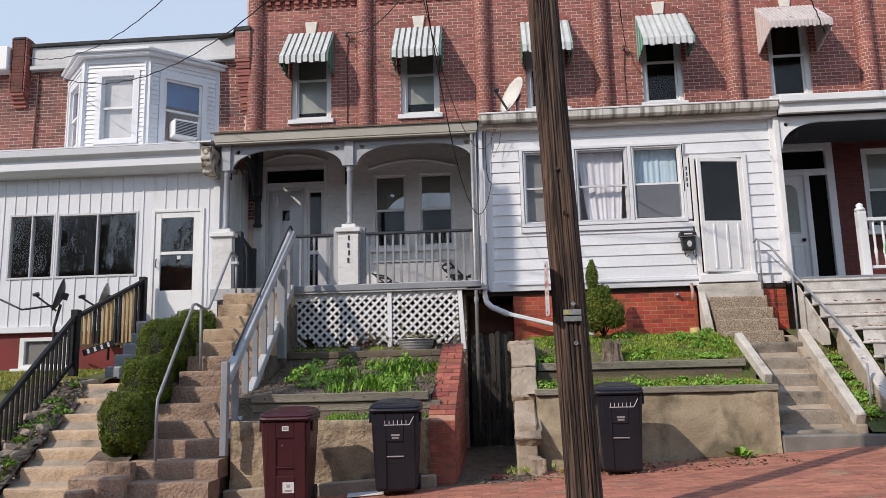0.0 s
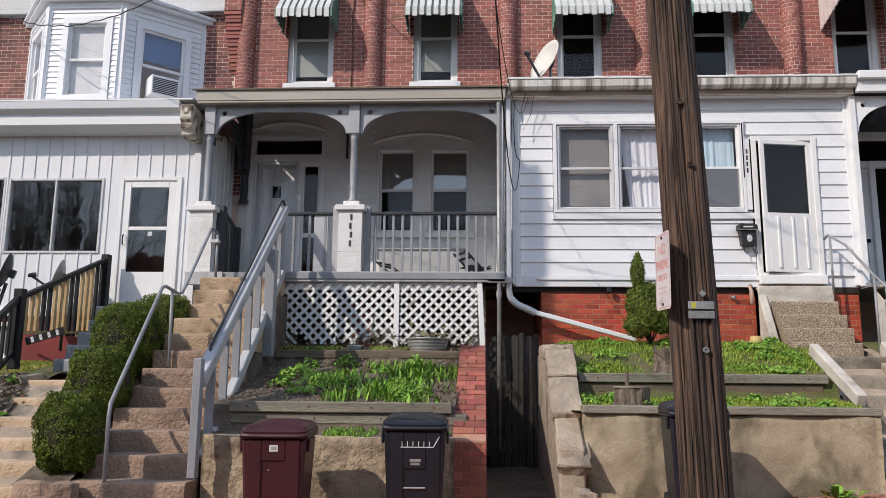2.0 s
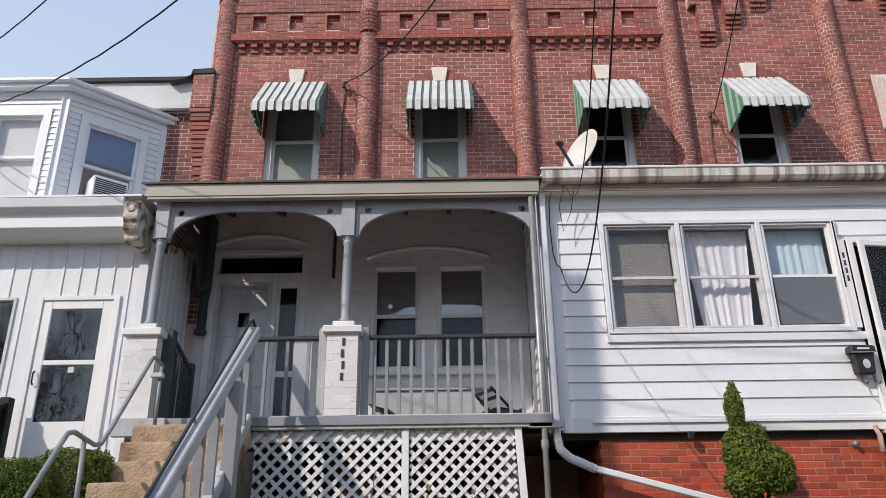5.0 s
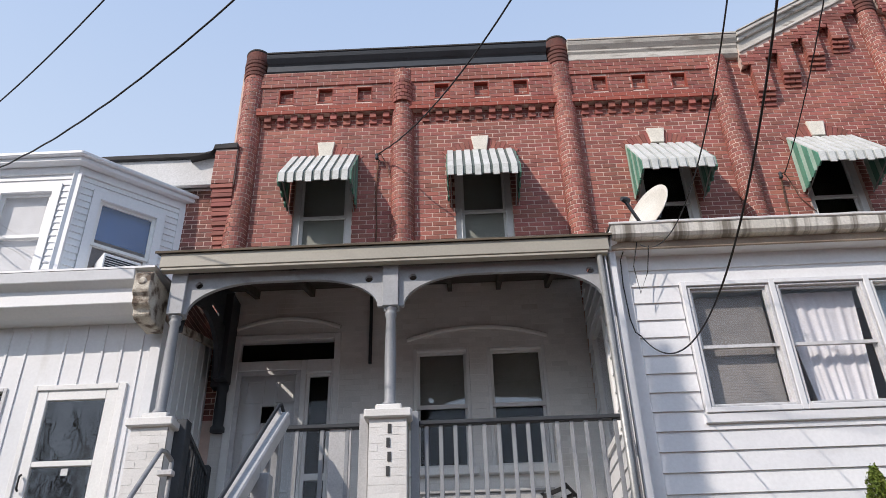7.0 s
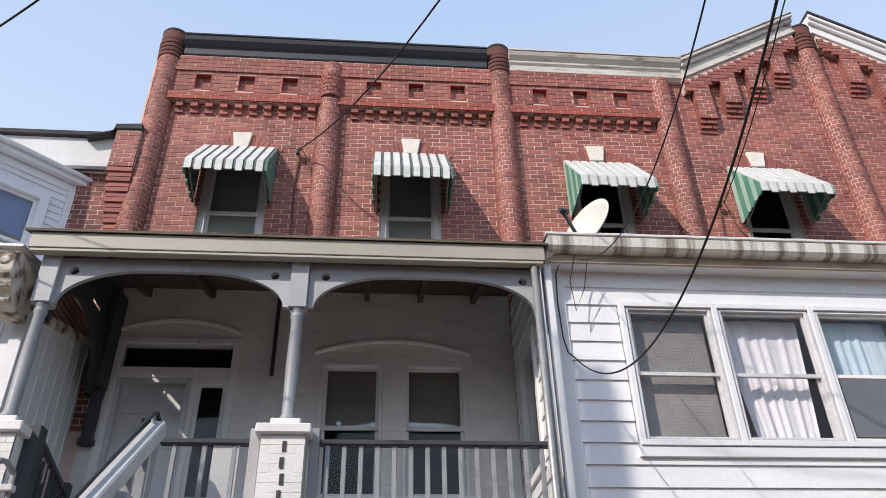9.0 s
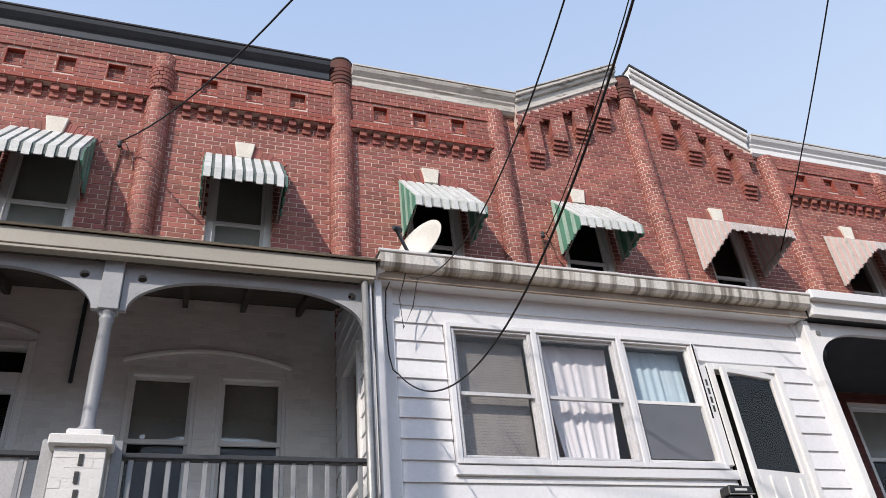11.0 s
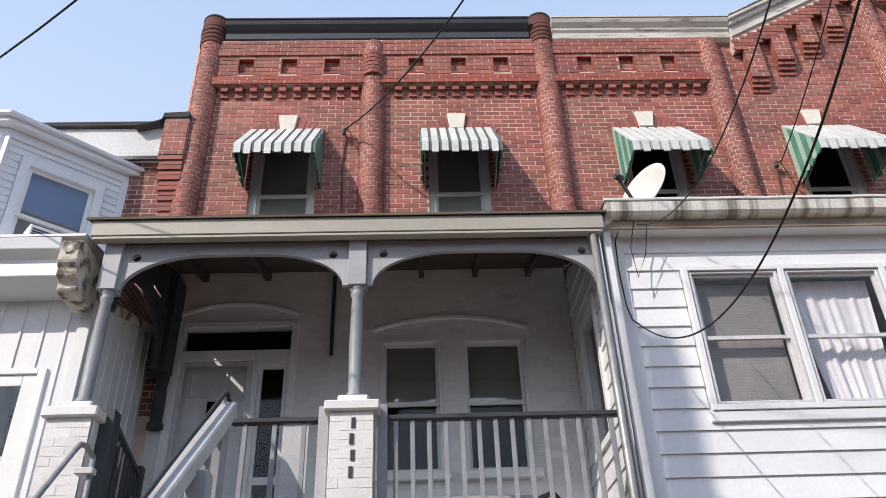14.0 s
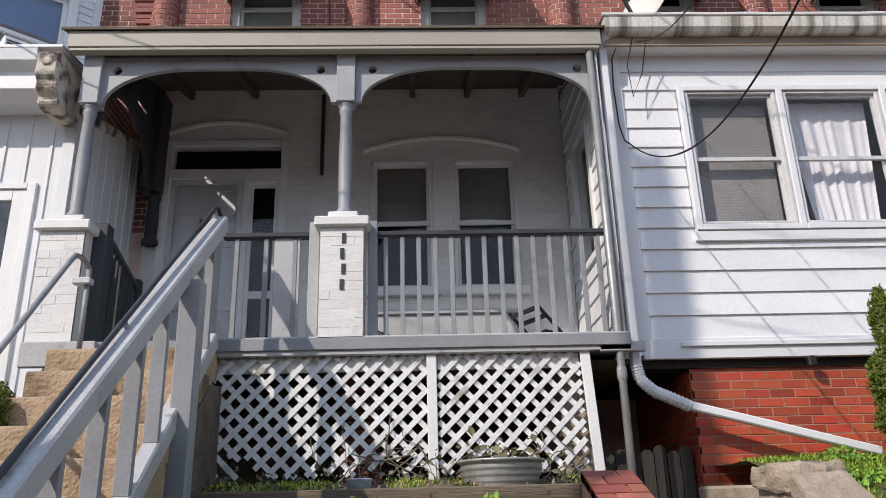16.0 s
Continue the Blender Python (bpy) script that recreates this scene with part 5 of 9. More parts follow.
# bay above
bay = thing("bay_window", "white clapboard bay with three sash windows", "bay window", kind="structure", at=(-7.7, 15.0, 6.1))
BF, BB = 14.5, FAC
COR = [(-9.3, BB), (-8.4, BF), (-7.05, BF), (-5.95, BB)]
for k, (a, b) in enumerate(zip(COR, COR[1:])):
    A, B = Vector((*a, 0)), Vector((*b, 0))
    ln = (B - A).length
    face = Matrix.Translation(A) @ Matrix.Rotation(math.atan2(B.y - A.y, B.x - A.x), 4, "Z")
    wx0, wx1 = ((0.3, 1.0), (0.38, 1.07), (0.34, 1.12))[k]
    z0, z1 = 6.46, 7.8
    body = wall_form(0, ln, 6.05, 8.1, 0, 0.1, [(wx0, wx1, z0, z1)])
    bw = part("bay_wall", body, VINYL, bay)
    bw.data.transform(face)
    fm, z = Form(), 6.1
    while z < 8.05:
        for c, d in ([(0.06, wx0 - 0.12), (wx1 + 0.12, ln - 0.06)] if z0 - 0.2 < z < z1 + 0.08 else [(0.06, ln - 0.06)]):
            if d - c > 0.03:
                fm.add([(c, -0.02, z), (d, -0.02, z), (d, -0.003, z + 0.1), (c, -0.003, z + 0.1), (c, 0, z), (d, 0, z)], [(0, 1, 2, 3), (0, 4, 5, 1)])
        z += 0.1
    cl = part("clapboards", fm, SIDING, bw)
    cl.data.transform(face)
    tagged(cl, kind="stuff")
    tr = part("window_trim", wall_form(wx0 - 0.11, wx1 + 0.11, z0 - 0.1, z1 + 0.12, -0.035, 0, [(wx0, wx1, z0, z1)]), VINYL, bw)
    tr.data.transform(face)
    for c in (0, ln):
        cb = part("corner_board", Form().box(c - 0.06, c + 0.06, -0.03, 0.02, 6.05, 8.1), VINYL, bw)
        cb.data.transform(face)
    mid = 7.13
    for nm, h0, h1, yy in (("upper_sash", mid - 0.02, z1, 0.02), ("lower_sash", z0, mid + 0.02, 0.045)):
        s = part(nm, wall_form(wx0, wx1, h0, h1, yy, yy + 0.025, [(wx0 + 0.05, wx1 - 0.05, h0 + 0.045, h1 - 0.045)]), WHITE, bw)
        s.data.transform(face)
        g = part("pane", Form().box(wx0 + 0.04, wx1 - 0.04, yy + 0.01, yy + 0.014, h0 + 0.03, h1 - 0.03), SKYGLASS, bw)
        g.data.transform(face)
        g.visible_shadow = False
    # side faces get a blue sheet for reflected sky, the middle a white blind
    bl = part("blind", Form().box(wx0, wx1, 0.1, 0.105, z0 if k == 1 else 7.25, z1), PAPER if k == 1 else SKYTINT, bw, "drawn white blind" if k == 1 else "blue sheet painted as sky reflected in the upper pane")
    bl.data.transform(face)
    if k == 2:
        ac = thing("air_conditioner", "white window air conditioner with a dark grille", "air conditioner")
        acb = part("casing", wall_form(wx0 + 0.13, wx0 + 0.62, z0 + 0.06, z0 + 0.42, -0.3, 0.05, []), WHITE, ac, bevel=0.012)
        grille = Form()
        for i in range(9):
            grille.box(wx0 + 0.16, wx0 + 0.59, -0.306, -0.298, z0 + 0.1 + 0.032 * i, z0 + 0.118 + 0.032 * i)
        gr = part("grille", grille, DARKGREY, ac, "dark slotted grille")
        for o in (acb, gr):
            o.data.transform(face)


def ring(points, out, z0, z1):
    c = [(-9.3 - out * 1.0, BB), (-8.4 - out * 0.45, BF - out), (-7.05 + out * 0.45, BF - out), (-5.95 + out * 1.0, BB)]
    return Form().prism(c, z0, z1, "z")


part("bay_frieze", ring(COR, 0.04, 8.08, 8.2), VINYL, bay, bevel=0.006)
part("bay_eave", ring(COR, 0.16, 8.2, 8.27), VINYL, bay, bevel=0.008)
part("bay_eave", ring(COR, 0.22, 8.27, 8.33), VINYL, bay, bevel=0.012)
part("bay_roof", Form().add([(-9.5, BB, 8.335), (-8.48, BF - 0.2, 8.335), (-6.97, BF - 0.2, 8.335), (-5.75, BB, 8.335), (-8.6, BB, 8.5), (-6.6, BB, 8.5)], [(0, 1, 4), (1, 2, 5, 4), (2, 3, 5), (0, 4, 5, 3), (0, 3, 2, 1)]), VINYL, bay)

# brick behind the bay, white top board and the party wall pier
up9 = single("wall_white_upper", wall_form(-14, -5.34, 6.0, 9.0, FAC, FAC + 0.3), MORTAR, "red brick upper wall behind the white bay", "wall", kind="structure")
tagged(part("upper_bricks", brick_form(courses(lambda z: (-14, -5.34), 6.2, 8.45, [(-9.2, -6.05, 6.0, 8.3)]), FAC), DULLBRICK, up9), kind="stuff")
top9 = single("roof_board_white", Form().box(-10.15, -5.4, FAC - 0.1, FAC + 0.05, 8.42, 8.95), DIMBOARD, "white boarded roof edge", "cornice", kind="structure", bevel=0.008)
part("board_ledge", Form().box(-10.15, -5.4, FAC - 0.16, FAC - 0.05, 8.42, 8.5), DIMBOARD, top9, bevel=0.006)
part("roof_edge", Form().box(-10.15, -5.36, FAC - 0.16, FAC + 0.5, 8.955, 9.02), TAR, top9, "black roofing edge")
single("roof_white", Form().box(-14, -5.34, FAC + 0.3, 24, 8.8, 8.95), TAR, "flat black roof", "roof", kind="structure")
# corbelled brick pier against the corner pilaster
pier_ = single("party_pier", wall_form(-5.52, -5.2, 8.4, 9.02, FAC - 0.21, FAC + 0.3), MORTAR, "short corbelled brick pier between two roofs", "pier", "party wall piers", "structure")
tagged(part("pier_bricks", brick_form(courses(lambda z: (-5.52, -5.2), 8.4, 9.02, (), 0.21), FAC - 0.21), BRICK, pier_), kind="stuff")
for c in range(16):
    z, d, x = 8.4 - 0.0745 * (c + 1), 0.21 - 0.011 * c - (0.012 if c % 2 else 0), -5.52 + 0.008 * c + (0.014 if c % 2 else 0)
    part("corbel_brick", Form().box(x, -5.2, FAC - d, FAC - 0.002, z, z + 0.062), BRICK, pier_)
part("pier_cap", Form().prism([(-5.9, 8.88), (-5.56, 8.99), (-5.54, 9.1), (-5.2, 9.12), (-5.2, 9.03), (-5.54, 9.02), (-5.6, 8.95)], FAC - 0.24, FAC + 0.3), TAR, pier_, "ragged black tarred cap")
for cx, lab in ((-10.38, "short brick pier on a party wall"),):
    pr = single("party_pier", wall_form(cx - 0.13, cx + 0.13, 7.9, 9.1, FAC - 0.22, FAC + 0.3), OLDBRICK, lab, "pier", "party wall piers", "structure")
    tagged(part("pier_bricks", brick_form(courses(lambda z: (cx - 0.13, cx + 0.13), 7.9, 9.1, (), 0.18), FAC - 0.22), OLDBRICK, pr), kind="stuff")
    sd = brick_form(courses(lambda z: (FAC - 0.22, FAC), 7.9, 9.2, (), 0.18), 0.0)
    for sx in (-1, 1):
        fm = Form()
        fm.v, fm.f = list(sd.v), list(sd.f)
        o = part("pier_side_bricks", fm, BRICK, pr)
        o.data.transform(Matrix(((0, sx * -1.0, 0, cx + sx * 0.17), (1, 0, 0, 0), (0, 0, 1, 0), (0, 0, 0, 1))))
        tagged(o, kind="stuff")
    part("pier_cap", Form().box(cx - 0.15, cx + 0.15, FAC - 0.24, FAC + 0.3, 9.1, 9.17), TAR, pr, "black tarred cap", bevel=0.02)
    for i in range(4):
        part("corbel", Form().box(cx - 0.15, cx + 0.15, FAC - 0.2 + 0.045 * i, FAC, 7.84 - 0.08 * i, 7.91 - 0.08 * i), BRICK, pr, bevel=0.004)
single("cornice_far_left", Form().box(-14, -10.58, FAC - 0.3, FAC + 0.1, 8.4, 8.95), WHITE, "white cornice of the next house", "cornice", kind="structure", bevel=0.02)
single("wall_end_left", Form().box(-14, -13.7, FAC, 24, -0.2, 9), BRICK, "plain brick end wall", "wall", kind="structure")

oc = thing("conduit", "thin rusty conduit fixed to old brick beside the bay", "conduit", at=(-10.0, FAC, 6.2))
part("pipe", Form().tube([(-10.02, FAC - 0.04, 6.2), (-10.0, FAC - 0.04, 8.4)], 0.02, 8), RUST, oc, smooth=True)
for z in (6.6, 7.4, 8.2):
    part("pipe_clip", Form().box(-10.05, -9.97, FAC - 0.06, FAC - 0.005, z, z + 0.03), RUST, oc)

# ---- the house on the far side, with an open brick porch ----
p15 = thing("porch_open_brick", "white trimmed open porch with a red brick back wall", "porch", at=(7.5, 14.5, 3.1))
part("fascia", Form().box(4.97, 10.6, 13.42, 13.5, 5.98, 6.24), WHITE, p15, "white porch fascia", bevel=0.006)
part("fascia_cap", Form().box(4.97, 10.6, 13.34, 13.42, 6.16, 6.29), WHITE, p15, bevel=0.012)
arch_board(4.98, 7.6, 5.97, 5.4, 5.86, 13.6, 0.06, WHITE, p15, r=0.75)
part("corner_post", Form().box(4.9, 4.99, 13.56, 13.68, 3.03, 5.97), WHITE, p15, bevel=0.005)
part("porch_floor", Form().box(4.92, 10.6, 13.4, FAC - 0.02, 3.0, 3.08), GREY, p15, "grey porch floor", bevel=0.005)
part("porch_ceiling", Form().box(4.92, 10.6, 13.52, FAC - 0.02, 6.0, 6.04), DARKGREY, p15)
part("side_boards", Form().box(4.8, 4.9, Y13 + 0.16, FAC - 0.02, 3.03, 6.1), VINYL, p15)
wb = single("wall_open_porch", wall_form(4.92, 10.6, 3.05, 6.0, FAC - 0.016, FAC - 0.004, SMALL_HOLES[3:]), OXMORTAR, "dark red brick wall, darkened further for the shade of the open porch", "wall", kind="structure")
tagged(part("wall_bricks", brick_form(courses(lambda z: (4.92, 10.6), 3.06, 6.0, SMALL_HOLES[3:]), FAC - 0.016, 0.004, back=0.005), OXBRICK, wb), kind="stuff")
d15 = thing("door_4", "white panelled front door with an arched pane and dark sidelight", "door", kind="structure", at=(5.9, FAC, 3.08))
part("door_frame", wall_form(5.3, 6.65, 3.08, 6.0, FAC - 0.05, FAC + 0.1, [(5.38, 6.05, 3.1, 5.35), (6.15, 6.5, 3.2, 5.35), (5.38, 6.5, 5.47, 5.85)]), WHITE, d15, bevel=0.01)
lf = part("door_leaf", Form().box(5.38, 6.05, FAC + 0.03, FAC + 0.07, 3.1, 5.35), WHITE, d15, bevel=0.004)
arch_top = [(5.7 + 0.22 * math.cos(math.pi * i / 10), 5.02 + 0.17 * math.sin(math.pi * i / 10)) for i in range(11)]
part("arched_pane", Form().prism([(5.48, 4.2), (5.92, 4.2)] + arch_top, FAC + 0.016, FAC + 0.029), SHADE, lf, "dim arched pane with a lace curtain")
part("pane_moulding", Form().tube([(x, FAC + 0.014, z) for x, z in [(5.48, 4.2), (5.92, 4.2)] + arch_top + [(5.48, 4.2)]], 0.016, 6), WHITE, lf)
for x in (5.44, 5.74):
    part("door_panel", wall_form(x, x + 0.24, 3.25, 3.95, FAC + 0.012, FAC + 0.029, [(x + 0.025, x + 0.215, 3.275, 3.925)]), WHITE, lf)
part("door_knob", Form().lathe(5.95, FAC - 0.02, [(0.03, 4.02), (0.04, 4.05), (0.03, 4.08)], 10), IRON, lf, "black door knob", smooth=True)
part("sidelight", Form().box(6.14, 6.51, FAC + 0.04, FAC + 0.05, 3.2, 5.36), DARKFILL, d15, "near-black sheet painted as the unlit sidelight")
part("transom", Form().box(5.38, 6.5, FAC + 0.04, FAC + 0.05, 5.46, 5.86), DARKFILL, d15, "near-black sheet painted as the unlit transom")
sash_window(7.2, 8.9, 4.2, 5.85, FAC + 0.02, fw=0.1, name="window_14", label="white framed window on the brick porch", cover=(SHADE, 5.0))
rl = thing("porch_railing", "white wooden porch railing with turned post", "railing", at=(6.3, 13.55, 3.08))
part("newel", Form().box(6.12, 6.26, 13.48, 13.62, 3.08, 4.2), WHITE, rl, bevel=0.008)
part("newel_cap", Form().lathe(6.19, 13.55, [(0.085, 4.2), (0.085, 4.24), (0.05, 4.27), (0.06, 4.31), (0.02, 4.34)], 14), WHITE, rl, smooth=True)
part("top_rail", Form().box(6.26, 8.6, 13.5, 13.6, 4.02, 4.08), WHITE, rl, bevel=0.008)
part("bottom_rail", Form().box(6.26, 8.6, 13.52, 13.58, 3.2, 3.25), WHITE, rl, bevel=0.006)
for k in range(14):
    x = 6.38 + 0.15 * k
    part("baluster", Form().lathe(x, 13.55, [(0.022, 3.25), (0.022, 3.4), (0.034, 3.5), (0.018, 3.58), (0.026, 3.75), (0.018, 3.9), (0.022, 4.02)], 8), WHITE, rl, smooth=True)
hose = thing("garden_hose", "coil of bright green garden hose on the porch rail", "hose", at=(6.6, 13.42, 3.3))
pts = [(6.62 + (0.13 + 0.008 * math.sin(i * 0.7)) * math.cos(i * 0.42), 13.44 + 0.004 * math.sin(i), 3.5 + 0.2 * math.sin(i * 0.42)) for i in range(60)]
part("coil", Form().tube(pts, 0.014, 6), mat("green_rubber", (0.08, 0.35, 0.06), (0.06, 0.28, 0.05), 0.5), hose, smooth=True)
lamp15 = thing("porch_lantern", "small dark hanging porch lantern", "lantern", at=(5.35, 13.9, 5.6))
part("lantern_body", Form().lathe(5.35, 13.9, [(0.02, 5.62), (0.07, 5.66), (0.09, 5.75), (0.06, 5.82), (0.03, 5.86)], 10), BLACK, lamp15, smooth=True)
part("lantern_chain", Form().tube([(5.35, 13.9, 5.86), (5.35, 13.9, 6.0)], 0.008, 6), IRON, lamp15)

# ---- terraces of the front yards ----
def sheet(x0, x1, prof, name, material, label, category, bumpy=0.03, nx=26, seed=1):
    """Uneven ground between x0 and x1 along a line of (y, z)."""
    ys = []
    for (ya, za), (yb, zb) in zip(prof, prof[1:]):
        k = max(2, int((yb - ya) / 0.12))
        ys += [(ya + (yb - ya) * i / k, za + (zb - za) * i / k) for i in range(k)]
    ys.append(prof[-1])
    fm = Form()
    for y, z in ys:
        for i in range(nx + 1):
            x = x0 + (x1 - x0) * i / nx
            fm.v.append((x, y, z + bumpy * noise.noise((x * 2.3, y * 2.3, seed)) + bumpy * 0.5 * noise.noise((x * 7, y * 7, seed))))
    fm.f = [(j * (nx + 1) + i, j * (nx + 1) + i + 1, (j + 1) * (nx + 1) + i + 1, (j + 1) * (nx + 1) + i) for j in range(len(ys) - 1) for i in range(nx)]
    return single(name, fm, material, label, category, kind="structure", smooth=True)


P11 = [(10.12, 1.0), (10.4, 1.06), (10.44, 1.32), (11.6, 1.55), (12.8, 1.8), (12.95, 2.0), (13.7, 2.1), (15.4, 2.1)]
sheet(-3.7, -0.99, P11, "soil_bed", SOIL, "dark garden soil with dry leaves between timbers", "soil", 0.05)
P13 = [(10.85, 1.28), (11.85, 1.42), (11.95, 1.66), (12.6, 1.95), (13.1, 2.14), (13.8, 2.17)]
sheet(0.3, 3.68, P13, "lawn_terrace", TURF, "grassy terrace above a concrete wall", "lawn", 0.04)
P9 = [(9.6, 0.56), (10.3, 0.85), (11.3, 1.4), (12.0, 1.7), (14.05, 1.85)]
sheet(-5.3, -4.76, P9, "soil_strip", SOIL, "dark soil strip between two flights of steps", "soil", 0.04)
sheet(-12.5, -6.3, [(9.2, 0.1), (10.3, 0.8), (11.6, 1.55), (12.4, 1.7), (14.05, 1.85)], "lawn_left", TURF, "dry lawn bank beside the steps", "lawn", 0.05)
sheet(-7.3, -6.16, [(9.1, 0.2), (9.3, 0.34), (10.3, 0.93), (11.3, 1.5), (11.6, 1.62)], "soil_edge", SOIL, "rubble and soil beside the side steps", "soil", 0.06)
sheet(4.75, 10.5, [(10.75, 0.72), (11.6, 1.2), (12.6, 1.9), (13.5, 2.2), (15.4, 2.2)], "lawn_right", TURF, "weedy bank beside the white steps", "lawn", 0.05)

# stucco retaining wall of the middle house
def rough_wall(x0, x1, y0, y1, z0, z1, amp=0.02, seed=4, nx=40, nz=14, edge=0.0):
    """A wall block whose face is hand-rendered and uneven."""
    fm = Form()
    for j in range(nz + 1):
        for i in range(nx + 1):
            x, z = x0 + (x1 - x0) * i / nx, z0 + (z1 - z0) * j / nz
            top = edge * noise.noise((x * 3, seed, 2)) * (j / nz) ** 4
            fm.v.append((x, y0 + amp * noise.noise((x * 2.2, seed, z * 2.2)) + amp * 0.5 * noise.noise((x * 6, seed, z * 6)), z + top))
    fm.f = [(j * (nx + 1) + i, j * (nx + 1) + i + 1, (j + 1) * (nx + 1) + i + 1, (j + 1) * (nx + 1) + i) for j in range(nz) for i in range(nx)]
    n0 = len(fm.v)
    top = [nz * (nx + 1) + i for i in range(nx + 1)]
    fm.v += [(x0 + (x1 - x0) * i / nx, y1, z1) for i in range(nx + 1)]
    fm.f += [(top[i], top[i + 1], n0 + i + 1, n0 + i) for i in range(nx)]
    n1 = len(fm.v)
    for xs_, cols in ((x0, 0), (x1, nx)):
        k = len(fm.v)
        fm.v += [(xs_, y1, z0), (xs_, y1, z1)]
        col = [j * (nx + 1) + cols for j in range(nz + 1)]
        fm.f.append(tuple(col + [k + 1, k]))
    return fm


single("retaining_wall", rough_wall(-3.56, -0.98, 10.0, 10.3, -0.1, 1.02, 0.035, 4, edge=0.03), STUCCO, "stained tan stucco retaining wall", "wall", kind="structure", smooth=True)
single("retaining_ledge", slope_box(-3.6, -0.9, 9.86, 10.0, 0.14, 0.3), CONCRETE, "mossy concrete footing of the retaining wall", "footing", kind="structure", bevel=0.015)
single("retaining_wall_next", rough_wall(0.42, 3.58, 10.72, 11.0, 0.0, 1.26, 0.03, 9, edge=0.015), SMEARED, "stained concrete retaining wall with cracks", "wall", kind="structure", smooth=True)
cap = single("timber_cap", Form().box(0.4, 3.6, 10.68, 10.86, 1.262, 1.35), CAPWOOD, "weathered grey timber along the wall top", "timber", "garden timbers", bevel=0.01)
for a, b, y, z, m_ in ((-3.42, -1.02, 10.36, 1.25, CAPWOOD), (-3.42, -0.86, 10.4, 1.13, CAPWOOD), (-3.86, -0.98, 12.86, 1.9, TIMBER), (-3.86, -0.98, 12.9, 1.77, TIMBER), (0.5, 3.55, 11.84, 1.6, CAPWOOD), (0.5, 3.5, 11.88, 1.48, TIMBER)):
    t_ = single("garden_timber", Form().box(a, b, y, y + 0.12, z, z + 0.115), m_, "weathered landscape timber laid along the bed", "timber", "garden timbers", bevel=0.01)
    for k in range(4):
        x = a + (b - a) * (0.08 + 0.28 * k)
        part("timber_spike", Form().lathe(0, 0, [(0.012, 0), (0.012, 0.004)], 8), RUST, t_).data.transform(Matrix.Translation((x, y, z + 0.06)) @ pose(0, 0, 0, 90, 0, 0))

# sloping brick wall beside the passage
bw = thing("garden_wall", "sloping red brick garden wall beside a passage", "wall", at=(-0.83, 11.3, 0.1))
SL = [(10.08, -0.1), (12.75, -0.1), (12.75, 2.08), (10.14, 1.06), (10.08, 1.0)]
part("wall_core", Form().prism(SL, -1.0, -0.66, "x"), REDMORTAR, bw)
first = None
for k in range(19):
    t_ = k / 19
    y, z = 10.14 + 2.61 * t_, 1.06 + 1.02 * t_
    for j in range(2):
        long_ = (j + k) % 2 == 0
        wdt = 0.218 if long_ else 0.105
        x = -1.0 + (wdt / 2 if j == 0 else 0.34 - wdt / 2)
        b = part("brick", Form().box(-wdt / 2, wdt / 2, 0.0, 0.138, -0.05, 0.012 + 0.004 * ((k * 7 + j * 3) % 3)), WALLBRICK, bw)
        b.data.transform(Matrix.Translation((x, y, z)) @ Matrix.Rotation(math.atan2(1.02, 2.61), 4, "X"))
tagged(part("face_bricks", brick_form(courses(lambda z: (-1.0, -0.66), -0.05, 1.03, (), 0.2), 10.08, 0.006), WALLBRICK, bw), kind="stuff")
sb = part("side_bricks", brick_form([r for r in courses(lambda z: (10.1, 12.75 if z < 1.05 else 12.75), -0.05, 2.0) if r[3] < 1.03 + (r[0] - 10.14) * 0.39], 0.0, 0.006), WALLBRICK, bw)
sb.data.transform(Matrix(((0, -1, 0, -0.66), (1, 0, 0, 0), (0, 0, 1, 0), (0, 0, 0, 1))))
tagged(sb, kind="stuff")

def rough_block(m, w, d, h, seed, amp=0.022, n=7):
    """A broken block of concrete: a fine box with worn corners and a lumpy skin."""
    f, seen = Form(), {}

    def corner_of(p):
        key = tuple(round(c, 3) for c in p)
        if key not in seen:
            q = Vector((p[0] * w / 2, p[1] * d / 2, p[2] * h / 2)) * (1 - 0.035 * max(sum(abs(c) > 0.98 for c in p) - 1, 0))
            q += Vector([noise.noise(q * 6 + Vector((seed, k * 5, 0))) + 0.4 * noise.noise(q * 17 + Vector((3, seed, k * 5))) for k in range(3)]) * amp
            seen[key] = len(f.v)
            f.v.append(tuple(m @ q))
        return seen[key]

    for ax in range(3):
        for sgn in (-1, 1):
            grid = []
            for i in range(n + 1):
                for j in range(n + 1):
                    p = [0, 0, 0]
                    p[ax], p[(ax + 1) % 3], p[(ax + 2) % 3] = sgn, 2 * i / n - 1, 2 * j / n - 1
                    grid.append(corner_of(p))
            for i in range(n):
                for j in range(n):
                    a0 = i * (n + 1) + j
                    quad = (grid[a0], grid[a0 + n + 1], grid[a0 + n + 2], grid[a0 + 1])
                    f.f.append(quad if sgn > 0 else quad[::-1])
    return f


def along(x, a, b):
    """A frame at the middle of a slope from (y, z) a to b, and its length."""
    return pose(x, (a[0] + b[0]) / 2, (a[1] + b[1]) / 2, math.degrees(math.atan2(b[1] - a[1], b[0] - a[0])), 0, 0), math.hypot(b[0] - a[0], b[1] - a[1])


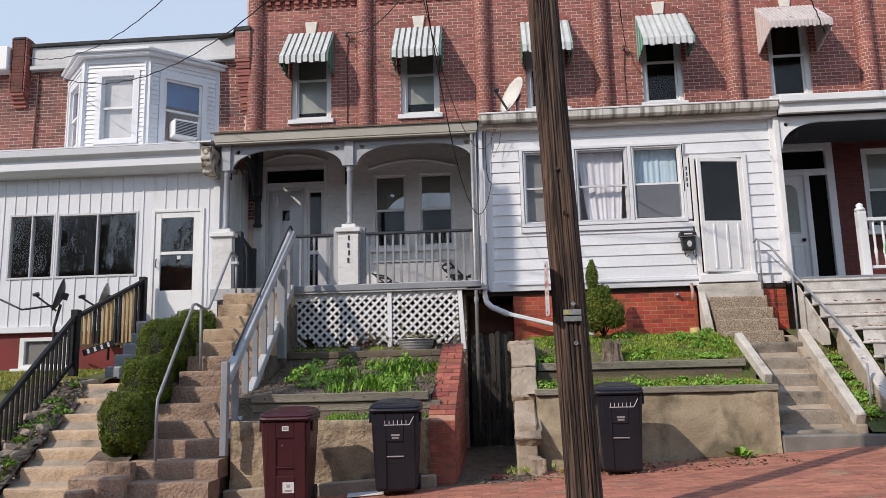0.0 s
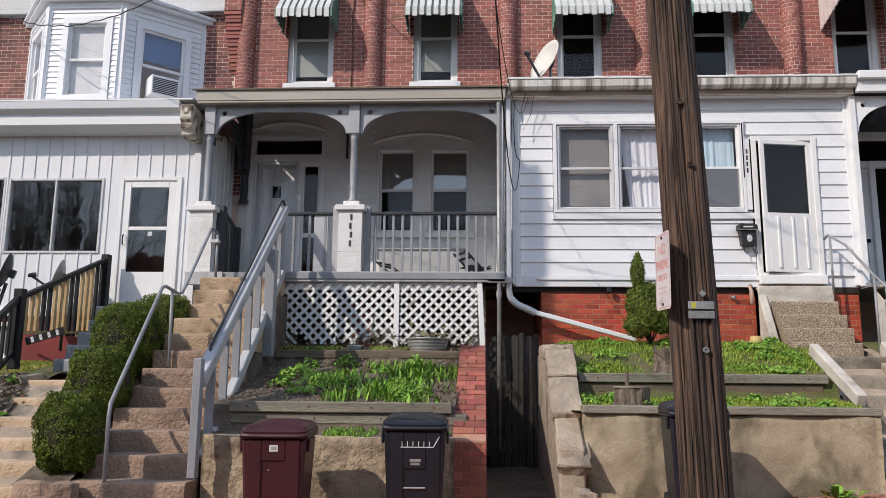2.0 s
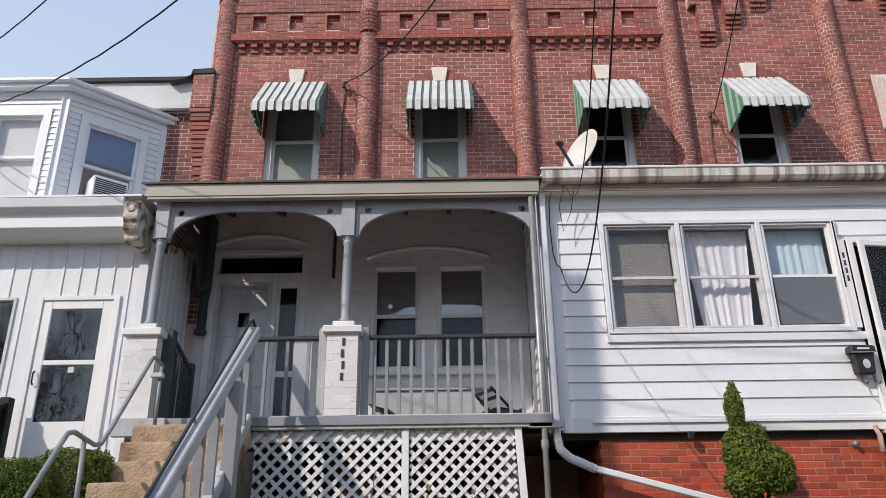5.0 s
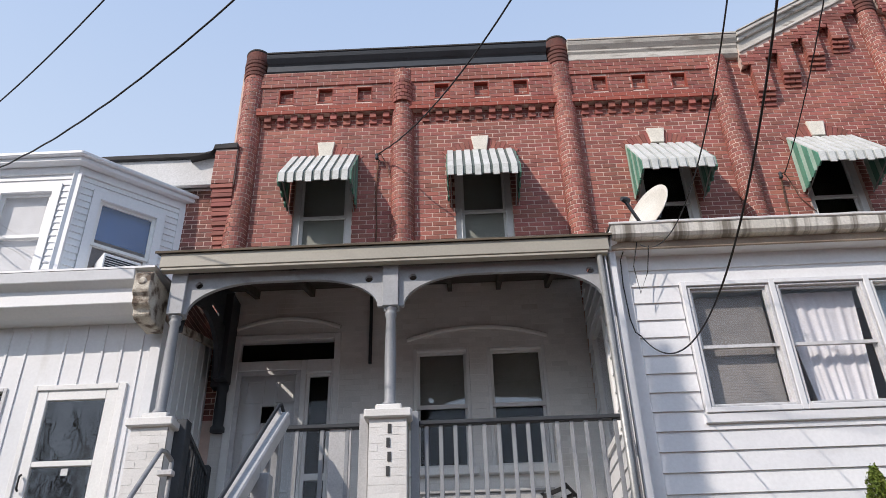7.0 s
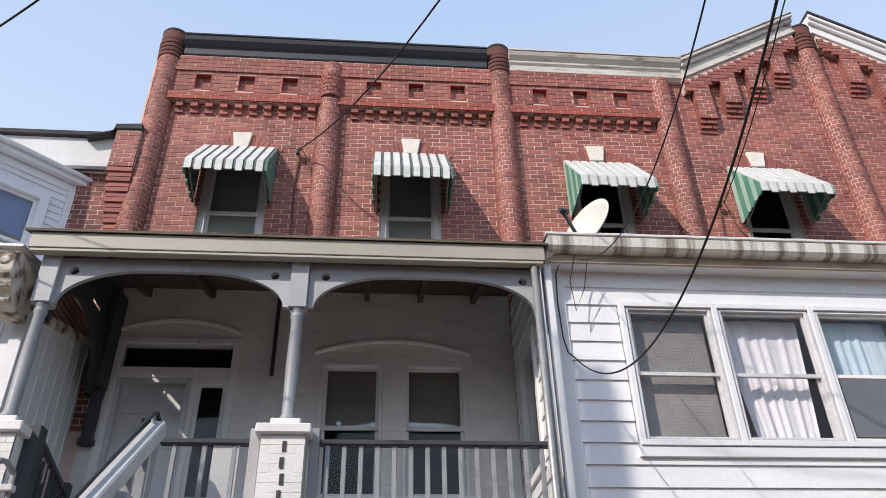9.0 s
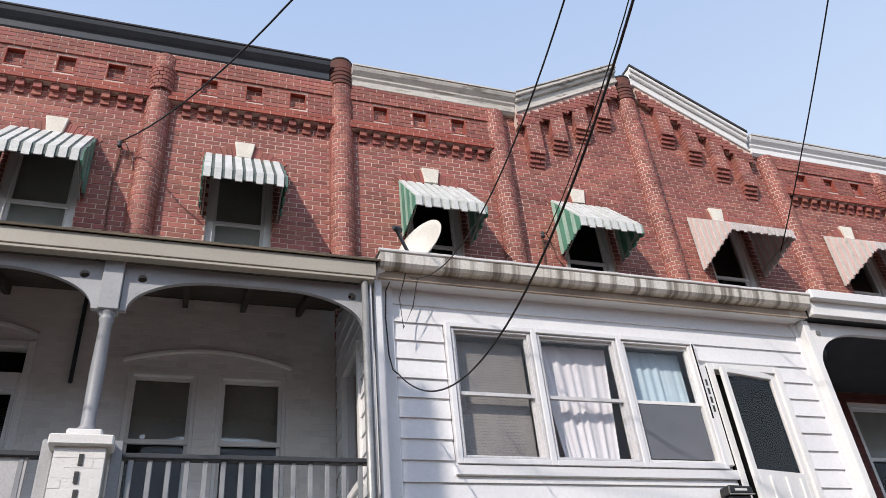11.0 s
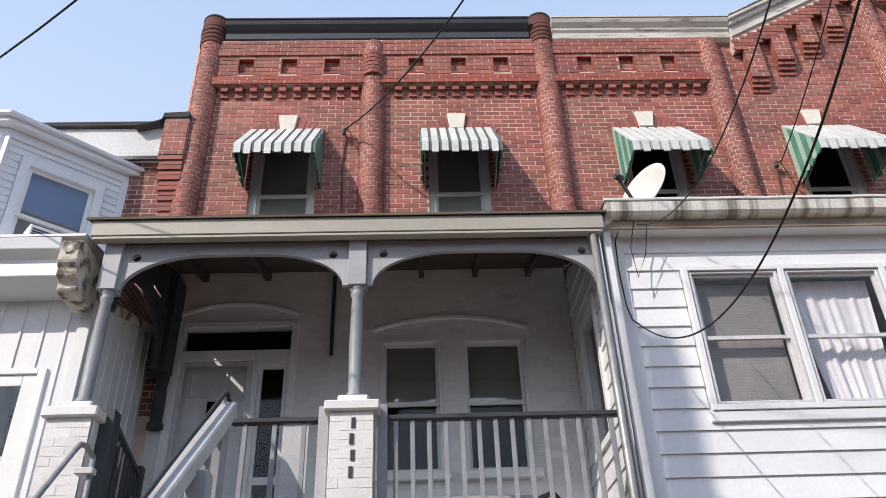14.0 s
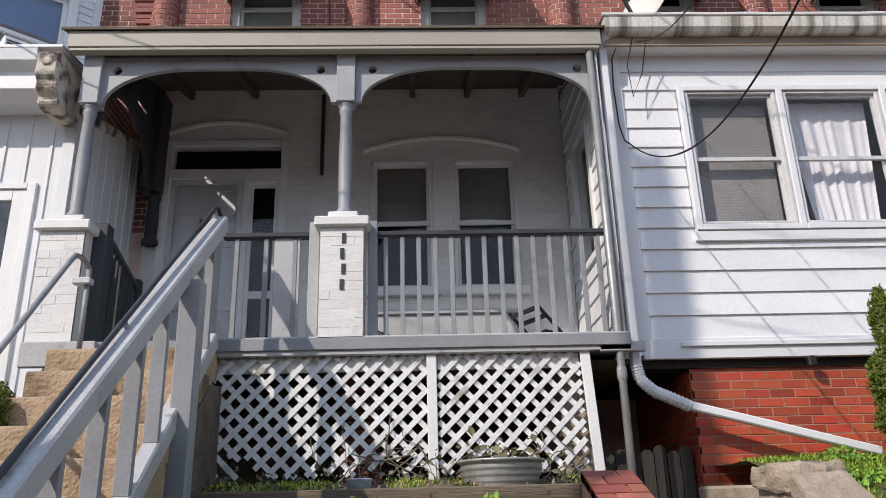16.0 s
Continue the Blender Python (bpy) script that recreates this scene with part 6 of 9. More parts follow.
# broken concrete coping on the other side of the passage
cp = thing("sloping_coping", "cracked sloping concrete coping beside a passage", "wall", at=(0.27, 11.2, 0.1))
part("side_wall", Form().prism([(10.5, -0.1), (13.7, -0.1), (13.7, 2.0), (12.1, 1.95), (10.55, 0.9)], 0.12, 0.4, "x"), CONCRETE, cp, bevel=0.02)
for q, (a, b) in enumerate((((10.98, 1.2), (11.62, 1.62)), ((11.64, 1.635), (12.1, 1.97)))):
    m_, ln = along(0.27 + 0.015 * q, a, b)
    part("coping_slab", rough_block(m_, 0.36, ln, 0.13, 3 + q), CONCRETE, cp)
part("coping_slab", rough_block(pose(0.28, 12.29, 2.0, 3, -4, 6), 0.4, 0.46, 0.15, 6, 0.035), CONCRETE, cp)
m_, ln = along(0.28, (10.5, 0.66), (10.93, 1.02))
part("fallen_slab", rough_block(m_, 0.34, ln, 0.15, 8, 0.03), CONCRETE, cp, "slipped broken slab")
part("loose_block", rough_block(pose(0.36, 10.42, 0.38, 4, 6, 12), 0.19, 0.25, 0.22, 9, 0.03), CONCRETE, cp, "loose concrete block")
part("loose_brick", rough_block(pose(-0.12, 10.3, 0.25, 5, 10, 30), 0.2, 0.1, 0.07, 11, 0.008, 4), WALLBRICK, cp, "fallen brick in the dirt")

gate = thing("passage_gate", "weathered board gate, coloured dark for the shade of the passage", "gate", at=(-0.2, 13.9, 0.4))
for k in range(7):
    x = -0.58 + 0.108 * k
    h = 2.28 + 0.03 * math.sin(k * 2.1) + 0.008 * k
    part("board", Form().prism([(x, 0.35), (x + 0.098, 0.35), (x + 0.098, h - 0.03), (x + 0.07, h), (x + 0.028, h), (x, h - 0.03)], 13.86, 13.885), GATEWOOD, gate)
part("gate_rail", Form().box(-0.6, 0.18, 13.89, 13.93, 1.9, 1.99), GATEWOOD, gate)
part("gate_rail", Form().box(-0.6, 0.18, 13.89, 13.93, 0.8, 0.89), GATEWOOD, gate)
sheet(-0.7, 0.25, [(9.9, 0.16), (11, 0.2), (12.5, 0.32), (20, 0.45)], "passage_ground", SOIL, "bare earth in the passage", "soil", 0.04, 8)

# ---- steps ----
def flight(name, label, x0, x1, y0, z0, rise_, run, count, material, lean=0.0, seed=1, wob=0.02):
    st = thing(name, label, "steps", at=((x0 + x1) / 2, y0, z0 - rise_))
    rng = random.Random(seed)
    for k in range(count):
        a, b = x0 + lean * k + rng.uniform(-wob, wob), x1 + lean * k + rng.uniform(-wob, wob)
        z, y = z0 + rise_ * k, y0 + run * k
        fm, nx = Form(), 14
        # a strip along x with a worn, uneven front edge
        prof = [(0.0, -rise_), (-0.002, -0.06), (0.0, -0.03), (0.006, -0.01), (0.022, 0.0), (run + 0.06, 0.002), (run + 0.06, -rise_)]
        for i in range(nx + 1):
            x = a + (b - a) * i / nx
            for q, (py, pz) in enumerate(prof):
                wy = 0.012 * noise.noise((x * 4, k * 3.1, seed)) + 0.006 * noise.noise((x * 14, k * 3.1, seed)) if q < 5 else 0
                wz = 0.008 * noise.noise((x * 3, k * 2.7, seed + 5)) if 0 < q < 6 else 0
                fm.v.append((x, y + py + wy, z + pz + wz))
        m_ = len(prof)
        fm.f = [(i * m_ + q, (i + 1) * m_ + q, (i + 1) * m_ + (q + 1) % m_, i * m_ + (q + 1) % m_) for i in range(nx) for q in range(m_)]
        fm.f += [tuple(range(m_ - 1, -1, -1)), tuple(range(nx * m_, nx * m_ + m_))]
        part("step", fm, material[k] if isinstance(material, list) else material, st)
    return st


main = flight("entrance_steps", "long flight of worn concrete and tan stone steps", -4.78, -3.6, 9.38, 0.36, 0.2267, 0.31, 13, [STEP] * 8 + [TANSTEP] * 5, lean=-0.005, seed=3)
part("core", Form().prism([(9.45, -0.1), (13.6, -0.1), (13.6, 2.85), (13.2, 2.8), (9.5, 0.2)], -4.7, -3.64, "x"), DARKSTONE, main)
part("bottom_slab", Form().box(-4.75, -3.5, 9.08, 9.42, -0.1, 0.17), STEP, main, bevel=0.02)
left = flight("side_steps", "flight of sunlit tan concrete steps beside clipped bushes", -6.12, -5.2, 9.3, 0.32, 0.208, 0.335, 7, SIDESTEP, lean=-0.02, seed=7)
part("core", Form().prism([(9.35, -0.2), (14.0, -0.2), (14.0, 1.55), (11.3, 1.5), (9.4, 0.2)], -6.25, -5.3, "x"), CONCRETE, left)
part("bottom_slab", Form().box(-5.2, -4.95, 9.0, 9.4, -0.1, 0.32), STEP, left, bevel=0.02)
single("low_edging", Form().box(-5.3, -4.6, 9.25, 9.5, -0.1, 0.45), STEP, "rough concrete edging below the bushes", "edging", kind="structure", bevel=0.03)
single("upper_edging", rough_block(pose(-4.92, 9.56, 0.3, 0, 0, 1), 0.6, 0.15, 0.6, 14, 0.02, 9), STEP, "rough brown edging block in front of the bushes", "edging", kind="structure")
top9 = flight("porch_steps", "short wooden porch steps up to a white door", -6.5, -5.5, 12.3, 1.85, 0.2, 0.28, 5, GREY, seed=11, wob=0.0)
part("landing", Form().box(-6.6, -5.35, 13.5, 13.98, 2.4, 2.68), LIGHTGREY, top9, bevel=0.01)

right_low = flight("walk_steps", "weathered concrete walk steps between low cheek walls", 3.72, 4.6, 11.0, 0.72, 0.25, 0.335, 6, WALKSTEP, lean=0.02, seed=13)
part("core", Form().prism([(11.05, 0.0), (13.6, 0.0), (13.6, 1.9), (12.8, 1.9), (11.1, 0.6)], 3.75, 4.66, "x"), CONCRETE, right_low)
part("cheek_wall", Form().beam((3.67, 11.3, 1.415), (3.66, 12.5, 2.06), 0.12, 0.16), PALECEMENT, right_low, "low sloping cheek wall", bevel=0.015)
part("cheek_wall", Form().beam((4.66, 10.85, 0.85), (4.78, 12.9, 2.1), 0.14, 0.2), PALECEMENT, right_low, "low sloping cheek wall", bevel=0.015)
part("cheek_base", Form().prism([(10.8, 0.2), (13.2, 0.2), (13.2, 2.1), (12.85, 2.0), (10.85, 0.78)], 4.6, 4.74, "x"), CONCRETE, right_low)
right_up = flight("door_steps", "exposed aggregate steps up to a white door", 3.55, 4.5, 12.92, 2.17, 0.21, 0.2, 4, AGGREGATE, seed=17, wob=0.01)
part("door_block", Form().box(3.38, 4.48, 13.6, 13.76, 1.9, 3.04), PALECEMENT, right_up, "pale concrete block under the door", bevel=0.015)
part("cheek", Form().prism([(13.02, 1.9), (13.76, 1.9), (13.76, 3.0), (13.65, 3.0)], 3.38, 3.5, "x"), PALECEMENT, right_up, bevel=0.015)
single("kerb_stone_low", Form().box(3.6, 9.0, 10.72, 10.98, 0.2, 0.68), GRANITE, "long dark stone kerb at the foot of the bank", "kerb", kind="structure", bevel=0.02)

STEPWHITE = mat("worn_white_step_paint", (0.64, 0.61, 0.565), (0.48, 0.445, 0.4), 0.7, 3, 50, 0.3, stain=(0.3, 0.25, 0.2), stain_scale=3.5, stain_at=0.56)
w15 = thing("white_steps", "broad white wooden steps with a sloping side board", "steps", at=(5.9, 12.5, 1.0))
DEADLEAF = mat("russet_leaves", (0.32, 0.1, 0.04), (0.24, 0.08, 0.035), 0.8, vary=0.3)
rng = random.Random(55)
for k in range(9):
    y, z, xl = 13.36 - 0.275 * k, 3.0 - 0.215 * k, 4.93 if k < 4 else 5.3
    part("tread", Form().box(xl, 6.3 + 0.03 * k, y - 0.3, y, z - 0.04, z), STEPWHITE, w15, "worn white tread", bevel=0.01)
    part("riser", Form().box(xl + 0.03, 6.28 + 0.03 * k, y - 0.275, y - 0.255, z - 0.21, z - 0.042), STEPWHITE, w15)
part("side_panel", Form().prism([(12.35, 1.9), (13.4, 1.9), (13.4, 2.94), (12.35, 2.1)], 4.96, 4.99, "x"), STEPWHITE, w15, "white boarded side")
part("cheek_wall", Form().prism([(10.75, 0.3), (12.42, 1.6), (12.42, 2.2), (12.36, 2.24), (10.75, 0.8)], 5.1, 5.29, "x"), CONCRETE, w15, "sloping concrete cheek wall", bevel=0.015)
part("cheek_cap", Form().beam((5.19, 10.75, 0.83), (5.19, 12.4, 2.27), 0.2, 0.05), STEPWHITE, w15, "white painted cheek top", bevel=0.01)
pts = []
for _ in range(150):
    k = rng.randint(2, 8)
    pts.append((rng.gauss(5.75, 0.35), 13.36 - 0.275 * k - rng.uniform(0.02, 0.27), 3.006 - 0.215 * k + rng.uniform(0, 0.012)))
tagged(part("fallen_leaves", leaves(pts, [(0, 0, 1)] * len(pts), 0.045, rng, 0.35), DEADLEAF, w15, "russet leaves lying on the treads"), kind="stuff")

# ---- wooden rail of the main steps ----
hr = thing("stair_railing", "blue-grey wooden stair railing with square posts and pipe grip", "railing", at=(-3.65, 11.6, 1.0))
A, B = Vector((-3.58, 9.85, 1.56)), Vector((-3.69, 13.3, 4.14))
part("top_rail", Form().beam(A, B, 0.125, 0.13), LIGHTGREY, hr, "broad worn grey hand rail", bevel=0.012)
part("bottom_rail", Form().beam(A + Vector((0.0, 0.25, -0.78)), B + Vector((0, -0.02, -0.98)), 0.1, 0.13), LIGHTGREY, hr, "worn grey lower rail", bevel=0.012)
part("newel", Form().box(-3.615, -3.525, 9.75, 9.84, 0.62, 1.8), GREY, hr, "square grey newel post", bevel=0.01)
part("newel", Form().box(-3.66, -3.52, 12.3, 12.44, 1.9, 3.36), GREY, hr, "square grey post", bevel=0.01)
part("newel", Form().box(-3.8, -3.68, 13.24, 13.36, 2.2, 4.1), GREY, hr, "square grey post", bevel=0.01)
for k in range(7):
    t_ = (0.11, 0.24, 0.37, 0.5, 0.62, 0.83, 0.92)[k]
    p = A.lerp(B, t_)
    part("baluster", Form().box(p.x - 0.045, p.x + 0.045, p.y - 0.02, p.y + 0.02, p.z - 0.9, p.z - 0.05), GREY, hr, bevel=0.006)
for t_ in (0.12, 0.45, 0.97):
    p = A.lerp(B, t_)
    part("grip_bracket", Form().tube([p + Vector((0, 0, 0.06)), p + Vector((-0.02, 0, 0.1)), p + Vector((-0.03, 0, 0.13))], 0.016, 8), GREY, hr)
off = Vector((-0.03, 0, 0.14))
part("pipe_grip", Form().tube([A + off + Vector((0.03, 0.3, 0.08)), A + off + Vector((0, 0.36, 0.24)), B + off + Vector((0, -0.1, -0.05)), B + off, B + off + Vector((0.03, 0.05, -0.1))], 0.017, 8), DARKGREY, hr, "dark pipe grip", smooth=True)

pr = thing("pipe_railing", "bent grey steel pipe handrail beside the steps", "railing", at=(-4.6, 11, 0.6))
pts = [(-4.42, 9.72, 0.5), (-4.43, 9.72, 1.2), (-4.44, 9.76, 1.34), (-4.47, 9.95, 1.5), (-4.57, 11.05, 2.6), (-4.58, 11.15, 2.69), (-4.6, 11.3, 2.72), (-4.62, 11.75, 2.68), (-4.63, 11.9, 2.71), (-4.65, 12.05, 2.82), (-4.68, 12.9, 3.7), (-4.69, 13.0, 3.78), (-4.69, 13.1, 3.8), (-4.66, 13.2, 3.74)]
part("hand_rail", Form().tube(pts, 0.022, 8), PIPE, pr, smooth=True)
part("post", Form().tube([(-4.58, 11.5, 1.75), (-4.6, 11.5, 2.7)], 0.022, 8), PIPE, pr, smooth=True)
part("post", Form().tube([(-4.66, 13.2, 3.0), (-4.66, 13.2, 3.74)], 0.022, 8), PIPE, pr, smooth=True)
part("rail_clamp", Form().box(-4.76, -4.62, 13.14, 13.22, 3.6, 3.65), ALU, pr, bevel=0.006)

pr2 = thing("thin_railing", "thin grey pipe handrail beside the aggregate steps", "railing", at=(4.5, 13, 2))
part("hand_rail", Form().tube([(4.36, 13.55, 3.72), (4.4, 13.5, 3.78), (4.55, 13.3, 3.6), (4.72, 12.9, 3.1), (5.0, 11.8, 2.1), (5.02, 11.7, 2.0)], 0.018, 8), PIPE, pr2, smooth=True)
for p, b in (((4.42, 13.48, 3.76), 2.9), ((4.72, 12.9, 3.1), 2.0), ((5.02, 11.3, 1.6), 0.9)):
    part("post", Form().tube([p, (p[0], p[1], b)], 0.018, 8), PIPE, pr2, smooth=True)

# ---- porch railings ----
def porch_rail(x0, x1, y, n, z0=3.25, z1=4.165, skip=()):
    r = thing("porch_balustrade", "blue-grey porch balustrade with square balusters", "railing", "porch railings", at=((x0 + x1) / 2, y, 3.2))
    part("top_rail", Form().box(x0, x1, y - 0.045, y + 0.045, z1 - 0.045, z1), DARKGREY, r, "dark grey hand rail", bevel=0.008)
    for k in range(n):
        x = x0 + (x1 - x0) * (k + 0.5) / n
        part("baluster", Form().box(x - 0.02, x + 0.02, y - 0.018, y + 0.018, z0 - 0.04, z1 - 0.046), GREY, r, bevel=0.004)
    return r


rr = porch_rail(-2.42, -0.44, PF, 14)
part("end_post", Form().box(-2.5, -2.42, PF - 0.05, PF + 0.05, 3.2, 4.26), GREY, rr, bevel=0.006)
r2 = porch_rail(-3.74, -3.0, PF, 3)
part("end_post", Form().box(-3.0, -2.91, PF - 0.06, PF + 0.06, 3.2, 4.25), LIGHTGREY, r2, bevel=0.006)
part("wide_baluster", Form().box(-3.3, -3.08, PF - 0.012, PF + 0.012, 3.22, 4.15), LIGHTGREY, r2, "wide grey board", bevel=0.004)
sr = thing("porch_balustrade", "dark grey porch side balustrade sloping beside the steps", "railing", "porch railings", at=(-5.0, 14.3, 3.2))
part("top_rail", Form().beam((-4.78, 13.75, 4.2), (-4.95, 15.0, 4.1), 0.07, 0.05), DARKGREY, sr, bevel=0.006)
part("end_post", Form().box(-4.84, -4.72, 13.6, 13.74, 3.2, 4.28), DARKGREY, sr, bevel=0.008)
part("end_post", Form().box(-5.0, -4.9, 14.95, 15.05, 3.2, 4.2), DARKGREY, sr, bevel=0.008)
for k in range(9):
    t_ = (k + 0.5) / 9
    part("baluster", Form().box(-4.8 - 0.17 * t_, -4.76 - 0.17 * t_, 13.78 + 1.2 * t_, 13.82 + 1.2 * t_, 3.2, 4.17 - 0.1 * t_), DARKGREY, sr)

# white number bars on the pier
sign = thing("number_plates", "dark plain bars one above the other on a white pier", "sign", at=(-2.71, PF - 0.19, 3.7))
for k in range(4):
    part("number_bar", Form().box(-2.722 + 0.012 * (k % 2), -2.688 + 0.012 * (k % 2), PF - 0.19, PF - 0.186, 3.6 + 0.135 * k, 3.69 + 0.135 * k), DARKINK, sign)

# lattice under the porch
lat = thing("lattice_panel", "white diagonal wooden lattice under the porch, broken along the bottom", "lattice", at=(-2.2, 13.5, 2.1))
def lath_clip(c, sl, x0, x1, z0, z1):
    """The ends of a slanting lath z = c + sl * x inside a rectangle."""
    pts = []
    for x in (x0, x1):
        z = c + sl * x
        if z0 <= z <= z1:
            pts.append((x, z))
    for z in (z0, z1):
        x = (z - c) / sl
        if x0 < x < x1:
            pts.append((x, z))
    return sorted(set(pts))[:1] + sorted(set(pts))[-1:]


rng = random.Random(21)
for x0, x1 in ((-3.84, -2.02), (-1.93, -0.78)):
    for sl, y in ((1.0, 13.5), (-1.0, 13.512)):
        c = -6.0
        while c < 8.0:
            e = lath_clip(c, sl, x0, x1, 2.13 + rng.uniform(0, 0.02), 3.06)
            if len(e) == 2 and e[1][0] - e[0][0] > 0.05:
                (ax, az), (bx, bz) = e
                if min(az, bz) < 2.2 and rng.random() < 0.35:
                    cut = rng.uniform(0.03, 0.16)
                    if az < bz:
                        ax, az = ax + cut, az + cut
                    else:
                        bx, bz = bx - cut, bz + cut
                if bx - ax > 0.04:
                    part("lath", Form().beam((ax, y, az), (bx, y + rng.uniform(-0.004, 0.004), bz + rng.uniform(-0.006, 0.006)), 0.01, 0.042), LATH, lat)
            c += 0.15
part("backing_strip", Form().box(-3.84, -0.78, 13.53, 13.545, 2.94, 3.06), WHITE, lat)
part("lattice_post", Form().box(-2.02, -1.94, 13.47, 13.5, 2.05, 3.06), WHITE, lat, bevel=0.005)
part("lattice_post", Form().beam((-0.74, 13.485, 3.07), (-0.69, 13.485, 2.02), 0.035, 0.08, (1, 0, 0)), WHITE, lat, bevel=0.005)
# plain wall in dark timber colour stands in for shade behind the lattice
single("wall_under_porch", Form().box(-3.9, -0.7, 15.0, 15.1, 0.5, 3.08), TIMBER, "plain wall coloured dark for the shade under the porch", "wall", kind="structure")
fb = part("fallen_bricks", brick_form(courses(lambda z: (-2.75, -2.4), 2.1, 3.0), 14.0), BRICK, lat, "reddish brick pier behind the lattice")
tagged(fb, kind="stuff")

# ---- awnings ----
def awning(name, label, band, gap, side_a, side_b, pans=8, w=1.0, out=0.67, drop=0.79, lip=0.15, group="striped awnings", n=6, extra=0.0):
    """A metal window awning, hung from its top edge at the origin, facing -y."""
    a = thing(name, label, "awning", group)
    h = w / 2
    front = [(-h, 0, 0), (h, 0, 0), (h, -out, -drop), (-h, -out, -drop), (h, -out, -drop - lip + 0.02), (-h, -out, -drop - lip + 0.02)]
    fm = Form().add(front + [(x, y + 0.012, z - 0.012) for x, y, z in front], [(0, 3, 2, 1), (3, 5, 4, 2), (6, 7, 8, 9), (9, 8, 10, 11), (0, 1, 7, 6)])
    part("roof_sheet", fm, gap, a)
    step = w / pans
    for k in range(pans):
        x0, x1 = -h + step * k + 0.004, -h + step * (k + 1) - step * 0.3
        nrm = Vector((0, -drop, out)).normalized() * 0.016
        f = Vector((0, -0.016, 0))
        pts = []
        for x in (x0, x1):
            pts += [Vector((x, 0, 0)), Vector((x, -out, -drop)), Vector((x, -out, -drop - lip - (0.02 if k % 2 else 0))), Vector((x, 0, 0)) + nrm, Vector((x, -out, -drop)) + nrm * 0.5 + f * 0.6, Vector((x, -out, -drop - lip - (0.02 if k % 2 else 0))) + f]
        part("pan", Form().add(pts, [(3, 4, 10, 9), (4, 5, 11, 10), (0, 1, 4, 3), (1, 2, 5, 4), (6, 9, 10, 7), (7, 10, 11, 8), (2, 8, 11, 5), (0, 3, 9, 6)]), band, a)
    for sx in (-h, h):
        for k in range(n):
            y0, y1 = -out * k / n, -out * (k + 1) / n
            low = -drop - lip - 0.07 - extra + (0.07 + extra) * (k / n)
            z0 = low - (0.02 if k % 2 else 0)
            t0, t1 = -drop * k / n, -drop * (k + 1) / n
            th = 0.012 if k % 2 else 0.004
            fm = Form().add([(sx - th, y0, t0), (sx - th, y1 + 0.002, t1), (sx - th, y1 + 0.002, z0 + 0.03), (sx - th, (y0 + y1) / 2, z0), (sx - th, y0, z0 + 0.03),
                             (sx + th, y0, t0), (sx + th, y1 + 0.002, t1), (sx + th, y1 + 0.002, z0 + 0.03), (sx + th, (y0 + y1) / 2, z0), (sx + th, y0, z0 + 0.03)],
                            [(0, 1, 2, 3, 4), (9, 8, 7, 6, 5), (0, 5, 6, 1), (1, 6, 7, 2), (2, 7, 8, 3), (3, 8, 9, 4), (4, 9, 5, 0)])
            part("side_slat", fm, side_a if k % 2 else side_b, a)
    for sx in (-h + 0.04, h - 0.04):
        part("brace", Form().tube([(sx, -0.02, -drop - lip - 0.1), (sx, -out + 0.03, -drop - 0.06)], 0.01, 6), GALV, a)
    return a


aw = awning("window_awning", "white metal window awning with dark green stripes and sides", AWN_WHITE, AWN_DARK, AWN_GREEN, AWN_DARK)
aw.location = (-3.905, FAC - 0.02, 8.96)
copy_thing(aw, Matrix.Translation((-1.57, FAC - 0.02, 8.95)))
aw2 = awning("window_awning", "weathered white metal window awning with green slatted sides", AWN_WHITE, mat("awning_pale_gap", (0.42, 0.44, 0.42), (0.34, 0.36, 0.34), 0.5), AWN_GREEN, mat("awning_mint", (0.4, 0.56, 0.47), (0.32, 0.47, 0.39), 0.5))
aw2.location = (1.09, FAC - 0.02, 8.92)
copy_thing(aw2, Matrix.Translation((3.485, FAC - 0.02, 8.92)))
aw3 = awning("window_awning", "faded rose metal window awning with a scalloped edge", AWN_GREY, AWN_ROSE, AWN_ROSE, AWN_WHITE, pans=16, w=1.16, out=0.82, drop=0.68, lip=0.13, n=14, extra=0.14)
aw3.location = (6.0, FAC - 0.02, 8.94)
copy_thing(aw3, Matrix.Translation((8.75, FAC - 0.02, 8.94)))

# ---- utility pole with its signs ----
pole = thing("utility_pole", "dark brown cracked wooden utility pole leaning slightly", "pole", at=(0.63, 6.74, 0.25))
fm, n, lv = Form(), 120, 90
for j in range(lv + 1):
    z = 0.1 + 9.9 * (j / lv) ** 1.0
    cx, r = 0.635 - 0.028 * z - 0.022 * max(z - 2.4, 0) * 0.4, 0.152 - 0.0032 * z
    for i in range(n):
        a = 2 * math.pi * i / n
        groove = 0.012 * noise.noise((math.cos(a) * 4, math.sin(a) * 4, z * 0.2)) - 0.055 * max(0, 0.42 - abs(noise.noise((math.cos(a) * 9, math.sin(a) * 9, z * 0.28 + 9))) * 3) + 0.006 * noise.noise((math.cos(a) * 24, math.sin(a) * 24, z * 0.5))
        fm.v.append((cx + (r + groove) * math.cos(a), 6.74 + (r + groove) * math.sin(a), z))
fm.f = [(j * n + i, j * n + (i + 1) % n, (j + 1) * n + (i + 1) % n, (j + 1) * n + i) for j in range(lv) for i in range(n)] + [tuple(range(lv * n, lv * n + n))]
part("shaft", fm, POLEWOOD, pole)
for z in (2.04, 1.985):
    part("tag_plate", Form().box(-0.076, 0.076, -0.008, 0.0, -0.023, 0.023, pose(0.585, 6.74 - 0.152, z, 0, 0, 2)), GALV, pole, "small metal tag plate", bevel=0.003)
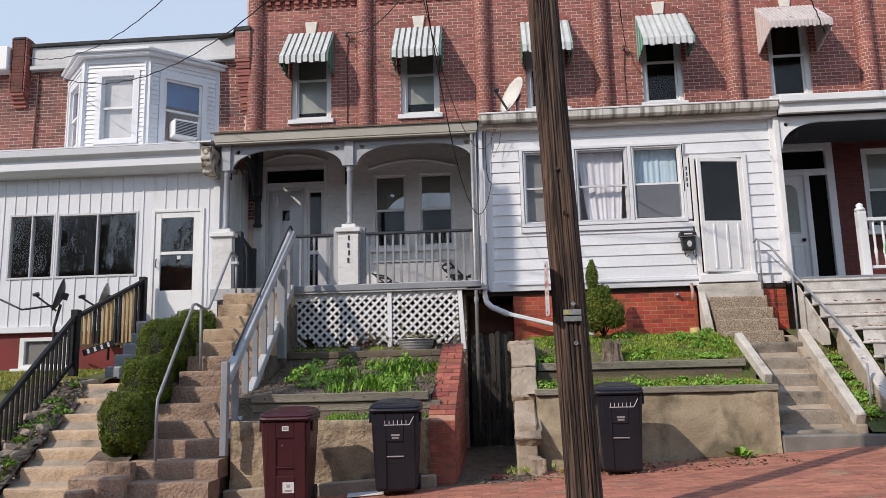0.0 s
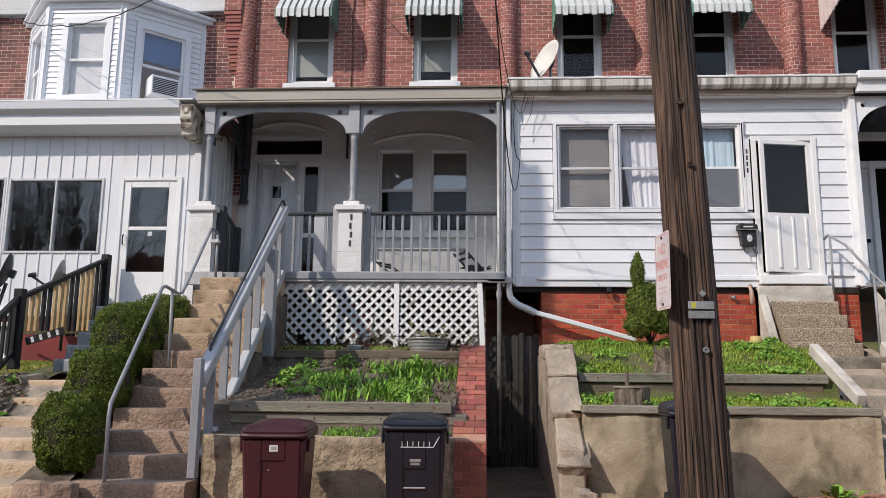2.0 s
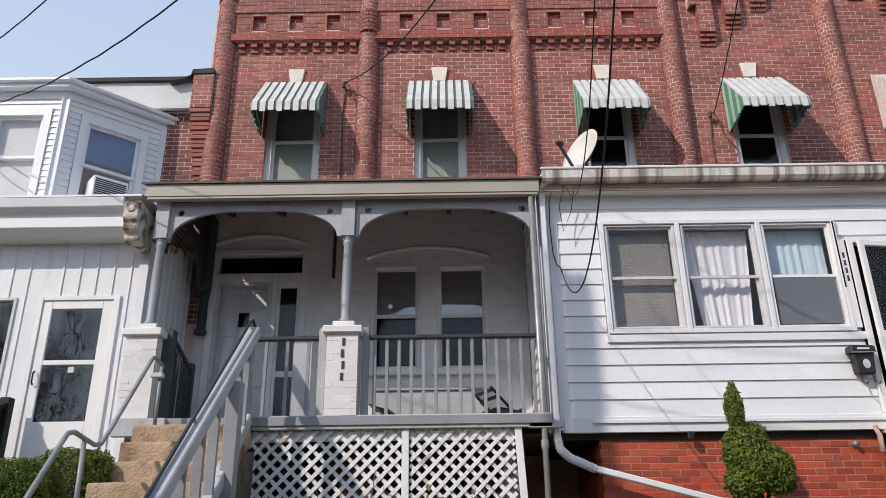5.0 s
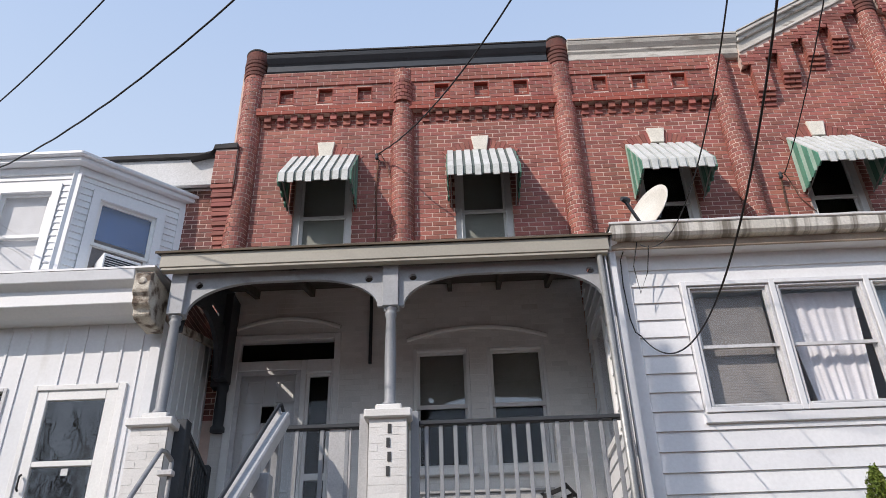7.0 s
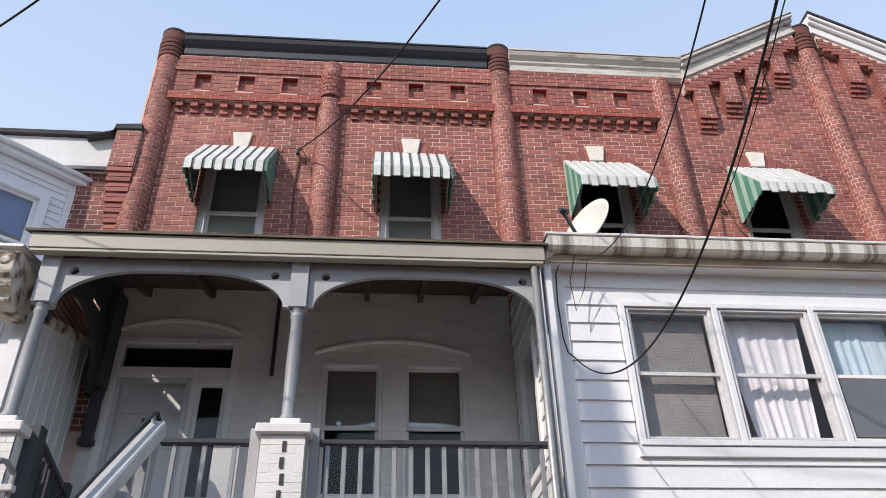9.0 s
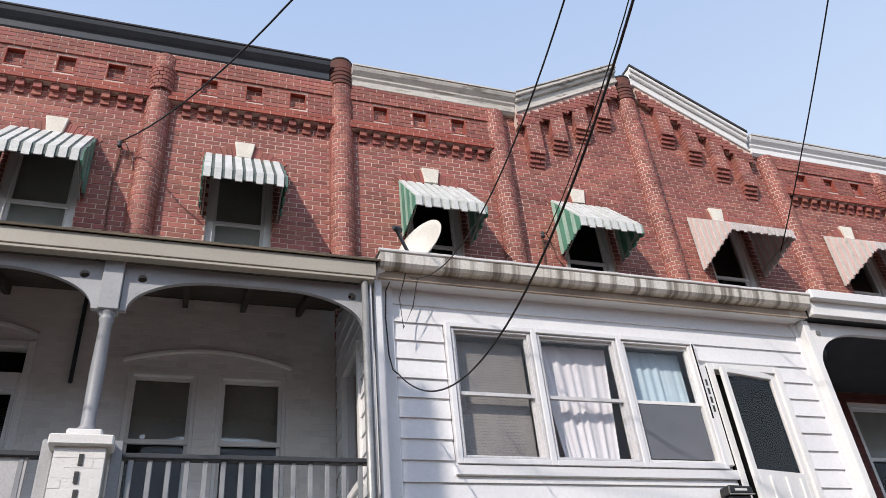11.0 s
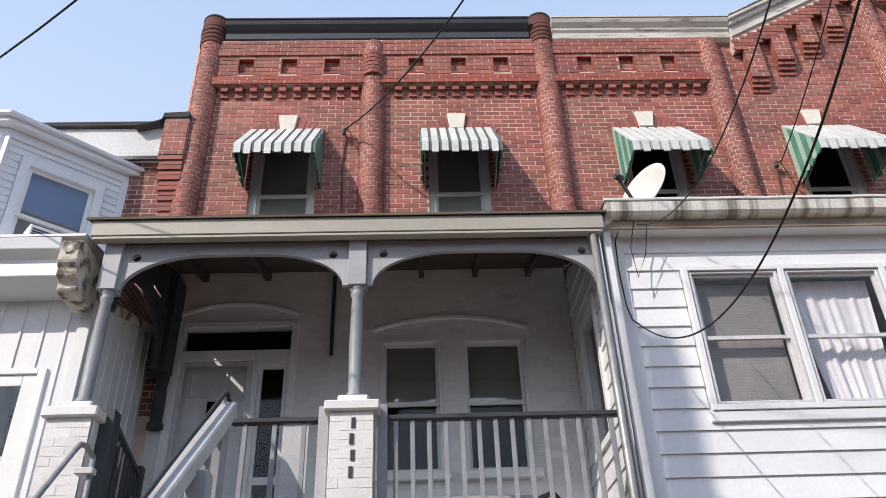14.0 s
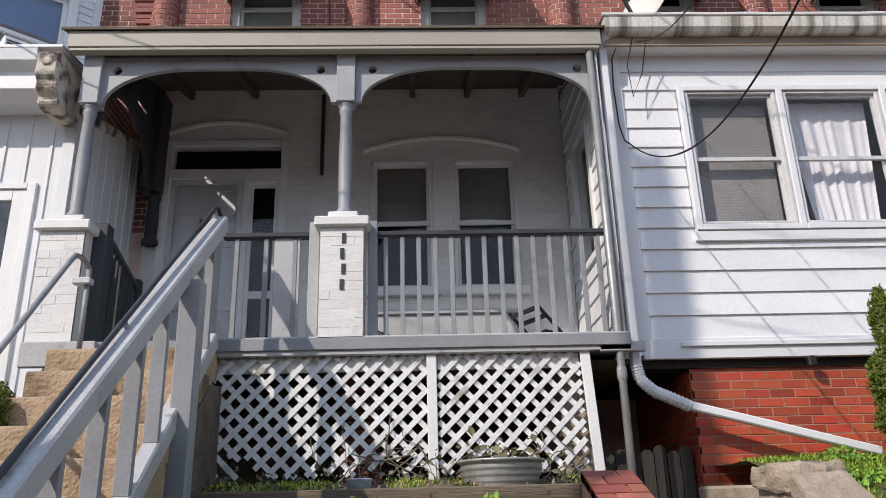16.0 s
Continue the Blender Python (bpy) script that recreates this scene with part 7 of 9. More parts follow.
part("tag_chip", Form().box(-0.012, 0.012, -0.011, -0.008, -0.018, 0.018, pose(0.54, 6.74 - 0.152, 2.04, 0, 0, 2)), mat("yellow_tag", (0.55, 0.5, 0.05), (0.5, 0.42, 0.05), 0.5), pole, "yellow tag end")
part("tag_diamond", Form().box(-0.016, 0.016, -0.008, 0.0, -0.016, 0.016, pose(0.595, 6.74 - 0.152, 2.11, 0, 45, 2)), GALV, pole)
for dx, z in ((0.04, 1.78), (-0.05, 3.3), (0.0, 2.9)):
    part("knot", Form().lathe(0, 0, [(0.02, 0), (0.018, 0.01), (0.009, 0.01), (0.008, 0.004)], 10), POLEWOOD if z > 2 else GALV, pole).data.transform(Matrix.Translation((0.565 + dx, 6.74 - 0.142, z)) @ pose(0, 0, 0, 90, 0, 0))
part("crossarm", Form().box(-1.0, 2.1, 6.58, 6.7, 9.5, 9.62), TIMBER, pole, bevel=0.01)

ps = thing("parking_sign", "faded white metal no parking sign with red lettering", "sign", at=(0.33, 6.56, 2.0))
SG = Matrix.Translation((0.385, 6.64, 2.25)) @ Matrix(((0.05, 0, -0.99875, 0), (-0.99875, 0, -0.05, 0), (0, 1, 0, 0), (0, 0, 0, 1))) @ Matrix.Rotation(radians(-2), 4, "Z")
corner = [(sx * 0.125 + 0.025 * math.cos(a) * 1.0, sy * 0.205 + 0.025 * math.sin(a)) for sx, sy, a0 in ((1, 1, 0), (-1, 1, 90), (-1, -1, 180), (1, -1, 270)) for a in (radians(a0), radians(a0 + 45), radians(a0 + 90))]
part("plate", Form().prism(corner, 0, 0.003, "z"), SIGNWHITE, ps).data.transform(SG)
ring_ = [(x * 0.93, y * 0.955) for x, y in corner]
fm = Form()
k = len(ring_)
fm.add([(x, y, 0.0036) for x, y in ring_] + [(x * 0.965, y * 0.98, 0.0036) for x, y in ring_], [(i, (i + 1) % k, (i + 1) % k + k, i + k) for i in range(k)])
part("red_border", fm, SIGNRED, ps).data.transform(SG)


def lettering(text, x, y, size, material, parent, m, stretch=1.0):
    cu = bpy.data.curves.new("lettering", "FONT")
    cu.body, cu.size, cu.align_x, cu.extrude = text, size, "CENTER", 0.0004
    tmp = bpy.data.objects.new("lettering", cu)
    me = bpy.data.meshes.new_from_object(tmp)
    bpy.data.objects.remove(tmp)
    f = Form()
    f.v, f.f = [(v.co.x * stretch + x, v.co.y + y, 0.004 + v.co.z) for v in me.vertices], [tuple(q.vertices) for q in me.polygons]
    bpy.data.meshes.remove(me)
    ob = part("lettering", f, material, parent)
    ob.data.transform(m)
    return ob


lettering("NO", 0, 0.1, 0.095, SIGNRED, ps, SG)
lettering("PARKING", 0, 0.01, 0.085, SIGNRED, ps, SG, 0.72)
lettering("TUES 10-12", 0, -0.055, 0.052, SIGNRED, ps, SG, 0.8)
for y in (-0.1, -0.13):
    part("ink_bar", Form().box(-0.09, 0.09, y - 0.006, y + 0.006, 0.0032, 0.0038), mat("faded_ink", (0.6, 0.48, 0.43), (0.58, 0.45, 0.4), 0.6), ps).data.transform(SG)
for y in (0.2, -0.2):
    part("bolt", Form().lathe(0, y, [(0.009, 0.003), (0.009, 0.008), (0.004, 0.01)], 8), IRON, ps).data.transform(SG)

# ---- overhead wires ----
def wire(a, b, c1, c2, r, label, name="overhead_wire"):
    a, b = Vector(a), Vector(b)
    pts = []
    for i in range(181):
        u = i / 180
        p = a.lerp(b, u)
        p.z = b.z + c1 * (1 - u) + c2 * (1 - u) ** 2
        if r > 0.007:
            # twisted pair: the strand winds round its line
            p += Vector((0.5, 0, 0.85)) * (0.011 * math.sin(i * 0.95) + 0.006 * math.sin(i * 0.37))
        pts.append(p)
    return single(name, Form().tube(pts, r, 6), RUBBER, label, "cable", "overhead wires", smooth=True)


wire((1.0, 6.7, 0), (-3.1, FAC - 0.1, 8.9), -4.9, 5.6, 0.01, "twisted service wire to a bracket on the brick front")
wire((-1.0, 3.0, 0), (-0.12, 13.6, 4.98), -7.78, 13.64, 0.0065, "black cable sagging to the clapboard front")
wire((-1.0, 5.0, 0), (0.02, 13.55, 6.05), -6.16, 7.4, 0.005, "thin black cable to the gutter corner")
wire((0.9, 6.7, 0), (2.75, FAC - 0.1, 8.2), -1.0, 2.3, 0.008, "twisted service wire to the brick front")
wire((2.0, 6.7, 0), (-9.0, 14.3, 7.85), -6.4, 9.3, 0.009, "service wire to the corner of the white bay")
wire((0.85, 6.7, 0), (-10.15, 14.9, 8.6), -6.2, 9.3, 0.008, "second thin wire to the roof edge beside the bay")
wire((1.8, 6.7, 0), (6.8, FAC - 0.1, 8.1), 0.3, 1.2, 0.01, "service wire to the brick front under the gable")


def wall_bracket(x, z, name="wire_bracket"):
    b = thing(name, "small rusty wire bracket with hanging cable on brick", "bracket", at=(x, FAC, z))
    part("bracket_arm", Form().tube([(x, FAC, z), (x - 0.02, FAC - 0.09, z + 0.02), (x + 0.05, FAC - 0.1, z + 0.05)], 0.014, 6), RUST, b)
    part("insulator", Form().lathe(x - 0.02, FAC - 0.09, [(0.02, z - 0.05), (0.03, z - 0.02), (0.02, z + 0.01), (0.03, z + 0.03), (0.015, z + 0.06)], 10), DARKGREY, b, smooth=True)
    part("cable_loop", Form().tube([(x + 0.05, FAC - 0.08, z + 0.03), (x + 0.12, FAC - 0.04, z - 0.1), (x + 0.18, FAC - 0.03, z - 0.35), (x + 0.35, FAC - 0.03, z - 0.6)], 0.007, 6), RUST, b)
    part("drop_cable", Form().tube([(x, FAC - 0.03, z), (x - 0.03, FAC - 0.02, z - 0.5), (x - 0.01, FAC - 0.02, z - 1.2), (x - 0.03, FAC - 0.02, z - 1.95)], 0.011, 6), RUST, b)
    return b


wall_bracket(-3.1, 8.85), wall_bracket(2.72, 8.2)
loop = single("cable_loop", Form().tube([(-0.12, 13.6, 4.98), (-0.165, 13.63, 5.04), (-0.195, 13.64, 5.2), (-0.21, 13.64, 5.6), (-0.2, 13.62, 5.9), (-0.12, 13.5, 6.1)], 0.007, 6), RUBBER, "loose black cable hanging at the gutter corner", "cable", smooth=True)
single("cable_loop", Form().tube([(-0.02, 13.5, 6.05), (-0.1, 13.5, 5.75), (-0.06, 13.55, 5.45), (0.05, 13.55, 5.7), (0.1, 13.5, 6.0)], 0.006, 6), RUBBER, "loose black cable hanging at the gutter corner", "cable", smooth=True)

# ---- downpipes ----
dp = thing("downpipe", "white corrugated downpipe bent across the basement wall", "downpipe", at=(-0.15, 13.55, 3.0))
part("pipe_upright", Form().box(-0.34, -0.26, 13.54, 13.62, 2.93, 6.02), VINYL, dp, bevel=0.012)
part("pipe_head", Form().beam((-0.3, 13.58, 5.98), (-0.26, 13.46, 6.17), 0.09, 0.09), VINYL, dp, bevel=0.012)
el = [(-0.3, 13.58, 2.95), (-0.28, 13.58, 2.84), (-0.18, 13.57, 2.74), (-0.05, 13.56, 2.68), (0.1, 13.56, 2.61)]
for (p, q) in zip(el, el[1:]):
    for i in range(5):
        a = Vector(p).lerp(Vector(q), i / 5)
        b = Vector(p).lerp(Vector(q), (i + 0.6) / 5)
        part("elbow_ring", Form().tube([a, b], 0.052, 10), VINYL, dp)
part("elbow", Form().tube(el, 0.045, 10), VINYL, dp, smooth=True)
part("pipe_slope", Form().beam((0.08, 13.56, 2.62), (1.55, 13.5, 2.22), 0.075, 0.07), VINYL, dp, bevel=0.012)
cd = thing("conduit", "grey metal conduit running down beside the porch", "conduit", at=(-0.4, 13.52, 0.5))
part("pipe", Form().tube([(-0.45, 13.48, 0.6), (-0.45, 13.48, 6.1)], 0.032, 10), GALV, cd, smooth=True)
part("thin_pipe", Form().tube([(-0.39, 13.5, 3.0), (-0.39, 13.5, 6.1)], 0.012, 8), ALU, cd, smooth=True)
part("bracket", Form().box(-0.62, -0.24, 13.44, 13.5, 3.05, 3.13), LIGHTGREY, cd, bevel=0.006)
part("valve", Form().lathe(-0.45, 13.48, [(0.036, 2.82), (0.042, 2.85), (0.042, 2.9), (0.036, 2.93)], 10), PIPE, cd)
vent = thing("vent_pipe", "short rusty vent pipe under the clapboards", "pipe", at=(3.25, 13.6, 2.9))
part("pipe", Form().tube([(3.28, 13.66, 3.05), (3.28, 13.6, 2.95), (3.27, 13.58, 2.76)], 0.03, 8), mat("pinkish_pvc", (0.55, 0.38, 0.3), (0.45, 0.3, 0.24), 0.6), vent, smooth=True)
spot = thing("hose_tap", "small metal tap on red brick", "tap", at=(3.0, 13.74, 2.86))
part("tap_body", Form().tube([(3.05, 13.76, 2.87), (3.05, 13.68, 2.87)], 0.03, 10), GALV, spot, smooth=True)
sock = thing("outdoor_socket", "small black outdoor socket under the siding", "socket", at=(1.2, 13.66, 3.0))
part("socket_box", Form().box(1.17, 1.24, 13.62, 13.68, 2.93, 3.02), BLACK, sock, bevel=0.01)

mb = thing("mailbox", "black wall mailbox with a pale oval emblem and paper hooks", "mailbox", at=(3.28, 13.6, 3.6))
part("body", Form().prism([(3.17, 3.63), (3.37, 3.63), (3.39, 3.87), (3.15, 3.87)], 13.54, 13.66), BLACK, mb, bevel=0.012)
part("lid", Form().prism([(3.12, 3.87), (3.41, 3.87), (3.4, 3.95), (3.13, 3.96)], 13.51, 13.67), BLACK, mb, bevel=0.012)
part("lid_slot", Form().box(3.19, 3.33, 13.505, 13.512, 3.9, 3.922), PAPER, mb, "pale slot in the lid")
part("lid_edge", Form().tube([(3.12, 13.508, 3.868), (3.41, 13.508, 3.868)], 0.007, 6), GALV, mb)
part("emblem", Form().lathe(0, 0, [(0.045, 0), (0.045, 0.006), (0.034, 0.008), (0.03, 0.004), (0.015, 0.01)], 16), ALU, mb).data.transform(Matrix.Translation((3.28, 13.54, 3.74)) @ pose(0, 0, 0, 90, 0, 0) @ Matrix.Diagonal((0.9, 1.25, 1, 1)))
for x in (3.2, 3.34):
    part("paper_hook", Form().tube([(x, 13.58, 3.63), (x, 13.55, 3.54), (x + 0.02, 13.51, 3.5), (x + 0.035, 13.5, 3.53)], 0.007, 6), IRON, mb)

# ---- satellite dishes ----
def dish(name, label, at, aim, r=0.3, material=DISH):
    d = thing(name, label, "satellite dish", at=at)
    q = Vector(aim).normalized().to_track_quat("Z", "Y").to_matrix().to_4x4()
    m = Matrix.Translation(at) @ q
    prof = [(r * k / 6, 0.09 * (k / 6) ** 2) for k in range(1, 7)]
    back = [(r * k / 6, 0.09 * (k / 6) ** 2 - 0.012) for k in range(6, 0, -1)]
    part("reflector", Form().lathe(0, 0, prof + back, 28), material, d, smooth=True).data.transform(m @ Matrix.Diagonal((0.86, 1, 1, 1)))
    part("feed_arm", Form().beam((0, -r * 0.95, 0.02), (0, -0.12, 0.42), 0.025, 0.035), DARKGREY, d).data.transform(m)
    part("receiver", Form().lathe(0, 0, [(0.035, -0.05), (0.04, 0.0), (0.025, 0.06)], 10), DARKGREY, d).data.transform(m @ Matrix.Translation((0, -0.1, 0.42)) @ pose(0, 0, 0, 25, 0, 0))
    part("mount", Form().box(-0.06, 0.06, -0.06, 0.06, -0.08, 0.0), DARKGREY, d).data.transform(m)
    return d


ds = dish("satellite_dish", "cream satellite dish tilted to the sky on a porch roof", (0.38, 14.05, 6.77), (-0.82, -0.53, 0.38), 0.38)
part("mast", Form().tube([(0.42, 14.1, 6.4), (0.42, 14.1, 6.8)], 0.024, 8), GALV, ds, smooth=True)
d2 = dish("satellite_dish", "dark grey satellite dish on a bent mast before the white porch", (-7.85, 13.25, 3.15), (-0.95, -0.45, 0.3), 0.3, DARKGREY)
part("mast", Form().tube([(-8.0, 13.3, 2.2), (-8.02, 13.3, 2.6), (-7.9, 13.27, 3.0)], 0.026, 8), DARKGREY, d2, smooth=True)
part("long_arm", Form().tube([(-7.95, 13.2, 2.98), (-8.45, 13.0, 2.9), (-8.9, 12.95, 3.12)], 0.018, 6), DARKGREY, d2, smooth=True)

d3 = dish("satellite_dish", "small grey satellite dish seen edge-on behind the picket rail", (-7.15, 13.5, 3.12), (-0.93, -0.3, 0.28), 0.26, GALV)
part("mast", Form().tube([(-7.12, 13.55, 2.0), (-7.12, 13.55, 2.7), (-7.13, 13.52, 3.05)], 0.024, 8), DARKGREY, d3, smooth=True)

# ---- wheeled bins ----
def bin_form(w0, w1, d0, d1, z0, z1):
    return Form().add([(-w0, -d0, z0), (w0, -d0, z0), (w0, d0, z0), (-w0, d0, z0), (-w1, -d1, z1), (w1, -d1, z1), (w1, d1, z1), (-w1, d1, z1)],
                      [(0, 3, 2, 1), (4, 5, 6, 7), (0, 1, 5, 4), (1, 2, 6, 5), (2, 3, 7, 6), (3, 0, 4, 7)])


def wheeled_bin(material, label, tall=1.02, plain=False):
    """A two-wheeled bin: tapered body with a sunken front, rolled rim, low domed lid."""
    b = thing("wheeled_bin", label, "bin", "wheeled bins")
    top = tall - 0.1
    half = lambda z: 0.238 + 0.047 * (z - 0.05) / (top - 0.05)
    face = lambda z: -(0.24 + 0.06 * (z - 0.05) / (top - 0.05))

    def front(name, x0, x1, z0, z1, out, mat_, lab="", bev=0.006):
        """A slab lying on the sloping front."""
        pts = [(x, face(z) - o, z) for o in (out, -0.004) for x, z in ((x0, z0), (x1, z0), (x1, z1), (x0, z1))]
        return part(name, Form().add(pts, [(0, 1, 2, 3), (7, 6, 5, 4), (0, 4, 5, 1), (1, 5, 6, 2), (2, 6, 7, 3), (3, 7, 4, 0)]), mat_, b, lab, bevel=bev)

    part("body", bin_form(half(0.05), half(top), 0.24, 0.3, 0.05, top), material, b, bevel=0.025)
    # raised borders leave the middle of the front sunken
    zl, zh = (0.36, 0.78) if plain else (0.1, 0.62)
    front("front_border", -half(0.1) + 0.012, -0.105, 0.08, top - 0.01, 0.016, material)
    front("front_border", 0.105, half(0.1) - 0.012, 0.08, top - 0.01, 0.016, material)
    front("front_border", -0.104, 0.104, zh, top - 0.01, 0.0155, material)
    if plain:
        front("front_border", -0.104, 0.104, 0.08, zl, 0.0155, material)
    part("grab_bar", Form().tube([(-0.1, face(0.45) - 0.012, 0.45), (0.1, face(0.45) - 0.012, 0.45)], 0.009, 8), GALV if not plain else material, b)
    part("rim", bin_form(0.298, 0.304, 0.318, 0.325, top - 0.005, top + 0.03), material, b, bevel=0.012)
    lid = Form()
    rows = [(0.308, 0.345, 0.034), (0.314, 0.352, 0.05), (0.306, 0.342, 0.068), (0.296, 0.33, 0.074), (0.3, 0.334, 0.086), (0.27, 0.3, 0.108), (0.18, 0.2, 0.122)]
    n = 28
    for hx, hy, dz in rows:
        for i in range(n):
            a = 2 * math.pi * i / n
            c_, s_ = math.cos(a), math.sin(a)
            e = 0.22
            lid.v.append((hx * math.copysign(abs(c_) ** e, c_), hy * math.copysign(abs(s_) ** e, s_), top + dz + 0.03 * s_ * (dz > 0.04)))
    lid.f = [(j * n + i, j * n + (i + 1) % n, (j + 1) * n + (i + 1) % n, (j + 1) * n + i) for j in range(len(rows) - 1) for i in range(n)]
    lid.f += [tuple(range(n - 1, -1, -1)), tuple(range((len(rows) - 1) * n, len(rows) * n))]
    part("lid", lid, material, b, "closed ridged lid")
    part("handle", Form().tube([(-0.24, 0.37, top + 0.04), (0.24, 0.37, top + 0.04)], 0.016, 8), BLACK, b)
    for sx in (-1, 1):
        part("side_grip", Form().box(sx * 0.3 - 0.012, sx * 0.3 + 0.012, -0.24, -0.1, top - 0.12, top - 0.004), material, b, bevel=0.006)
        part("wheel", Form().tube([(sx * 0.215, 0.25, 0.1), (sx * 0.265, 0.25, 0.1)], 0.1, 18), BLACK, b)
    if plain:
        front("label", -0.035, 0.04, top - 0.11, top - 0.055, 0.019, PAPER, "small white label", 0.0)
        front("print_bar", -0.022, 0.028, top - 0.097, top - 0.067, 0.021, SHADE, "", 0.0)
        front("label", -0.03, 0.1, 0.17, 0.29, 0.019, PAPER, "white sticker with grey print", 0.0)
        front("print_bar", -0.005, 0.075, 0.185, 0.205, 0.021, SHADE, "", 0.0)
        front("print_bar", 0.015, 0.055, 0.23, 0.265, 0.021, SHADE, "", 0.0)
        part("bolt", Form().tube([(-0.04, face(0.7) - 0.006, 0.7), (-0.04, face(0.7) + 0.01, 0.7)], 0.008, 8), GALV, b)
    else:
        for k in range(6):
            front("lid_rib", -0.12 + 0.05 * k, -0.113 + 0.05 * k, top - 0.14, top - 0.095, 0.02, ALU, "", 0.0)
        front("stripe", -0.13, 0.17, top - 0.15, top - 0.142, 0.02, ALU, "", 0.0)
        part("stripe", Form().beam((0.17, face(top - 0.146) - 0.018, top - 0.146), (0.225, face(top - 0.05) - 0.018, top - 0.05), 0.008, 0.008), ALU, b)
        for k in range(2):
            front("print_bar", -0.045 + 0.008 * k, 0.055 - 0.008 * k, top - 0.275 - 0.032 * k, top - 0.252 - 0.032 * k, 0.018, GALV, "", 0.0)
    return b


red = wheeled_bin(MAROON, "maroon plastic wheeled bin with a white sticker", 1.07, plain=True)
red.matrix_basis = pose(-2.55, 9.2, rise(-2.55) + 0.0, 0, 0, 4)
navy = wheeled_bin(NAVY, "dark navy plastic wheeled bin before the retaining wall", 1.06)
navy.matrix_basis = pose(-1.33, 9.55, rise(-1.33), 0, 0, 3)
copy_thing(navy, pose(1.38, 9.92, rise(1.38) - 0.02, 0, 0, -3) @ Matrix.Diagonal((0.95, 0.95, 1, 1)))
flap = single("fallen_board", Form().box(-0.22, 0.22, -0.12, 0.12, 0, 0.012, pose(-1.72, 9.55, rise(-1.7) + 0.01, 2, -3, 8)), PAPER, "pale flat board lying on the pavement", "board", bevel=0.004)

# ---- black rails of the side steps ----
br = thing("black_railing", "black wooden stair railing with square balusters", "railing", "black railings", at=(-6.7, 10.8, 1.0))
a, b = Vector((-6.5, 9.0, 0.72)), Vector((-6.85, 11.95, 2.66))
part("top_rail", Form().beam(a, b, 0.07, 0.07), IRON, br, bevel=0.008)
part("bottom_rail", Form().beam(a + Vector((0, 0, -0.62)), b + Vector((0, 0, -0.72)), 0.05, 0.06), IRON, br, bevel=0.006)
for k in range(22):
    p = a.lerp(b, (k + 0.5) / 22)
    part("baluster", Form().box(p.x - 0.017, p.x + 0.017, p.y - 0.017, p.y + 0.017, p.z - 0.66, p.z - 0.02), IRON, br)
part("newel", Form().box(-6.91, -6.79, 11.9, 12.02, 1.7, 2.76), IRON, br, bevel=0.008)
pk = thing("picket_railing", "porch rail with alternating pine and black pickets", "railing", "black railings", at=(-6.75, 12.9, 2.2))
a, b = Vector((-6.84, 12.0, 2.66)), Vector((-6.62, 13.75, 3.44))
part("top_rail", Form().beam(a, b, 0.09, 0.06), IRON, pk, bevel=0.008)
part("bottom_board", Form().beam(Vector((a.x, a.y, 2.18)), Vector((b.x, b.y, 2.3)), 0.04, 0.05), PICKET, pk, "raw pine bottom board", bevel=0.005)
for k in range(15):
    p = a.lerp(b, (k + 0.7) / 15.4)
    blk = k in (3, 4, 8, 9, 13, 14)
    part("picket", Form().box(p.x - 0.018, p.x + 0.018, p.y - 0.032, p.y + 0.032, 2.2, p.z - 0.02), IRON if blk else PICKET, pk, "black picket" if blk else "raw pine picket")
part("newel", Form().box(-6.68, -6.56, 13.7, 13.82, 2.3, 3.52), IRON, pk, bevel=0.008)
nb = thing("number_board", "slanted dark board with pale plain bars beside the steps", "sign", at=(-6.25, 11.7, 2.1))
part("board", Form().box(-0.24, 0.24, -0.01, 0.01, -0.05, 0.05, pose(-6.3, 11.68, 2.12, 0, -18, 8)), IRON, nb, bevel=0.004)
for k in range(4):
    part("number_bar", Form().box(-0.17 + 0.105 * k, -0.135 + 0.105 * k, -0.013, -0.01, -0.036, 0.036, pose(-6.3, 11.68, 2.12, 0, -18, 8)), ALU, nb)

DRYSTEM = mat("dry_vine", (0.2, 0.17, 0.12), (0.12, 0.1, 0.075), 0.9, vary=0.3)

# ---- things on the porch ----
def folding_chair():
    c = thing("folding_chair", "black folding chair frame leaning on the porch", "chair", "porch chairs")
    for x in (-0.24, 0.24):
        part("leg", Form().tube([(x, -0.3, 0), (x, 0.25, 0.85)], 0.022, 8), BLACK, c)
        part("leg", Form().tube([(x * 0.92, 0.3, 0), (x * 0.92, -0.22, 0.45)], 0.02, 8), BLACK, c)
    part("seat", Form().box(-0.22, 0.22, -0.2, 0.2, 0.4, 0.43, pose(0, 0, 0, 8, 0, 0)), BLACK, c, bevel=0.008)
    for k in range(2):
        part("back_slat", Form().beam((-0.24, 0.15 + 0.08 * k, 0.66 + 0.13 * k), (0.24, 0.15 + 0.08 * k, 0.66 + 0.13 * k), 0.02, 0.07), BLACK, c)
    return c


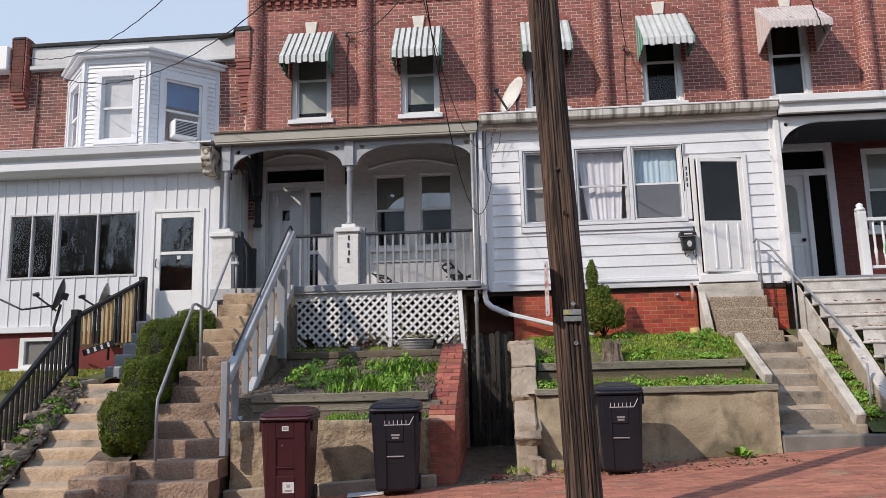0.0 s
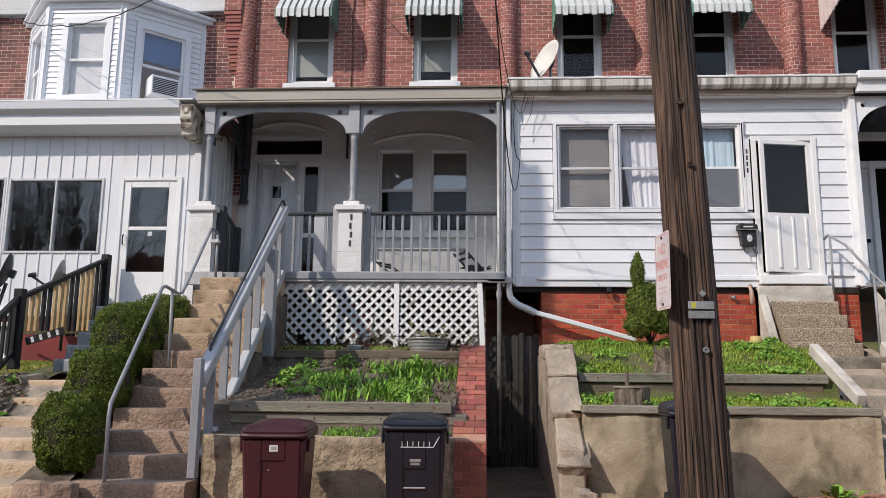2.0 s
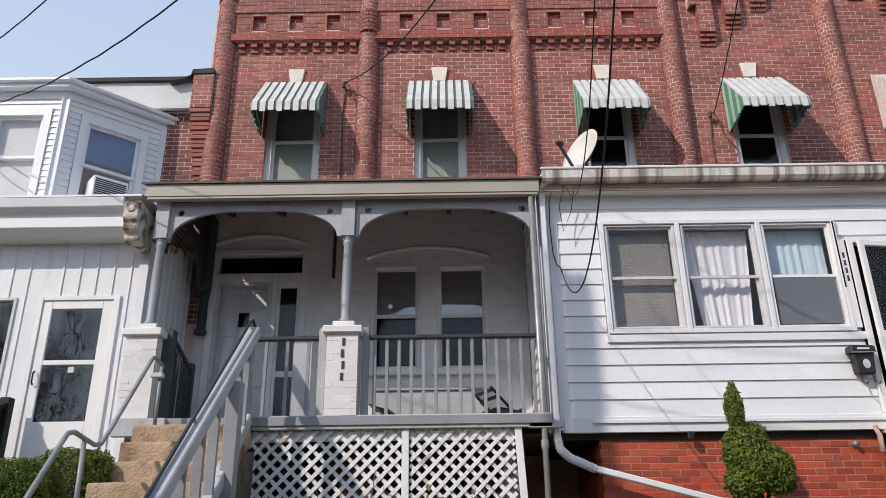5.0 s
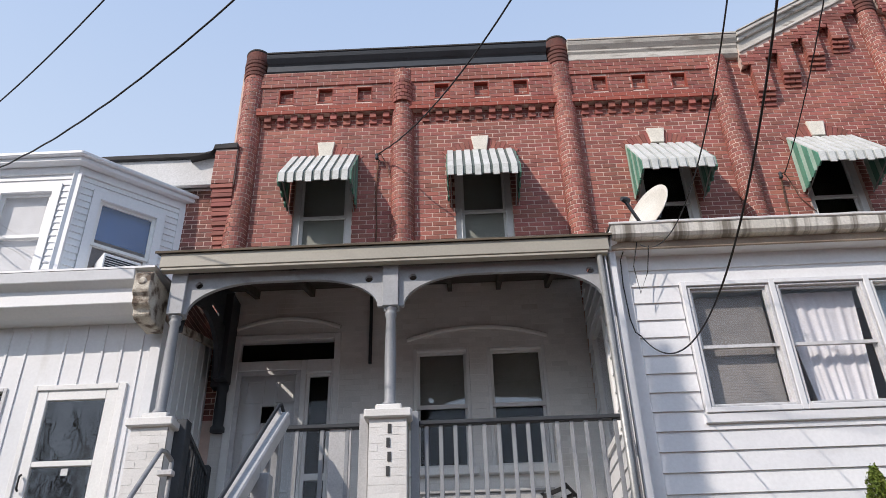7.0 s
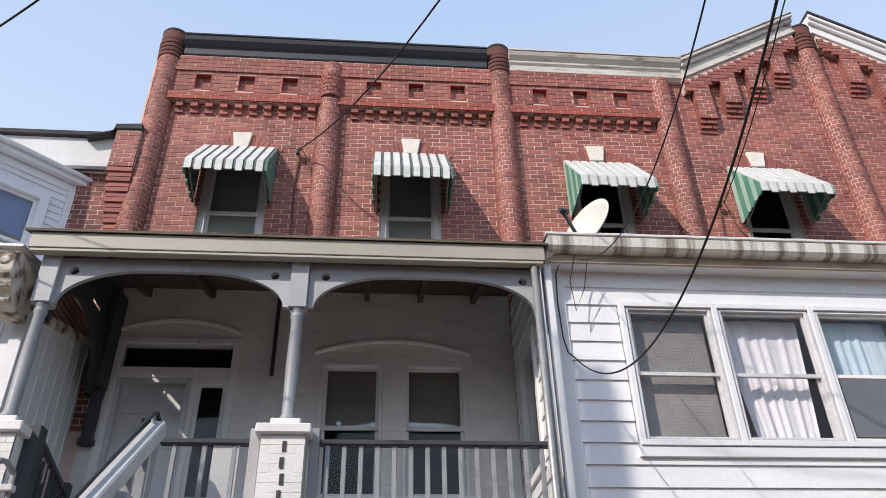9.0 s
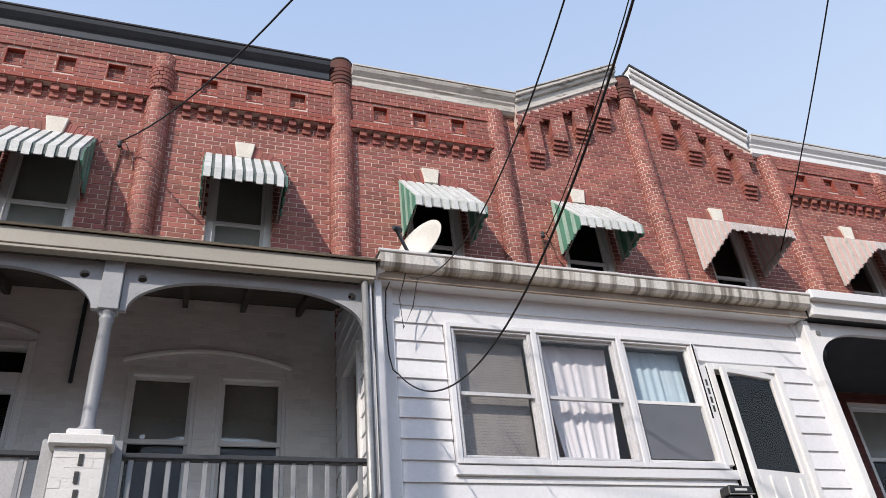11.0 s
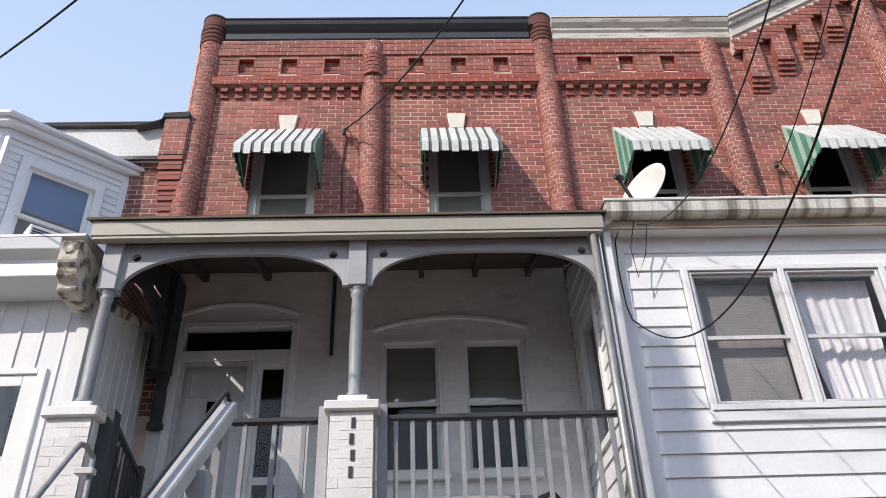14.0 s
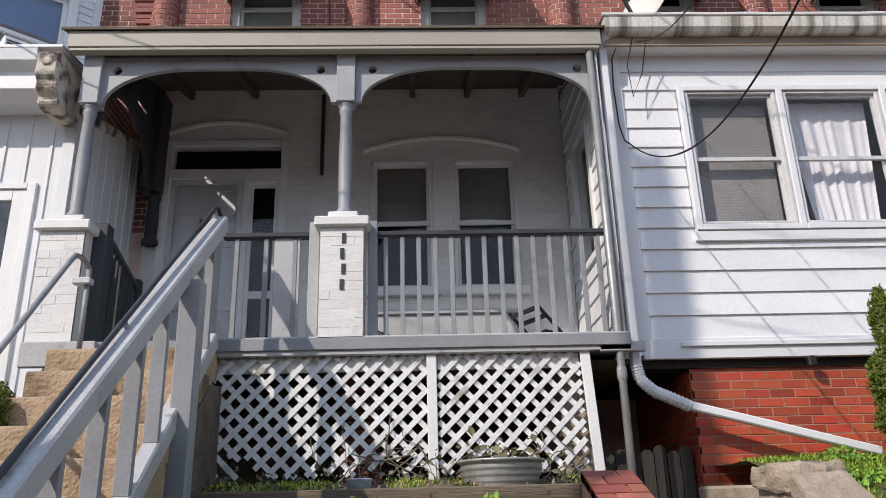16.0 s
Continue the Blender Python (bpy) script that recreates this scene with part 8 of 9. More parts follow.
ch = folding_chair()
ch.matrix_basis = pose(-0.86, 14.6, 3.2, 0, 0, 118) @ Matrix.Diagonal((0.9, 1.0, 0.58, 1))
copy_thing(ch, pose(-2.2, 14.85, 3.2, 0, 0, 60) @ Matrix.Diagonal((0.9, 1.0, 0.8, 1)))
bench = thing("porch_box", "low grey box bench under the porch windows", "bench", at=(-1.6, 15.2, 3.2))
part("box", Form().box(-2.5, -1.0, 15.28, 15.43, 3.2, 3.86), LIGHTGREY, bench, bevel=0.006)
part("box_lid", Form().box(-2.53, -0.97, 15.25, 15.44, 3.86, 3.89), LIGHTGREY, bench, bevel=0.006)

tub = thing("metal_tub", "dented galvanised tub planter with withered plants", "planter", at=(-1.49, 13.2, 1.85))
TX, TZ, TR = -1.49, -0.07, 1.18
prof = [(0.19 * TR, 1.96 + TZ), (0.2 * TR, 1.99 + TZ)]
for k in range(5):
    z = 2.02 + 0.045 * k + TZ
    prof += [((0.205 + 0.011 * k) * TR, z), ((0.213 + 0.011 * k) * TR, z + 0.012), ((0.206 + 0.011 * k) * TR, z + 0.03)]
prof += [(0.258 * TR, 2.25 + TZ), (0.275 * TR, 2.255 + TZ), (0.275 * TR, 2.272 + TZ), (0.25 * TR, 2.268 + TZ), (0.23 * TR, 2.18 + TZ)]
part("tub", Form().lathe(TX, 13.2, prof, 26), GALV, tub, smooth=True)
part("tub_soil", Form().lathe(TX, 13.2, [(0.235 * TR, 2.19 + TZ), (0.235 * TR, 2.2 + TZ)], 20), SOIL, tub)
rng = random.Random(31)
pts = [(TX + rng.gauss(0, 0.2), 13.2 + rng.gauss(0, 0.12) - 0.05, 2.18 + abs(rng.gauss(0, 0.08))) for _ in range(70)]
part("withered_leaves", leaves(pts, [(0, -0.4, 1)] * 70, 0.05, rng, 1.0, 1.4), mat("withered_leaf", (0.13, 0.13, 0.06), (0.2, 0.17, 0.09), 0.8, vary=0.4), tub)
cupb = thing("plastic_cup", "crumpled clear plastic tub lying in the bed", "litter", at=(-2.52, 13.1, 2.03))
part("cup", Form().lathe(-2.52, 13.05, [(0.07, 1.97), (0.095, 2.08), (0.1, 2.085), (0.09, 2.09)], 14), mat("cloudy_plastic", (0.5, 0.55, 0.62), (0.42, 0.47, 0.55), 0.3), cupb, smooth=True)
lampshade = thing("garden_lamp", "small yellowed plastic lamp shade lying by the steps", "lamp", at=(3.22, 13.35, 2.12))
part("shade", Form().lathe(3.2, 13.3, [(0.1, 2.12), (0.075, 2.27), (0.07, 2.27), (0.07, 2.25)], 14), mat("yellowed_plastic", (0.55, 0.42, 0.16), (0.45, 0.34, 0.12), 0.5), lampshade, smooth=True)

vine = thing("dead_vine", "dry tangled vines climbing the white lattice", "vine", at=(-2.2, 13.47, 2.05))
rng = random.Random(61)
for k in range(34):
    x, z = rng.choice((-3.75, -2.55, -2.2, -1.85, -1.3, -1.0)) + rng.gauss(0, 0.12), 2.02
    a, line = rng.gauss(1.4, 0.5), []
    for i in range(rng.randint(6, 15)):
        line.append((min(max(x, -3.85), -0.75), 13.478 + rng.uniform(-0.012, 0.004), z))
        a += rng.gauss(0, 0.35)
        x, z = x + 0.045 * math.cos(a), min(z + 0.045 * abs(math.sin(a)), 2.85)
    part("stem", Form().tube(line, rng.uniform(0.003, 0.007), 5), DRYSTEM, vine)
pts = [(rng.uniform(-3.8, -0.8), 13.45 + rng.uniform(-0.05, 0.03), 2.04 + abs(rng.gauss(0, 0.07))) for _ in range(260)]
tagged(part("dry_leaves", leaves(pts, [(0, -1, 0.6)] * 260, 0.035, rng, 1.2), DRYSTEM, vine), kind="stuff")

# ---- stumps ----
def stump(x, y, z0, z1, r, seed, label, hollow=0.0):
    s = thing("tree_stump", label, "stump", "tree stumps", at=(x, y, z0))
    fm, n, lv = Form(), 28, 9
    for j in range(lv + 1):
        z = z0 + (z1 - z0) * j / lv
        for i in range(n):
            a = 2 * math.pi * i / n
            rr = r * (1.22 - 0.27 * min(j / 4, 1)) * (1 + 0.22 * noise.noise((math.cos(a) * 2.2, math.sin(a) * 2.2, z * 3 + seed)) + 0.16 * noise.noise((math.cos(a) * 7, math.sin(a) * 7, seed + z)))
            top = (0.14 * hollow / 0.2 * noise.noise((math.cos(a) * 3, math.sin(a) * 3, seed + 4)) if j == lv else 0)
            fm.v.append((x + rr * math.cos(a), y + rr * math.sin(a), z + top))
    fm.f = [(j * n + i, j * n + (i + 1) % n, (j + 1) * n + (i + 1) % n, (j + 1) * n + i) for j in range(lv) for i in range(n)]
    c = len(fm.v)
    fm.v.append((x, y, z1 - hollow))
    fm.f += [(lv * n + i, lv * n + (i + 1) % n, c) for i in range(n)]
    part("stump_wood", fm, STUMPWOOD, s)
    return s


stump(1.64, 12.1, 1.68, 2.02, 0.15, 2, "split rotten tree stump in the grass", 0.2)
s2 = stump(1.0, 11.1, 1.25, 1.54, 0.2, 7, "sawn tree stump behind the timber", 0.0)
part("cut_face", Form().lathe(1.0, 11.1, [(0.205, 1.535), (0.2, 1.555)], 24), STUMPTOP, s2, "grey sawn top", bevel=0.006)
part("spike", Form().tube([(0.97, 11.15, 1.56), (0.975, 11.15, 1.72)], 0.025, 8), STUMPWOOD, s2)

# ---- plants ----
def bush(x, y, z, sx, sy, sz, count, seed, label, size=0.0135):
    """A clipped bush: twiggy core and a shell of small leaves."""
    b = thing("clipped_bush", label, "bush", "clipped bushes", at=(x, y, z - sz))
    rng = random.Random(seed)
    fm = Form()
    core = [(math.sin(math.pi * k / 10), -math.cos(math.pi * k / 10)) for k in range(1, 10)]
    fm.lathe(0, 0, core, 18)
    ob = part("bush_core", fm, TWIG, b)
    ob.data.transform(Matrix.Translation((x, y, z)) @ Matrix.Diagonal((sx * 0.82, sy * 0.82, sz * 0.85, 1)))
    pts, nr = [], []
    for _ in range(int(count * 2.4)):
        d = Vector((rng.gauss(0, 1), rng.gauss(0, 1), rng.gauss(0, 1))).normalized()
        e = 0.74
        q = Vector([math.copysign(abs(c) ** e, c) for c in d])
        q *= (0.9 + 0.11 * noise.noise(d * 2.2 + Vector((seed, 0, 0))) + 0.1 * noise.noise(d * 5.5 + Vector((0, seed, 0)))) * (1 - 0.16 * rng.random() ** 2)
        pts.append((x + sx * q.x * 0.93, y + sy * q.y * 0.93, z + sz * q.z * 0.93))
        nr.append((d.x / sx, d.y / sy, d.z / sz))
    part("leaves", leaves(pts, [Vector(v).normalized() for v in nr], size, rng, 0.9), HEDGE, b)
    return b


bush(-4.91, 9.92, 1.06, 0.36, 0.38, 0.5, 14000, 1, "large clipped dark green bush beside the steps")
bush(-5.06, 10.75, 1.56, 0.39, 0.42, 0.46, 14000, 2, "clipped green bush beside the steps")
bush(-5.18, 11.6, 2.1, 0.46, 0.48, 0.52, 16000, 3, "clipped green bush below the porch")
bush(-5.08, 12.5, 2.32, 0.45, 0.42, 0.52, 11000, 4, "clipped green bush against the porch")

ar = thing("dwarf_conifer", "small uneven dark green conifer on the grass terrace", "conifer", at=(1.66, 13.05, 2.1))
part("trunk", Form().tube([(1.66, 13.05, 2.08), (1.65, 13.05, 2.4), (1.52, 13.05, 3.2)], 0.03, 8, 0.008), TWIG, ar, smooth=True)
for k in range(5):
    part("stem", Form().tube([(1.66, 13.05, 2.12), (1.66 + 0.1 * math.cos(k * 1.3), 13.05 + 0.08 * math.sin(k * 1.3), 2.32)], 0.01, 6), TWIG, ar)
rng = random.Random(14)
pts, nr = [], []
lobes = [(1.55, 13.05, 2.69, 0.25, 0.33), (1.81, 13.0, 2.52, 0.22, 0.28), (1.49, 13.0, 2.4, 0.22, 0.2), (1.66, 13.1, 2.86, 0.18, 0.18), (1.68, 12.98, 2.55, 0.22, 0.24), (1.51, 13.05, 3.15, 0.115, 0.24), (1.52, 13.05, 3.34, 0.055, 0.12), (1.88, 13.0, 2.42, 0.14, 0.15)]
for lx, ly, lz, lr, lh in lobes:
    for _ in range(int(95000 * lr * lh)):
        d = Vector((rng.gauss(0, 1), rng.gauss(0, 1), rng.gauss(0, 1))).normalized()
        q = (0.86 + 0.24 * noise.noise(d * 3.5 + Vector((lx * 9, lz * 9, 0))) + 0.18 * noise.noise(d * 8 + Vector((lz * 9, lx * 9, 0)))) * (1 - 0.35 * rng.random() ** 2)
        pts.append((lx + lr * d.x * q, ly + lr * d.y * q, lz + lh * d.z * q))
        nr.append(d)
part("foliage", leaves(pts, nr, 0.0135, rng, 1.1, 2.4), CONIFER, ar)


def ground_at(prof, y):
    for (a, za), (b, zb) in zip(prof, prof[1:]):
        if a <= y <= b:
            return za + (zb - za) * (y - a) / (b - a)
    return prof[-1][1]


def meadow(name, label, x0, x1, y0, y1, prof, count, h, w, seed, material, dens=lambda x, y: 1.0):
    fm, rng = Form(), random.Random(seed)
    k = 0
    while k < count:
        x, y = rng.uniform(x0, x1), rng.uniform(y0, y1)
        if rng.random() > dens(x, y):
            k += 0.34
            continue
        tuft(fm, x, y, ground_at(prof, y) - 0.01, rng, 5, h * (0.7 + 0.6 * noise.noise((x * 1.5, y * 1.5, seed)) ** 2), w, 0.7)
        k += 1
    return single(name, fm, material, label, "grass", kind="stuff")


meadow("grass_terrace", "short bright green grass on the upper terrace", 0.42, 3.75, 11.97, 13.6, P13, 5200, 0.075, 0.011, 1, GRASS, lambda x, y: 0.55 + 0.9 * noise.noise((x * 1.8, y * 1.8, 1)))
meadow("grass_strip", "short yellow-green grass behind the timber cap", 0.42, 3.6, 10.88, 11.84, P13, 3800, 0.055, 0.01, 2, GRASS, lambda x, y: 0.6 + 0.7 * noise.noise((x * 1.8, y * 2.4, 2)))
meadow("grass_bank", "patchy grass and weeds on the bank", 4.8, 7.5, 10.95, 12.6, [(10.75, 0.72), (11.6, 1.2), (12.6, 1.9)], 2200, 0.07, 0.012, 3, GRASS, lambda x, y: 0.35 + 0.5 * noise.noise((x * 2, y * 2, 3)))
meadow("grass_lawn", "dry short lawn beside the steps", -9.5, -6.9, 11.4, 13.9, [(11.3, 1.5), (11.6, 1.55), (12.4, 1.7), (14.05, 1.85)], 4200, 0.055, 0.011, 4, DRYGRASS)
meadow("grass_edge", "weeds growing at the foot of the walls", -0.5, 3.6, 10.3, 10.7, [(10.0, 0.28), (10.8, 0.34)], 260, 0.09, 0.012, 6, GRASS, lambda x, y: 0.2 + 0.8 * noise.noise((x * 1.3, 2, 6)))
meadow("grass_wall_top", "grass tufts along the stucco wall top", -3.3, -1.05, 10.14, 10.38, P11, 330, 0.09, 0.014, 7, WEED, lambda x, y: max(0, 0.1 + 1.2 * noise.noise((x * 1.7, 5, 7))))
meadow("grass_under_lattice", "dark grass tufts below the lattice", -3.8, -0.8, 13.02, 13.42, P11, 420, 0.09, 0.012, 8, GRASS, lambda x, y: max(0, 0.35 + noise.noise((x * 2.2, 5, 8))))
meadow("steps_weeds", "weeds and dry leaves beside the side steps", -6.6, -6.2, 9.4, 11.6, [(9.2, 0.3), (10.3, 0.95), (11.6, 1.6)], 170, 0.06, 0.014, 9, GRASS, lambda x, y: 0.5)


def clump(x, y, z, seed, n=26, h=0.2, w=0.028, wide=0.1):
    """A clump of strap-leaved bulbs."""
    c = thing("bulb_clump", "clump of bright green strap leaves in the bed", "plant", "bed plants", at=(x, y, z))
    fm, rng = Form(), random.Random(seed)
    for _ in range(n):
        tuft(fm, x + rng.gauss(0, wide), y + rng.gauss(0, wide * 0.8), z - 0.02, rng, 2, h, w, 0.9)
    part("leaves", fm, WEED, c)


def weed_clump(x, y, z, seed, r=0.16, h=0.14, n=150, size=0.035, group="bed plants"):
    """A low dome of small broad leaves."""
    c = thing("weed_clump", "low leafy bright green weed growing in the soil", "plant", group, at=(x, y, z))
    rg = random.Random(seed)
    pts, nr = [], []
    for _ in range(n):
        a, u = rg.uniform(0, 6.283), math.sqrt(rg.random())
        px, py = r * u * math.cos(a), r * u * math.sin(a) * 0.8
        pts.append((x + px, y + py, z + h * (1 - u * u * 0.8) * rg.uniform(0.25, 1.0)))
        nr.append(Vector((px * 3, py * 3 - 0.2, 0.7)).normalized())
    part("leaves", leaves(pts, nr, size, rg, 0.9), WEED, c)


rng = random.Random(91)
for k in range(24):
    x, y = rng.uniform(-3.3, -1.15), rng.uniform(10.6, 12.2) if k % 4 else rng.uniform(12.2, 12.75)
    if -2.6 < x < -1.8 and 11.2 < y < 12.2:
        continue
    weed_clump(x, y, ground_at(P11, y) - 0.01, k, rng.uniform(0.1, 0.2), rng.uniform(0.1, 0.2), rng.randint(90, 190), rng.uniform(0.025, 0.045))
for k in range(46):
    x = rng.uniform(0.5, 3.5)
    y = rng.uniform(12.05, 13.3) if k % 3 else rng.uniform(10.95, 11.75)
    if abs(x - 1.42) < 0.25:
        continue
    weed_clump(x, y, ground_at(P13, y) - 0.01, 100 + k, rng.uniform(0.1, 0.24), rng.uniform(0.07, 0.15), rng.randint(110, 220), rng.uniform(0.02, 0.034), "terrace plants")
for k in range(14):
    x, y = rng.uniform(4.8, 5.05), rng.uniform(11.0, 12.3)
    weed_clump(x, y, ground_at([(10.75, 0.72), (11.6, 1.2), (12.6, 1.9)], y), 200 + k, rng.uniform(0.08, 0.16), rng.uniform(0.06, 0.12), 90, 0.03, "bank plants")
EDGE = [(9.1, 0.2), (9.3, 0.34), (10.3, 0.93), (11.3, 1.5), (11.6, 1.62)]
rng = random.Random(63)
for k in range(26):
    y = rng.uniform(9.35, 11.5)
    sz = rng.uniform(0.06, 0.16)
    single("rubble_stone", rough_block(pose(rng.uniform(-6.75, -6.22), y, ground_at(EDGE, y) + sz * 0.15, rng.uniform(-20, 20), rng.uniform(-20, 20), rng.uniform(0, 90)), sz * 1.5, sz, sz * 0.7, 40 + k, 0.03, 4),
           CONCRETE, "rough piece of rubble lying in the soil", "stone", "rubble beside the steps")
for k in range(18):
    y = rng.uniform(9.4, 11.55)
    weed_clump(rng.uniform(-6.8, -6.25), y, ground_at(EDGE, y) - 0.01, 300 + k, rng.uniform(0.07, 0.15), rng.uniform(0.06, 0.13), rng.randint(60, 110), 0.03, "edge plants")
crumbs = Form()
for _ in range(900):
    y = rng.uniform(9.3, 11.6)
    tuft(crumbs, rng.uniform(-7.0, -6.2), y, ground_at(EDGE, y) + 0.015, rng, 1, 0.03, 0.035, 2.5)
single("edge_litter", crumbs, mat("mixed_dead_leaf", (0.22, 0.16, 0.1), (0.36, 0.29, 0.2), 0.9, vary=0.4), "dry leaves among rubble beside the steps", "leaf litter", kind="stuff")
rng = random.Random(77)
for k in range(40):
    x = rng.uniform(-3.35, -1.1)
    y = rng.uniform(10.6, 11.9) if k % 3 else rng.uniform(11.6, 12.6)
    if -2.5 < x < -1.75 and 11.0 < y < 12.3 and rng.random() < 0.75:
        continue
    if x < -2.95 and y > 11.4:
        continue
    clump(x, y, ground_at(P11, y), k, rng.randint(14, 34), rng.uniform(0.1, 0.19), rng.uniform(0.02, 0.036), rng.uniform(0.06, 0.14))
dead = Form()
for _ in range(2400):
    x, y = rng.uniform(-3.6, -0.9), rng.uniform(10.5, 13.4)
    tuft(dead, x, y, ground_at(P11, y) + 0.02, rng, 1, 0.026, 0.018, 2.0)
single("leaf_litter", dead, mat("dry_leaf", (0.15, 0.11, 0.07), (0.24, 0.185, 0.12), 0.9, vary=0.4), "dry brown leaf litter over the soil bed", "leaf litter", kind="stuff")
dk = thing("dock_plant", "broad-leaved weed at the foot of the concrete wall", "plant", at=(3.0, 10.55, rise(3.0)))
fm = Form()
for k in range(34):
    a = rng.uniform(0, 6.283)
    l, r0 = rng.uniform(0.1, 0.22), rng.uniform(0.0, 0.06)
    bx, by, bz = 3.0 + r0 * math.cos(a) * 3, 10.5 + r0 * math.sin(a), rise(3.0)
    dx, dy, up = math.cos(a), math.sin(a) * 0.7, rng.uniform(0.3, 1.1)
    wv = l * 0.22
    p1, p2 = Vector((bx + dx * l * 0.5, by + dy * l * 0.5, bz + l * up * 0.7)), Vector((bx + dx * l, by + dy * l, bz + l * up * 0.75))
    s = Vector((-dy, dx, 0.1)).normalized() * wv
    fm.add([(bx, by, bz), p1 - s, p1 + s, p2], [(0, 1, 2), (1, 3, 2)])
part("leaves", fm, WEED, dk)

# ---- paving bricks of the pavement ----
fm, rng = Form(), random.Random(40)
y, k = 6.42, 0
while y < 10.7:
    x = -5.2 + (0.1 if k % 2 else 0)
    while x < 6.5:
        if not (y > 9.75 and x < 0.3) and not (y > 9.0 and x < -3.5):
            z0, z1 = rise(x) - 0.004 + rng.uniform(-0.003, 0.003), rise(x + 0.194) - 0.004 + rng.uniform(-0.003, 0.003)
            n = len(fm.v)
            fm.v += [(x, y, z0), (x + 0.194, y, z1), (x + 0.194, y + 0.094, z1), (x, y + 0.094, z0), (x, y, z0 - 0.03), (x + 0.194, y, z1 - 0.03), (x + 0.194, y + 0.094, z1 - 0.03), (x, y + 0.094, z0 - 0.03)]
            fm.f += [(n, n + 1, n + 2, n + 3), (n, n + 4, n + 5, n + 1), (n + 3, n + 2, n + 6, n + 7), (n, n + 3, n + 7, n + 4), (n + 1, n + 5, n + 6, n + 2)]
        x += 0.2
    y += 0.1
    k += 1
tagged(part("paver_field", fm, PAVER, pavement), kind="stuff")
lit = Form()
for _ in range(500):
    x, y = rng.uniform(-0.6, 3.5), rng.uniform(9.6, 10.7)
    tuft(lit, x, y, rise(x) + 0.004, rng, 1, 0.02, 0.03, 3.0)
single("pavement_litter", lit, mat("grey_leaf", (0.2, 0.15, 0.1), (0.12, 0.09, 0.06), 0.9, vary=0.4), "dry leaves and crumbs on the pavement", "leaf litter", kind="stuff")


# ---- bare street tree and trees over the road, seen as shadows and in the glass ----
def bare_tree(x, y, h, seed, r=0.22, fork=0.3):
    t = thing("street_tree", "tall bare street tree with grey bark", "tree", "street trees", at=(x, y, rise(x) - 0.1))
    rng = random.Random(seed)
    trunk, limbs, twigs = Form(), Form(), Form()
    z0 = rise(x) - 0.15

    def grow(form, p, d, ln, r0, lev):
        pts, q, dd = [p], p.copy(), d.copy()
        for _ in range(4):
            dd = (dd + Vector((rng.gauss(0, 0.12), rng.gauss(0, 0.12), rng.gauss(0, 0.06) + 0.04))).normalized()
            q = q + dd * ln / 4
            pts.append(q.copy())
        (trunk if lev == 0 else limbs if lev < 3 else twigs).tube(pts, r0, 8 if lev < 2 else 4, r0 * 0.6)
        if lev < 5:
            for k in range(3 if lev else 5):
                u = pts[4] if k < 2 else pts[rng.choice((2, 3))]
                nd = (dd + Vector((rng.gauss(0, 0.55), rng.gauss(0, 0.55), rng.gauss(0.1, 0.35)))).normalized()
                grow(form, u.copy(), nd, ln * rng.uniform(0.55, 0.8), r0 * 0.55, lev + 1)

    grow(trunk, Vector((x, y, z0)), Vector((0, 0, 1)), h * fork, r, 0)
    part("trunk", trunk, BARK, t)
    tagged(part("limb_mass", limbs, BARK, t), kind="stuff")
    tagged(part("crown", twigs, BARK, t), kind="stuff")
    return t


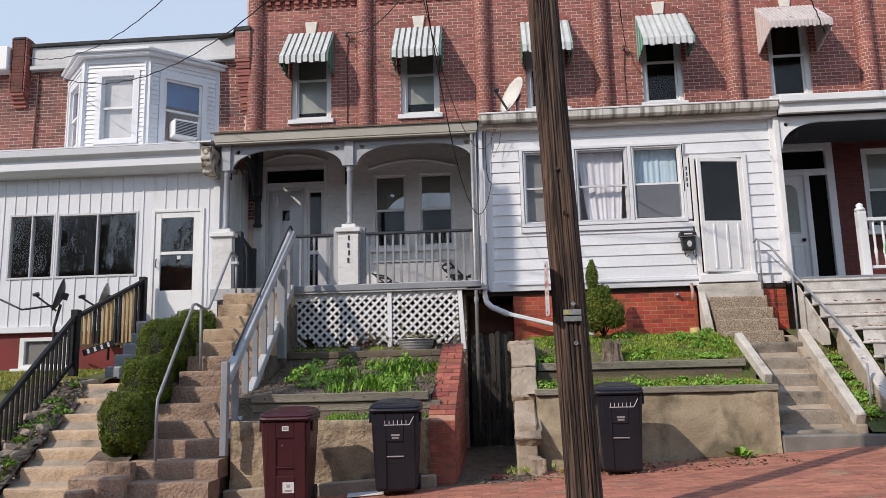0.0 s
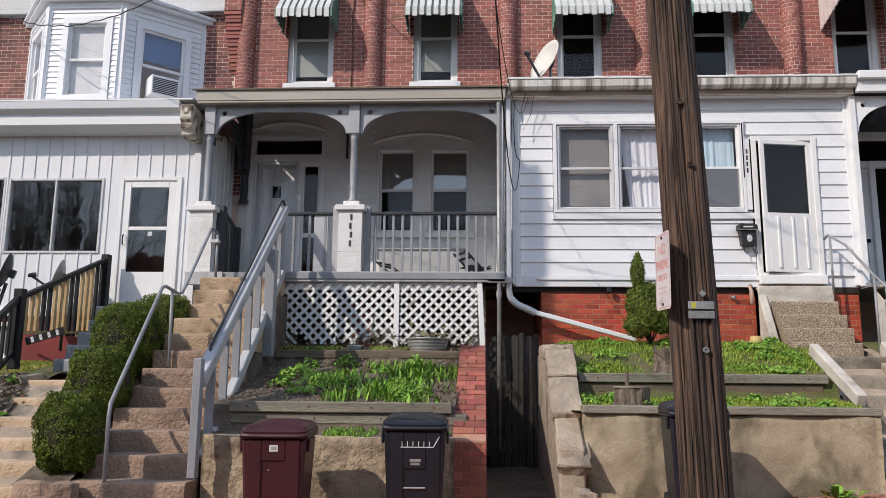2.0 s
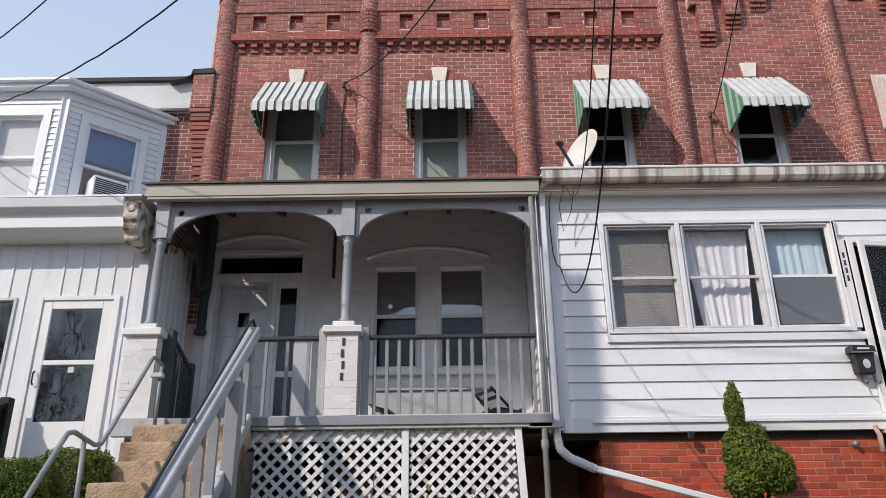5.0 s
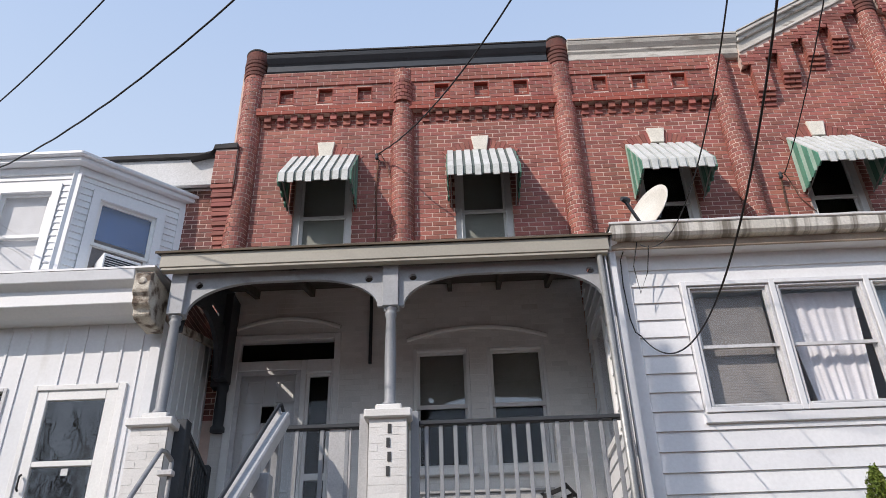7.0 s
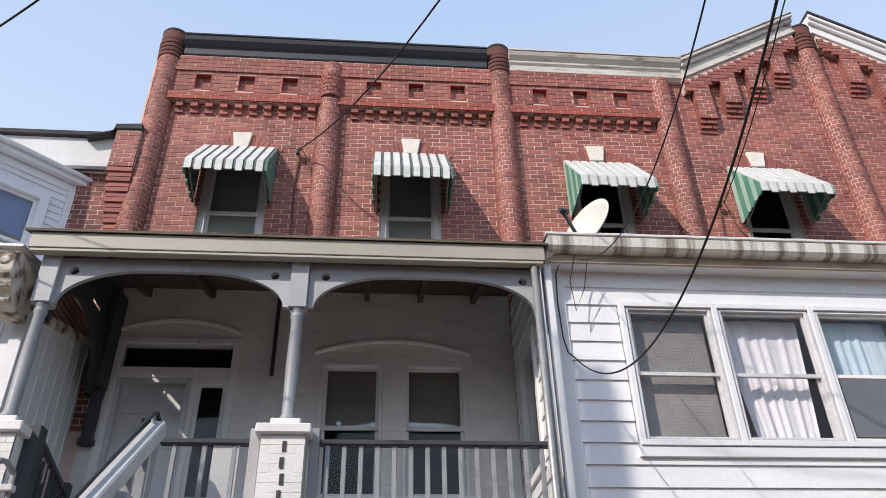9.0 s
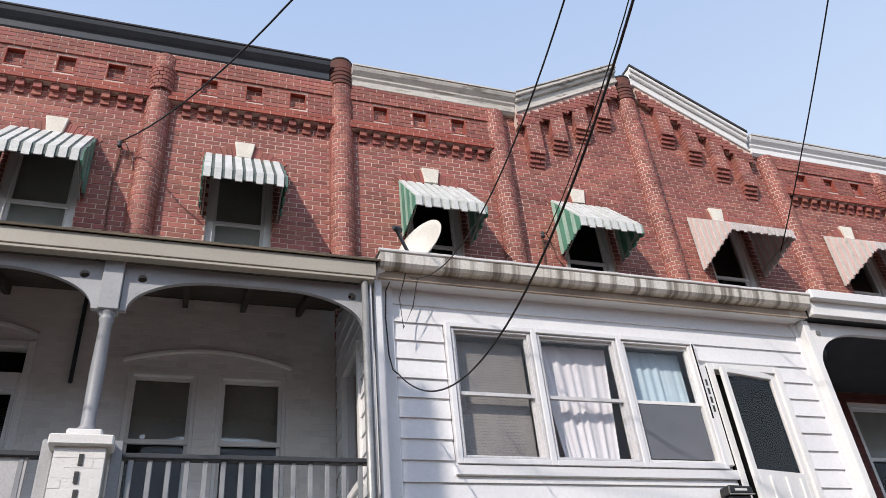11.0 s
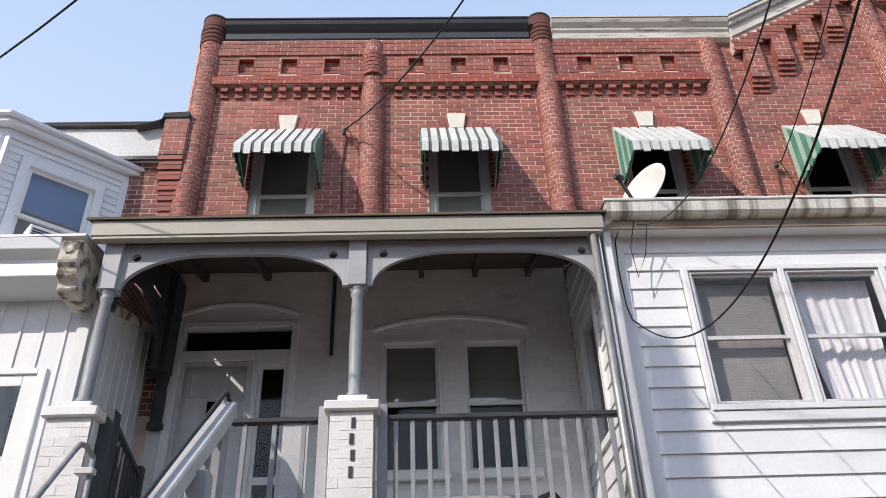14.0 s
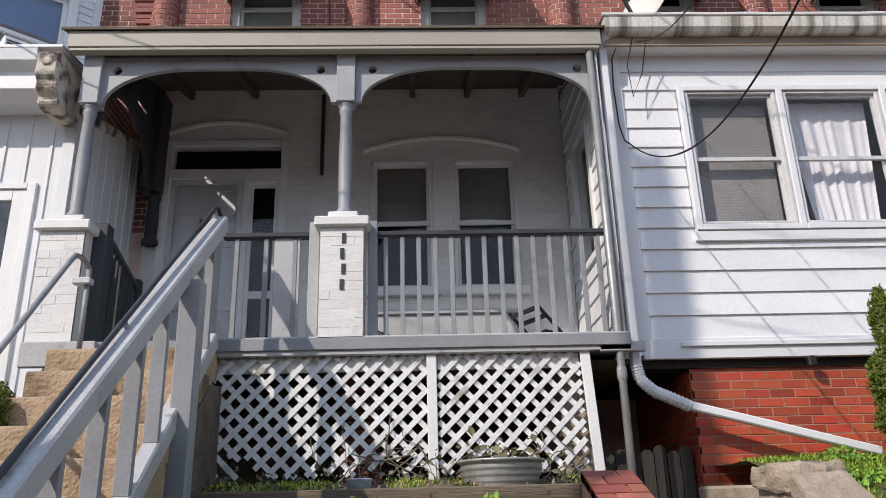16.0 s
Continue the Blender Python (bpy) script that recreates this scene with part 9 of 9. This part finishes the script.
for x, y, h, s in ((-14, -9, 13, 3), (-5, -11, 14, 4), (3, -10, 12, 5), (11, -9, 14, 6)):
    bare_tree(x, y, h, s)
def coppice(x, y, h, seed, shoots=46):
    """A cut-back tree sprouting a fan of long upright shoots."""
    t = thing("street_tree", "bare cut-back tree with a fan of upright shoots", "tree", "street trees", at=(x, y, rise(x) - 0.1))
    rng = random.Random(seed)
    z0 = rise(x) - 0.2
    part("trunk", Form().tube([(x, y, z0), (x + 0.05, y, z0 + 1.2), (x, y, z0 + 2.6)], 0.34, 12, 0.26), BARK, t, smooth=True)
    fm = Form()
    for _ in range(shoots):
        lean, side = rng.gauss(0, 0.3), rng.gauss(0, 0.25)
        p, d, line = Vector((x + rng.gauss(0, 0.2), y + rng.gauss(0, 0.2), z0 + rng.uniform(1.6, 2.6))), Vector((lean, side, 1)).normalized(), []
        ln = h * rng.uniform(0.6, 1.0)
        for i in range(7):
            line.append(p.copy())
            p = p + d * ln / 6
            d = (d + Vector((rng.gauss(0, 0.05), rng.gauss(0, 0.05), 0.05))).normalized()
        r0 = rng.uniform(0.035, 0.075)
        fm.tube(line, r0, 5, r0 * 0.3)
        for i in (2, 3, 4, 5):
            e = (d + Vector((rng.gauss(0, 0.45), rng.gauss(0, 0.4), 0.2))).normalized()
            fm.tube([line[i], line[i] + e * ln * 0.16, line[i] + (e + Vector((0, 0, 0.25))) * ln * 0.3], r0 * 0.4, 4, r0 * 0.14)
    tagged(part("shoots", fm, BARK, t), kind="stuff")


for x, y, h, s in ((-18.5, -6.5, 12, 21), (-22.0, -8.0, 13, 22), (-25.5, -7.0, 12, 23)):
    coppice(x, y, h, s)
trunk_ = thing("street_tree", "tall lopped street tree with a bare trunk", "tree", at=(-7.32, 6.7, rise(-7.32) - 0.1))
part("trunk", Form().tube([(-7.36 - 0.014 * z, 6.7, z) for z in (-0.2, 3, 6, 8, 9.5, 11, 12.0, 12.4)], 0.2, 14, 0.13), BARK, trunk_, smooth=True)
for z, dx, dy in ((12.2, 0.12, 0.05), (12.25, -0.14, 0.05), (11.6, 0.2, 0.1)):
    part("stub", Form().tube([(-7.52, 6.7, z), (-7.52 + dx, 6.7 + dy, z + 0.28)], 0.08, 10, 0.05), BARK, trunk_, smooth=True)
opp = single("houses_opposite", Form().box(-40, 40, -22, -16, 0, 8.5), BRICK, "plain brick row of houses across the street", "building", kind="structure")
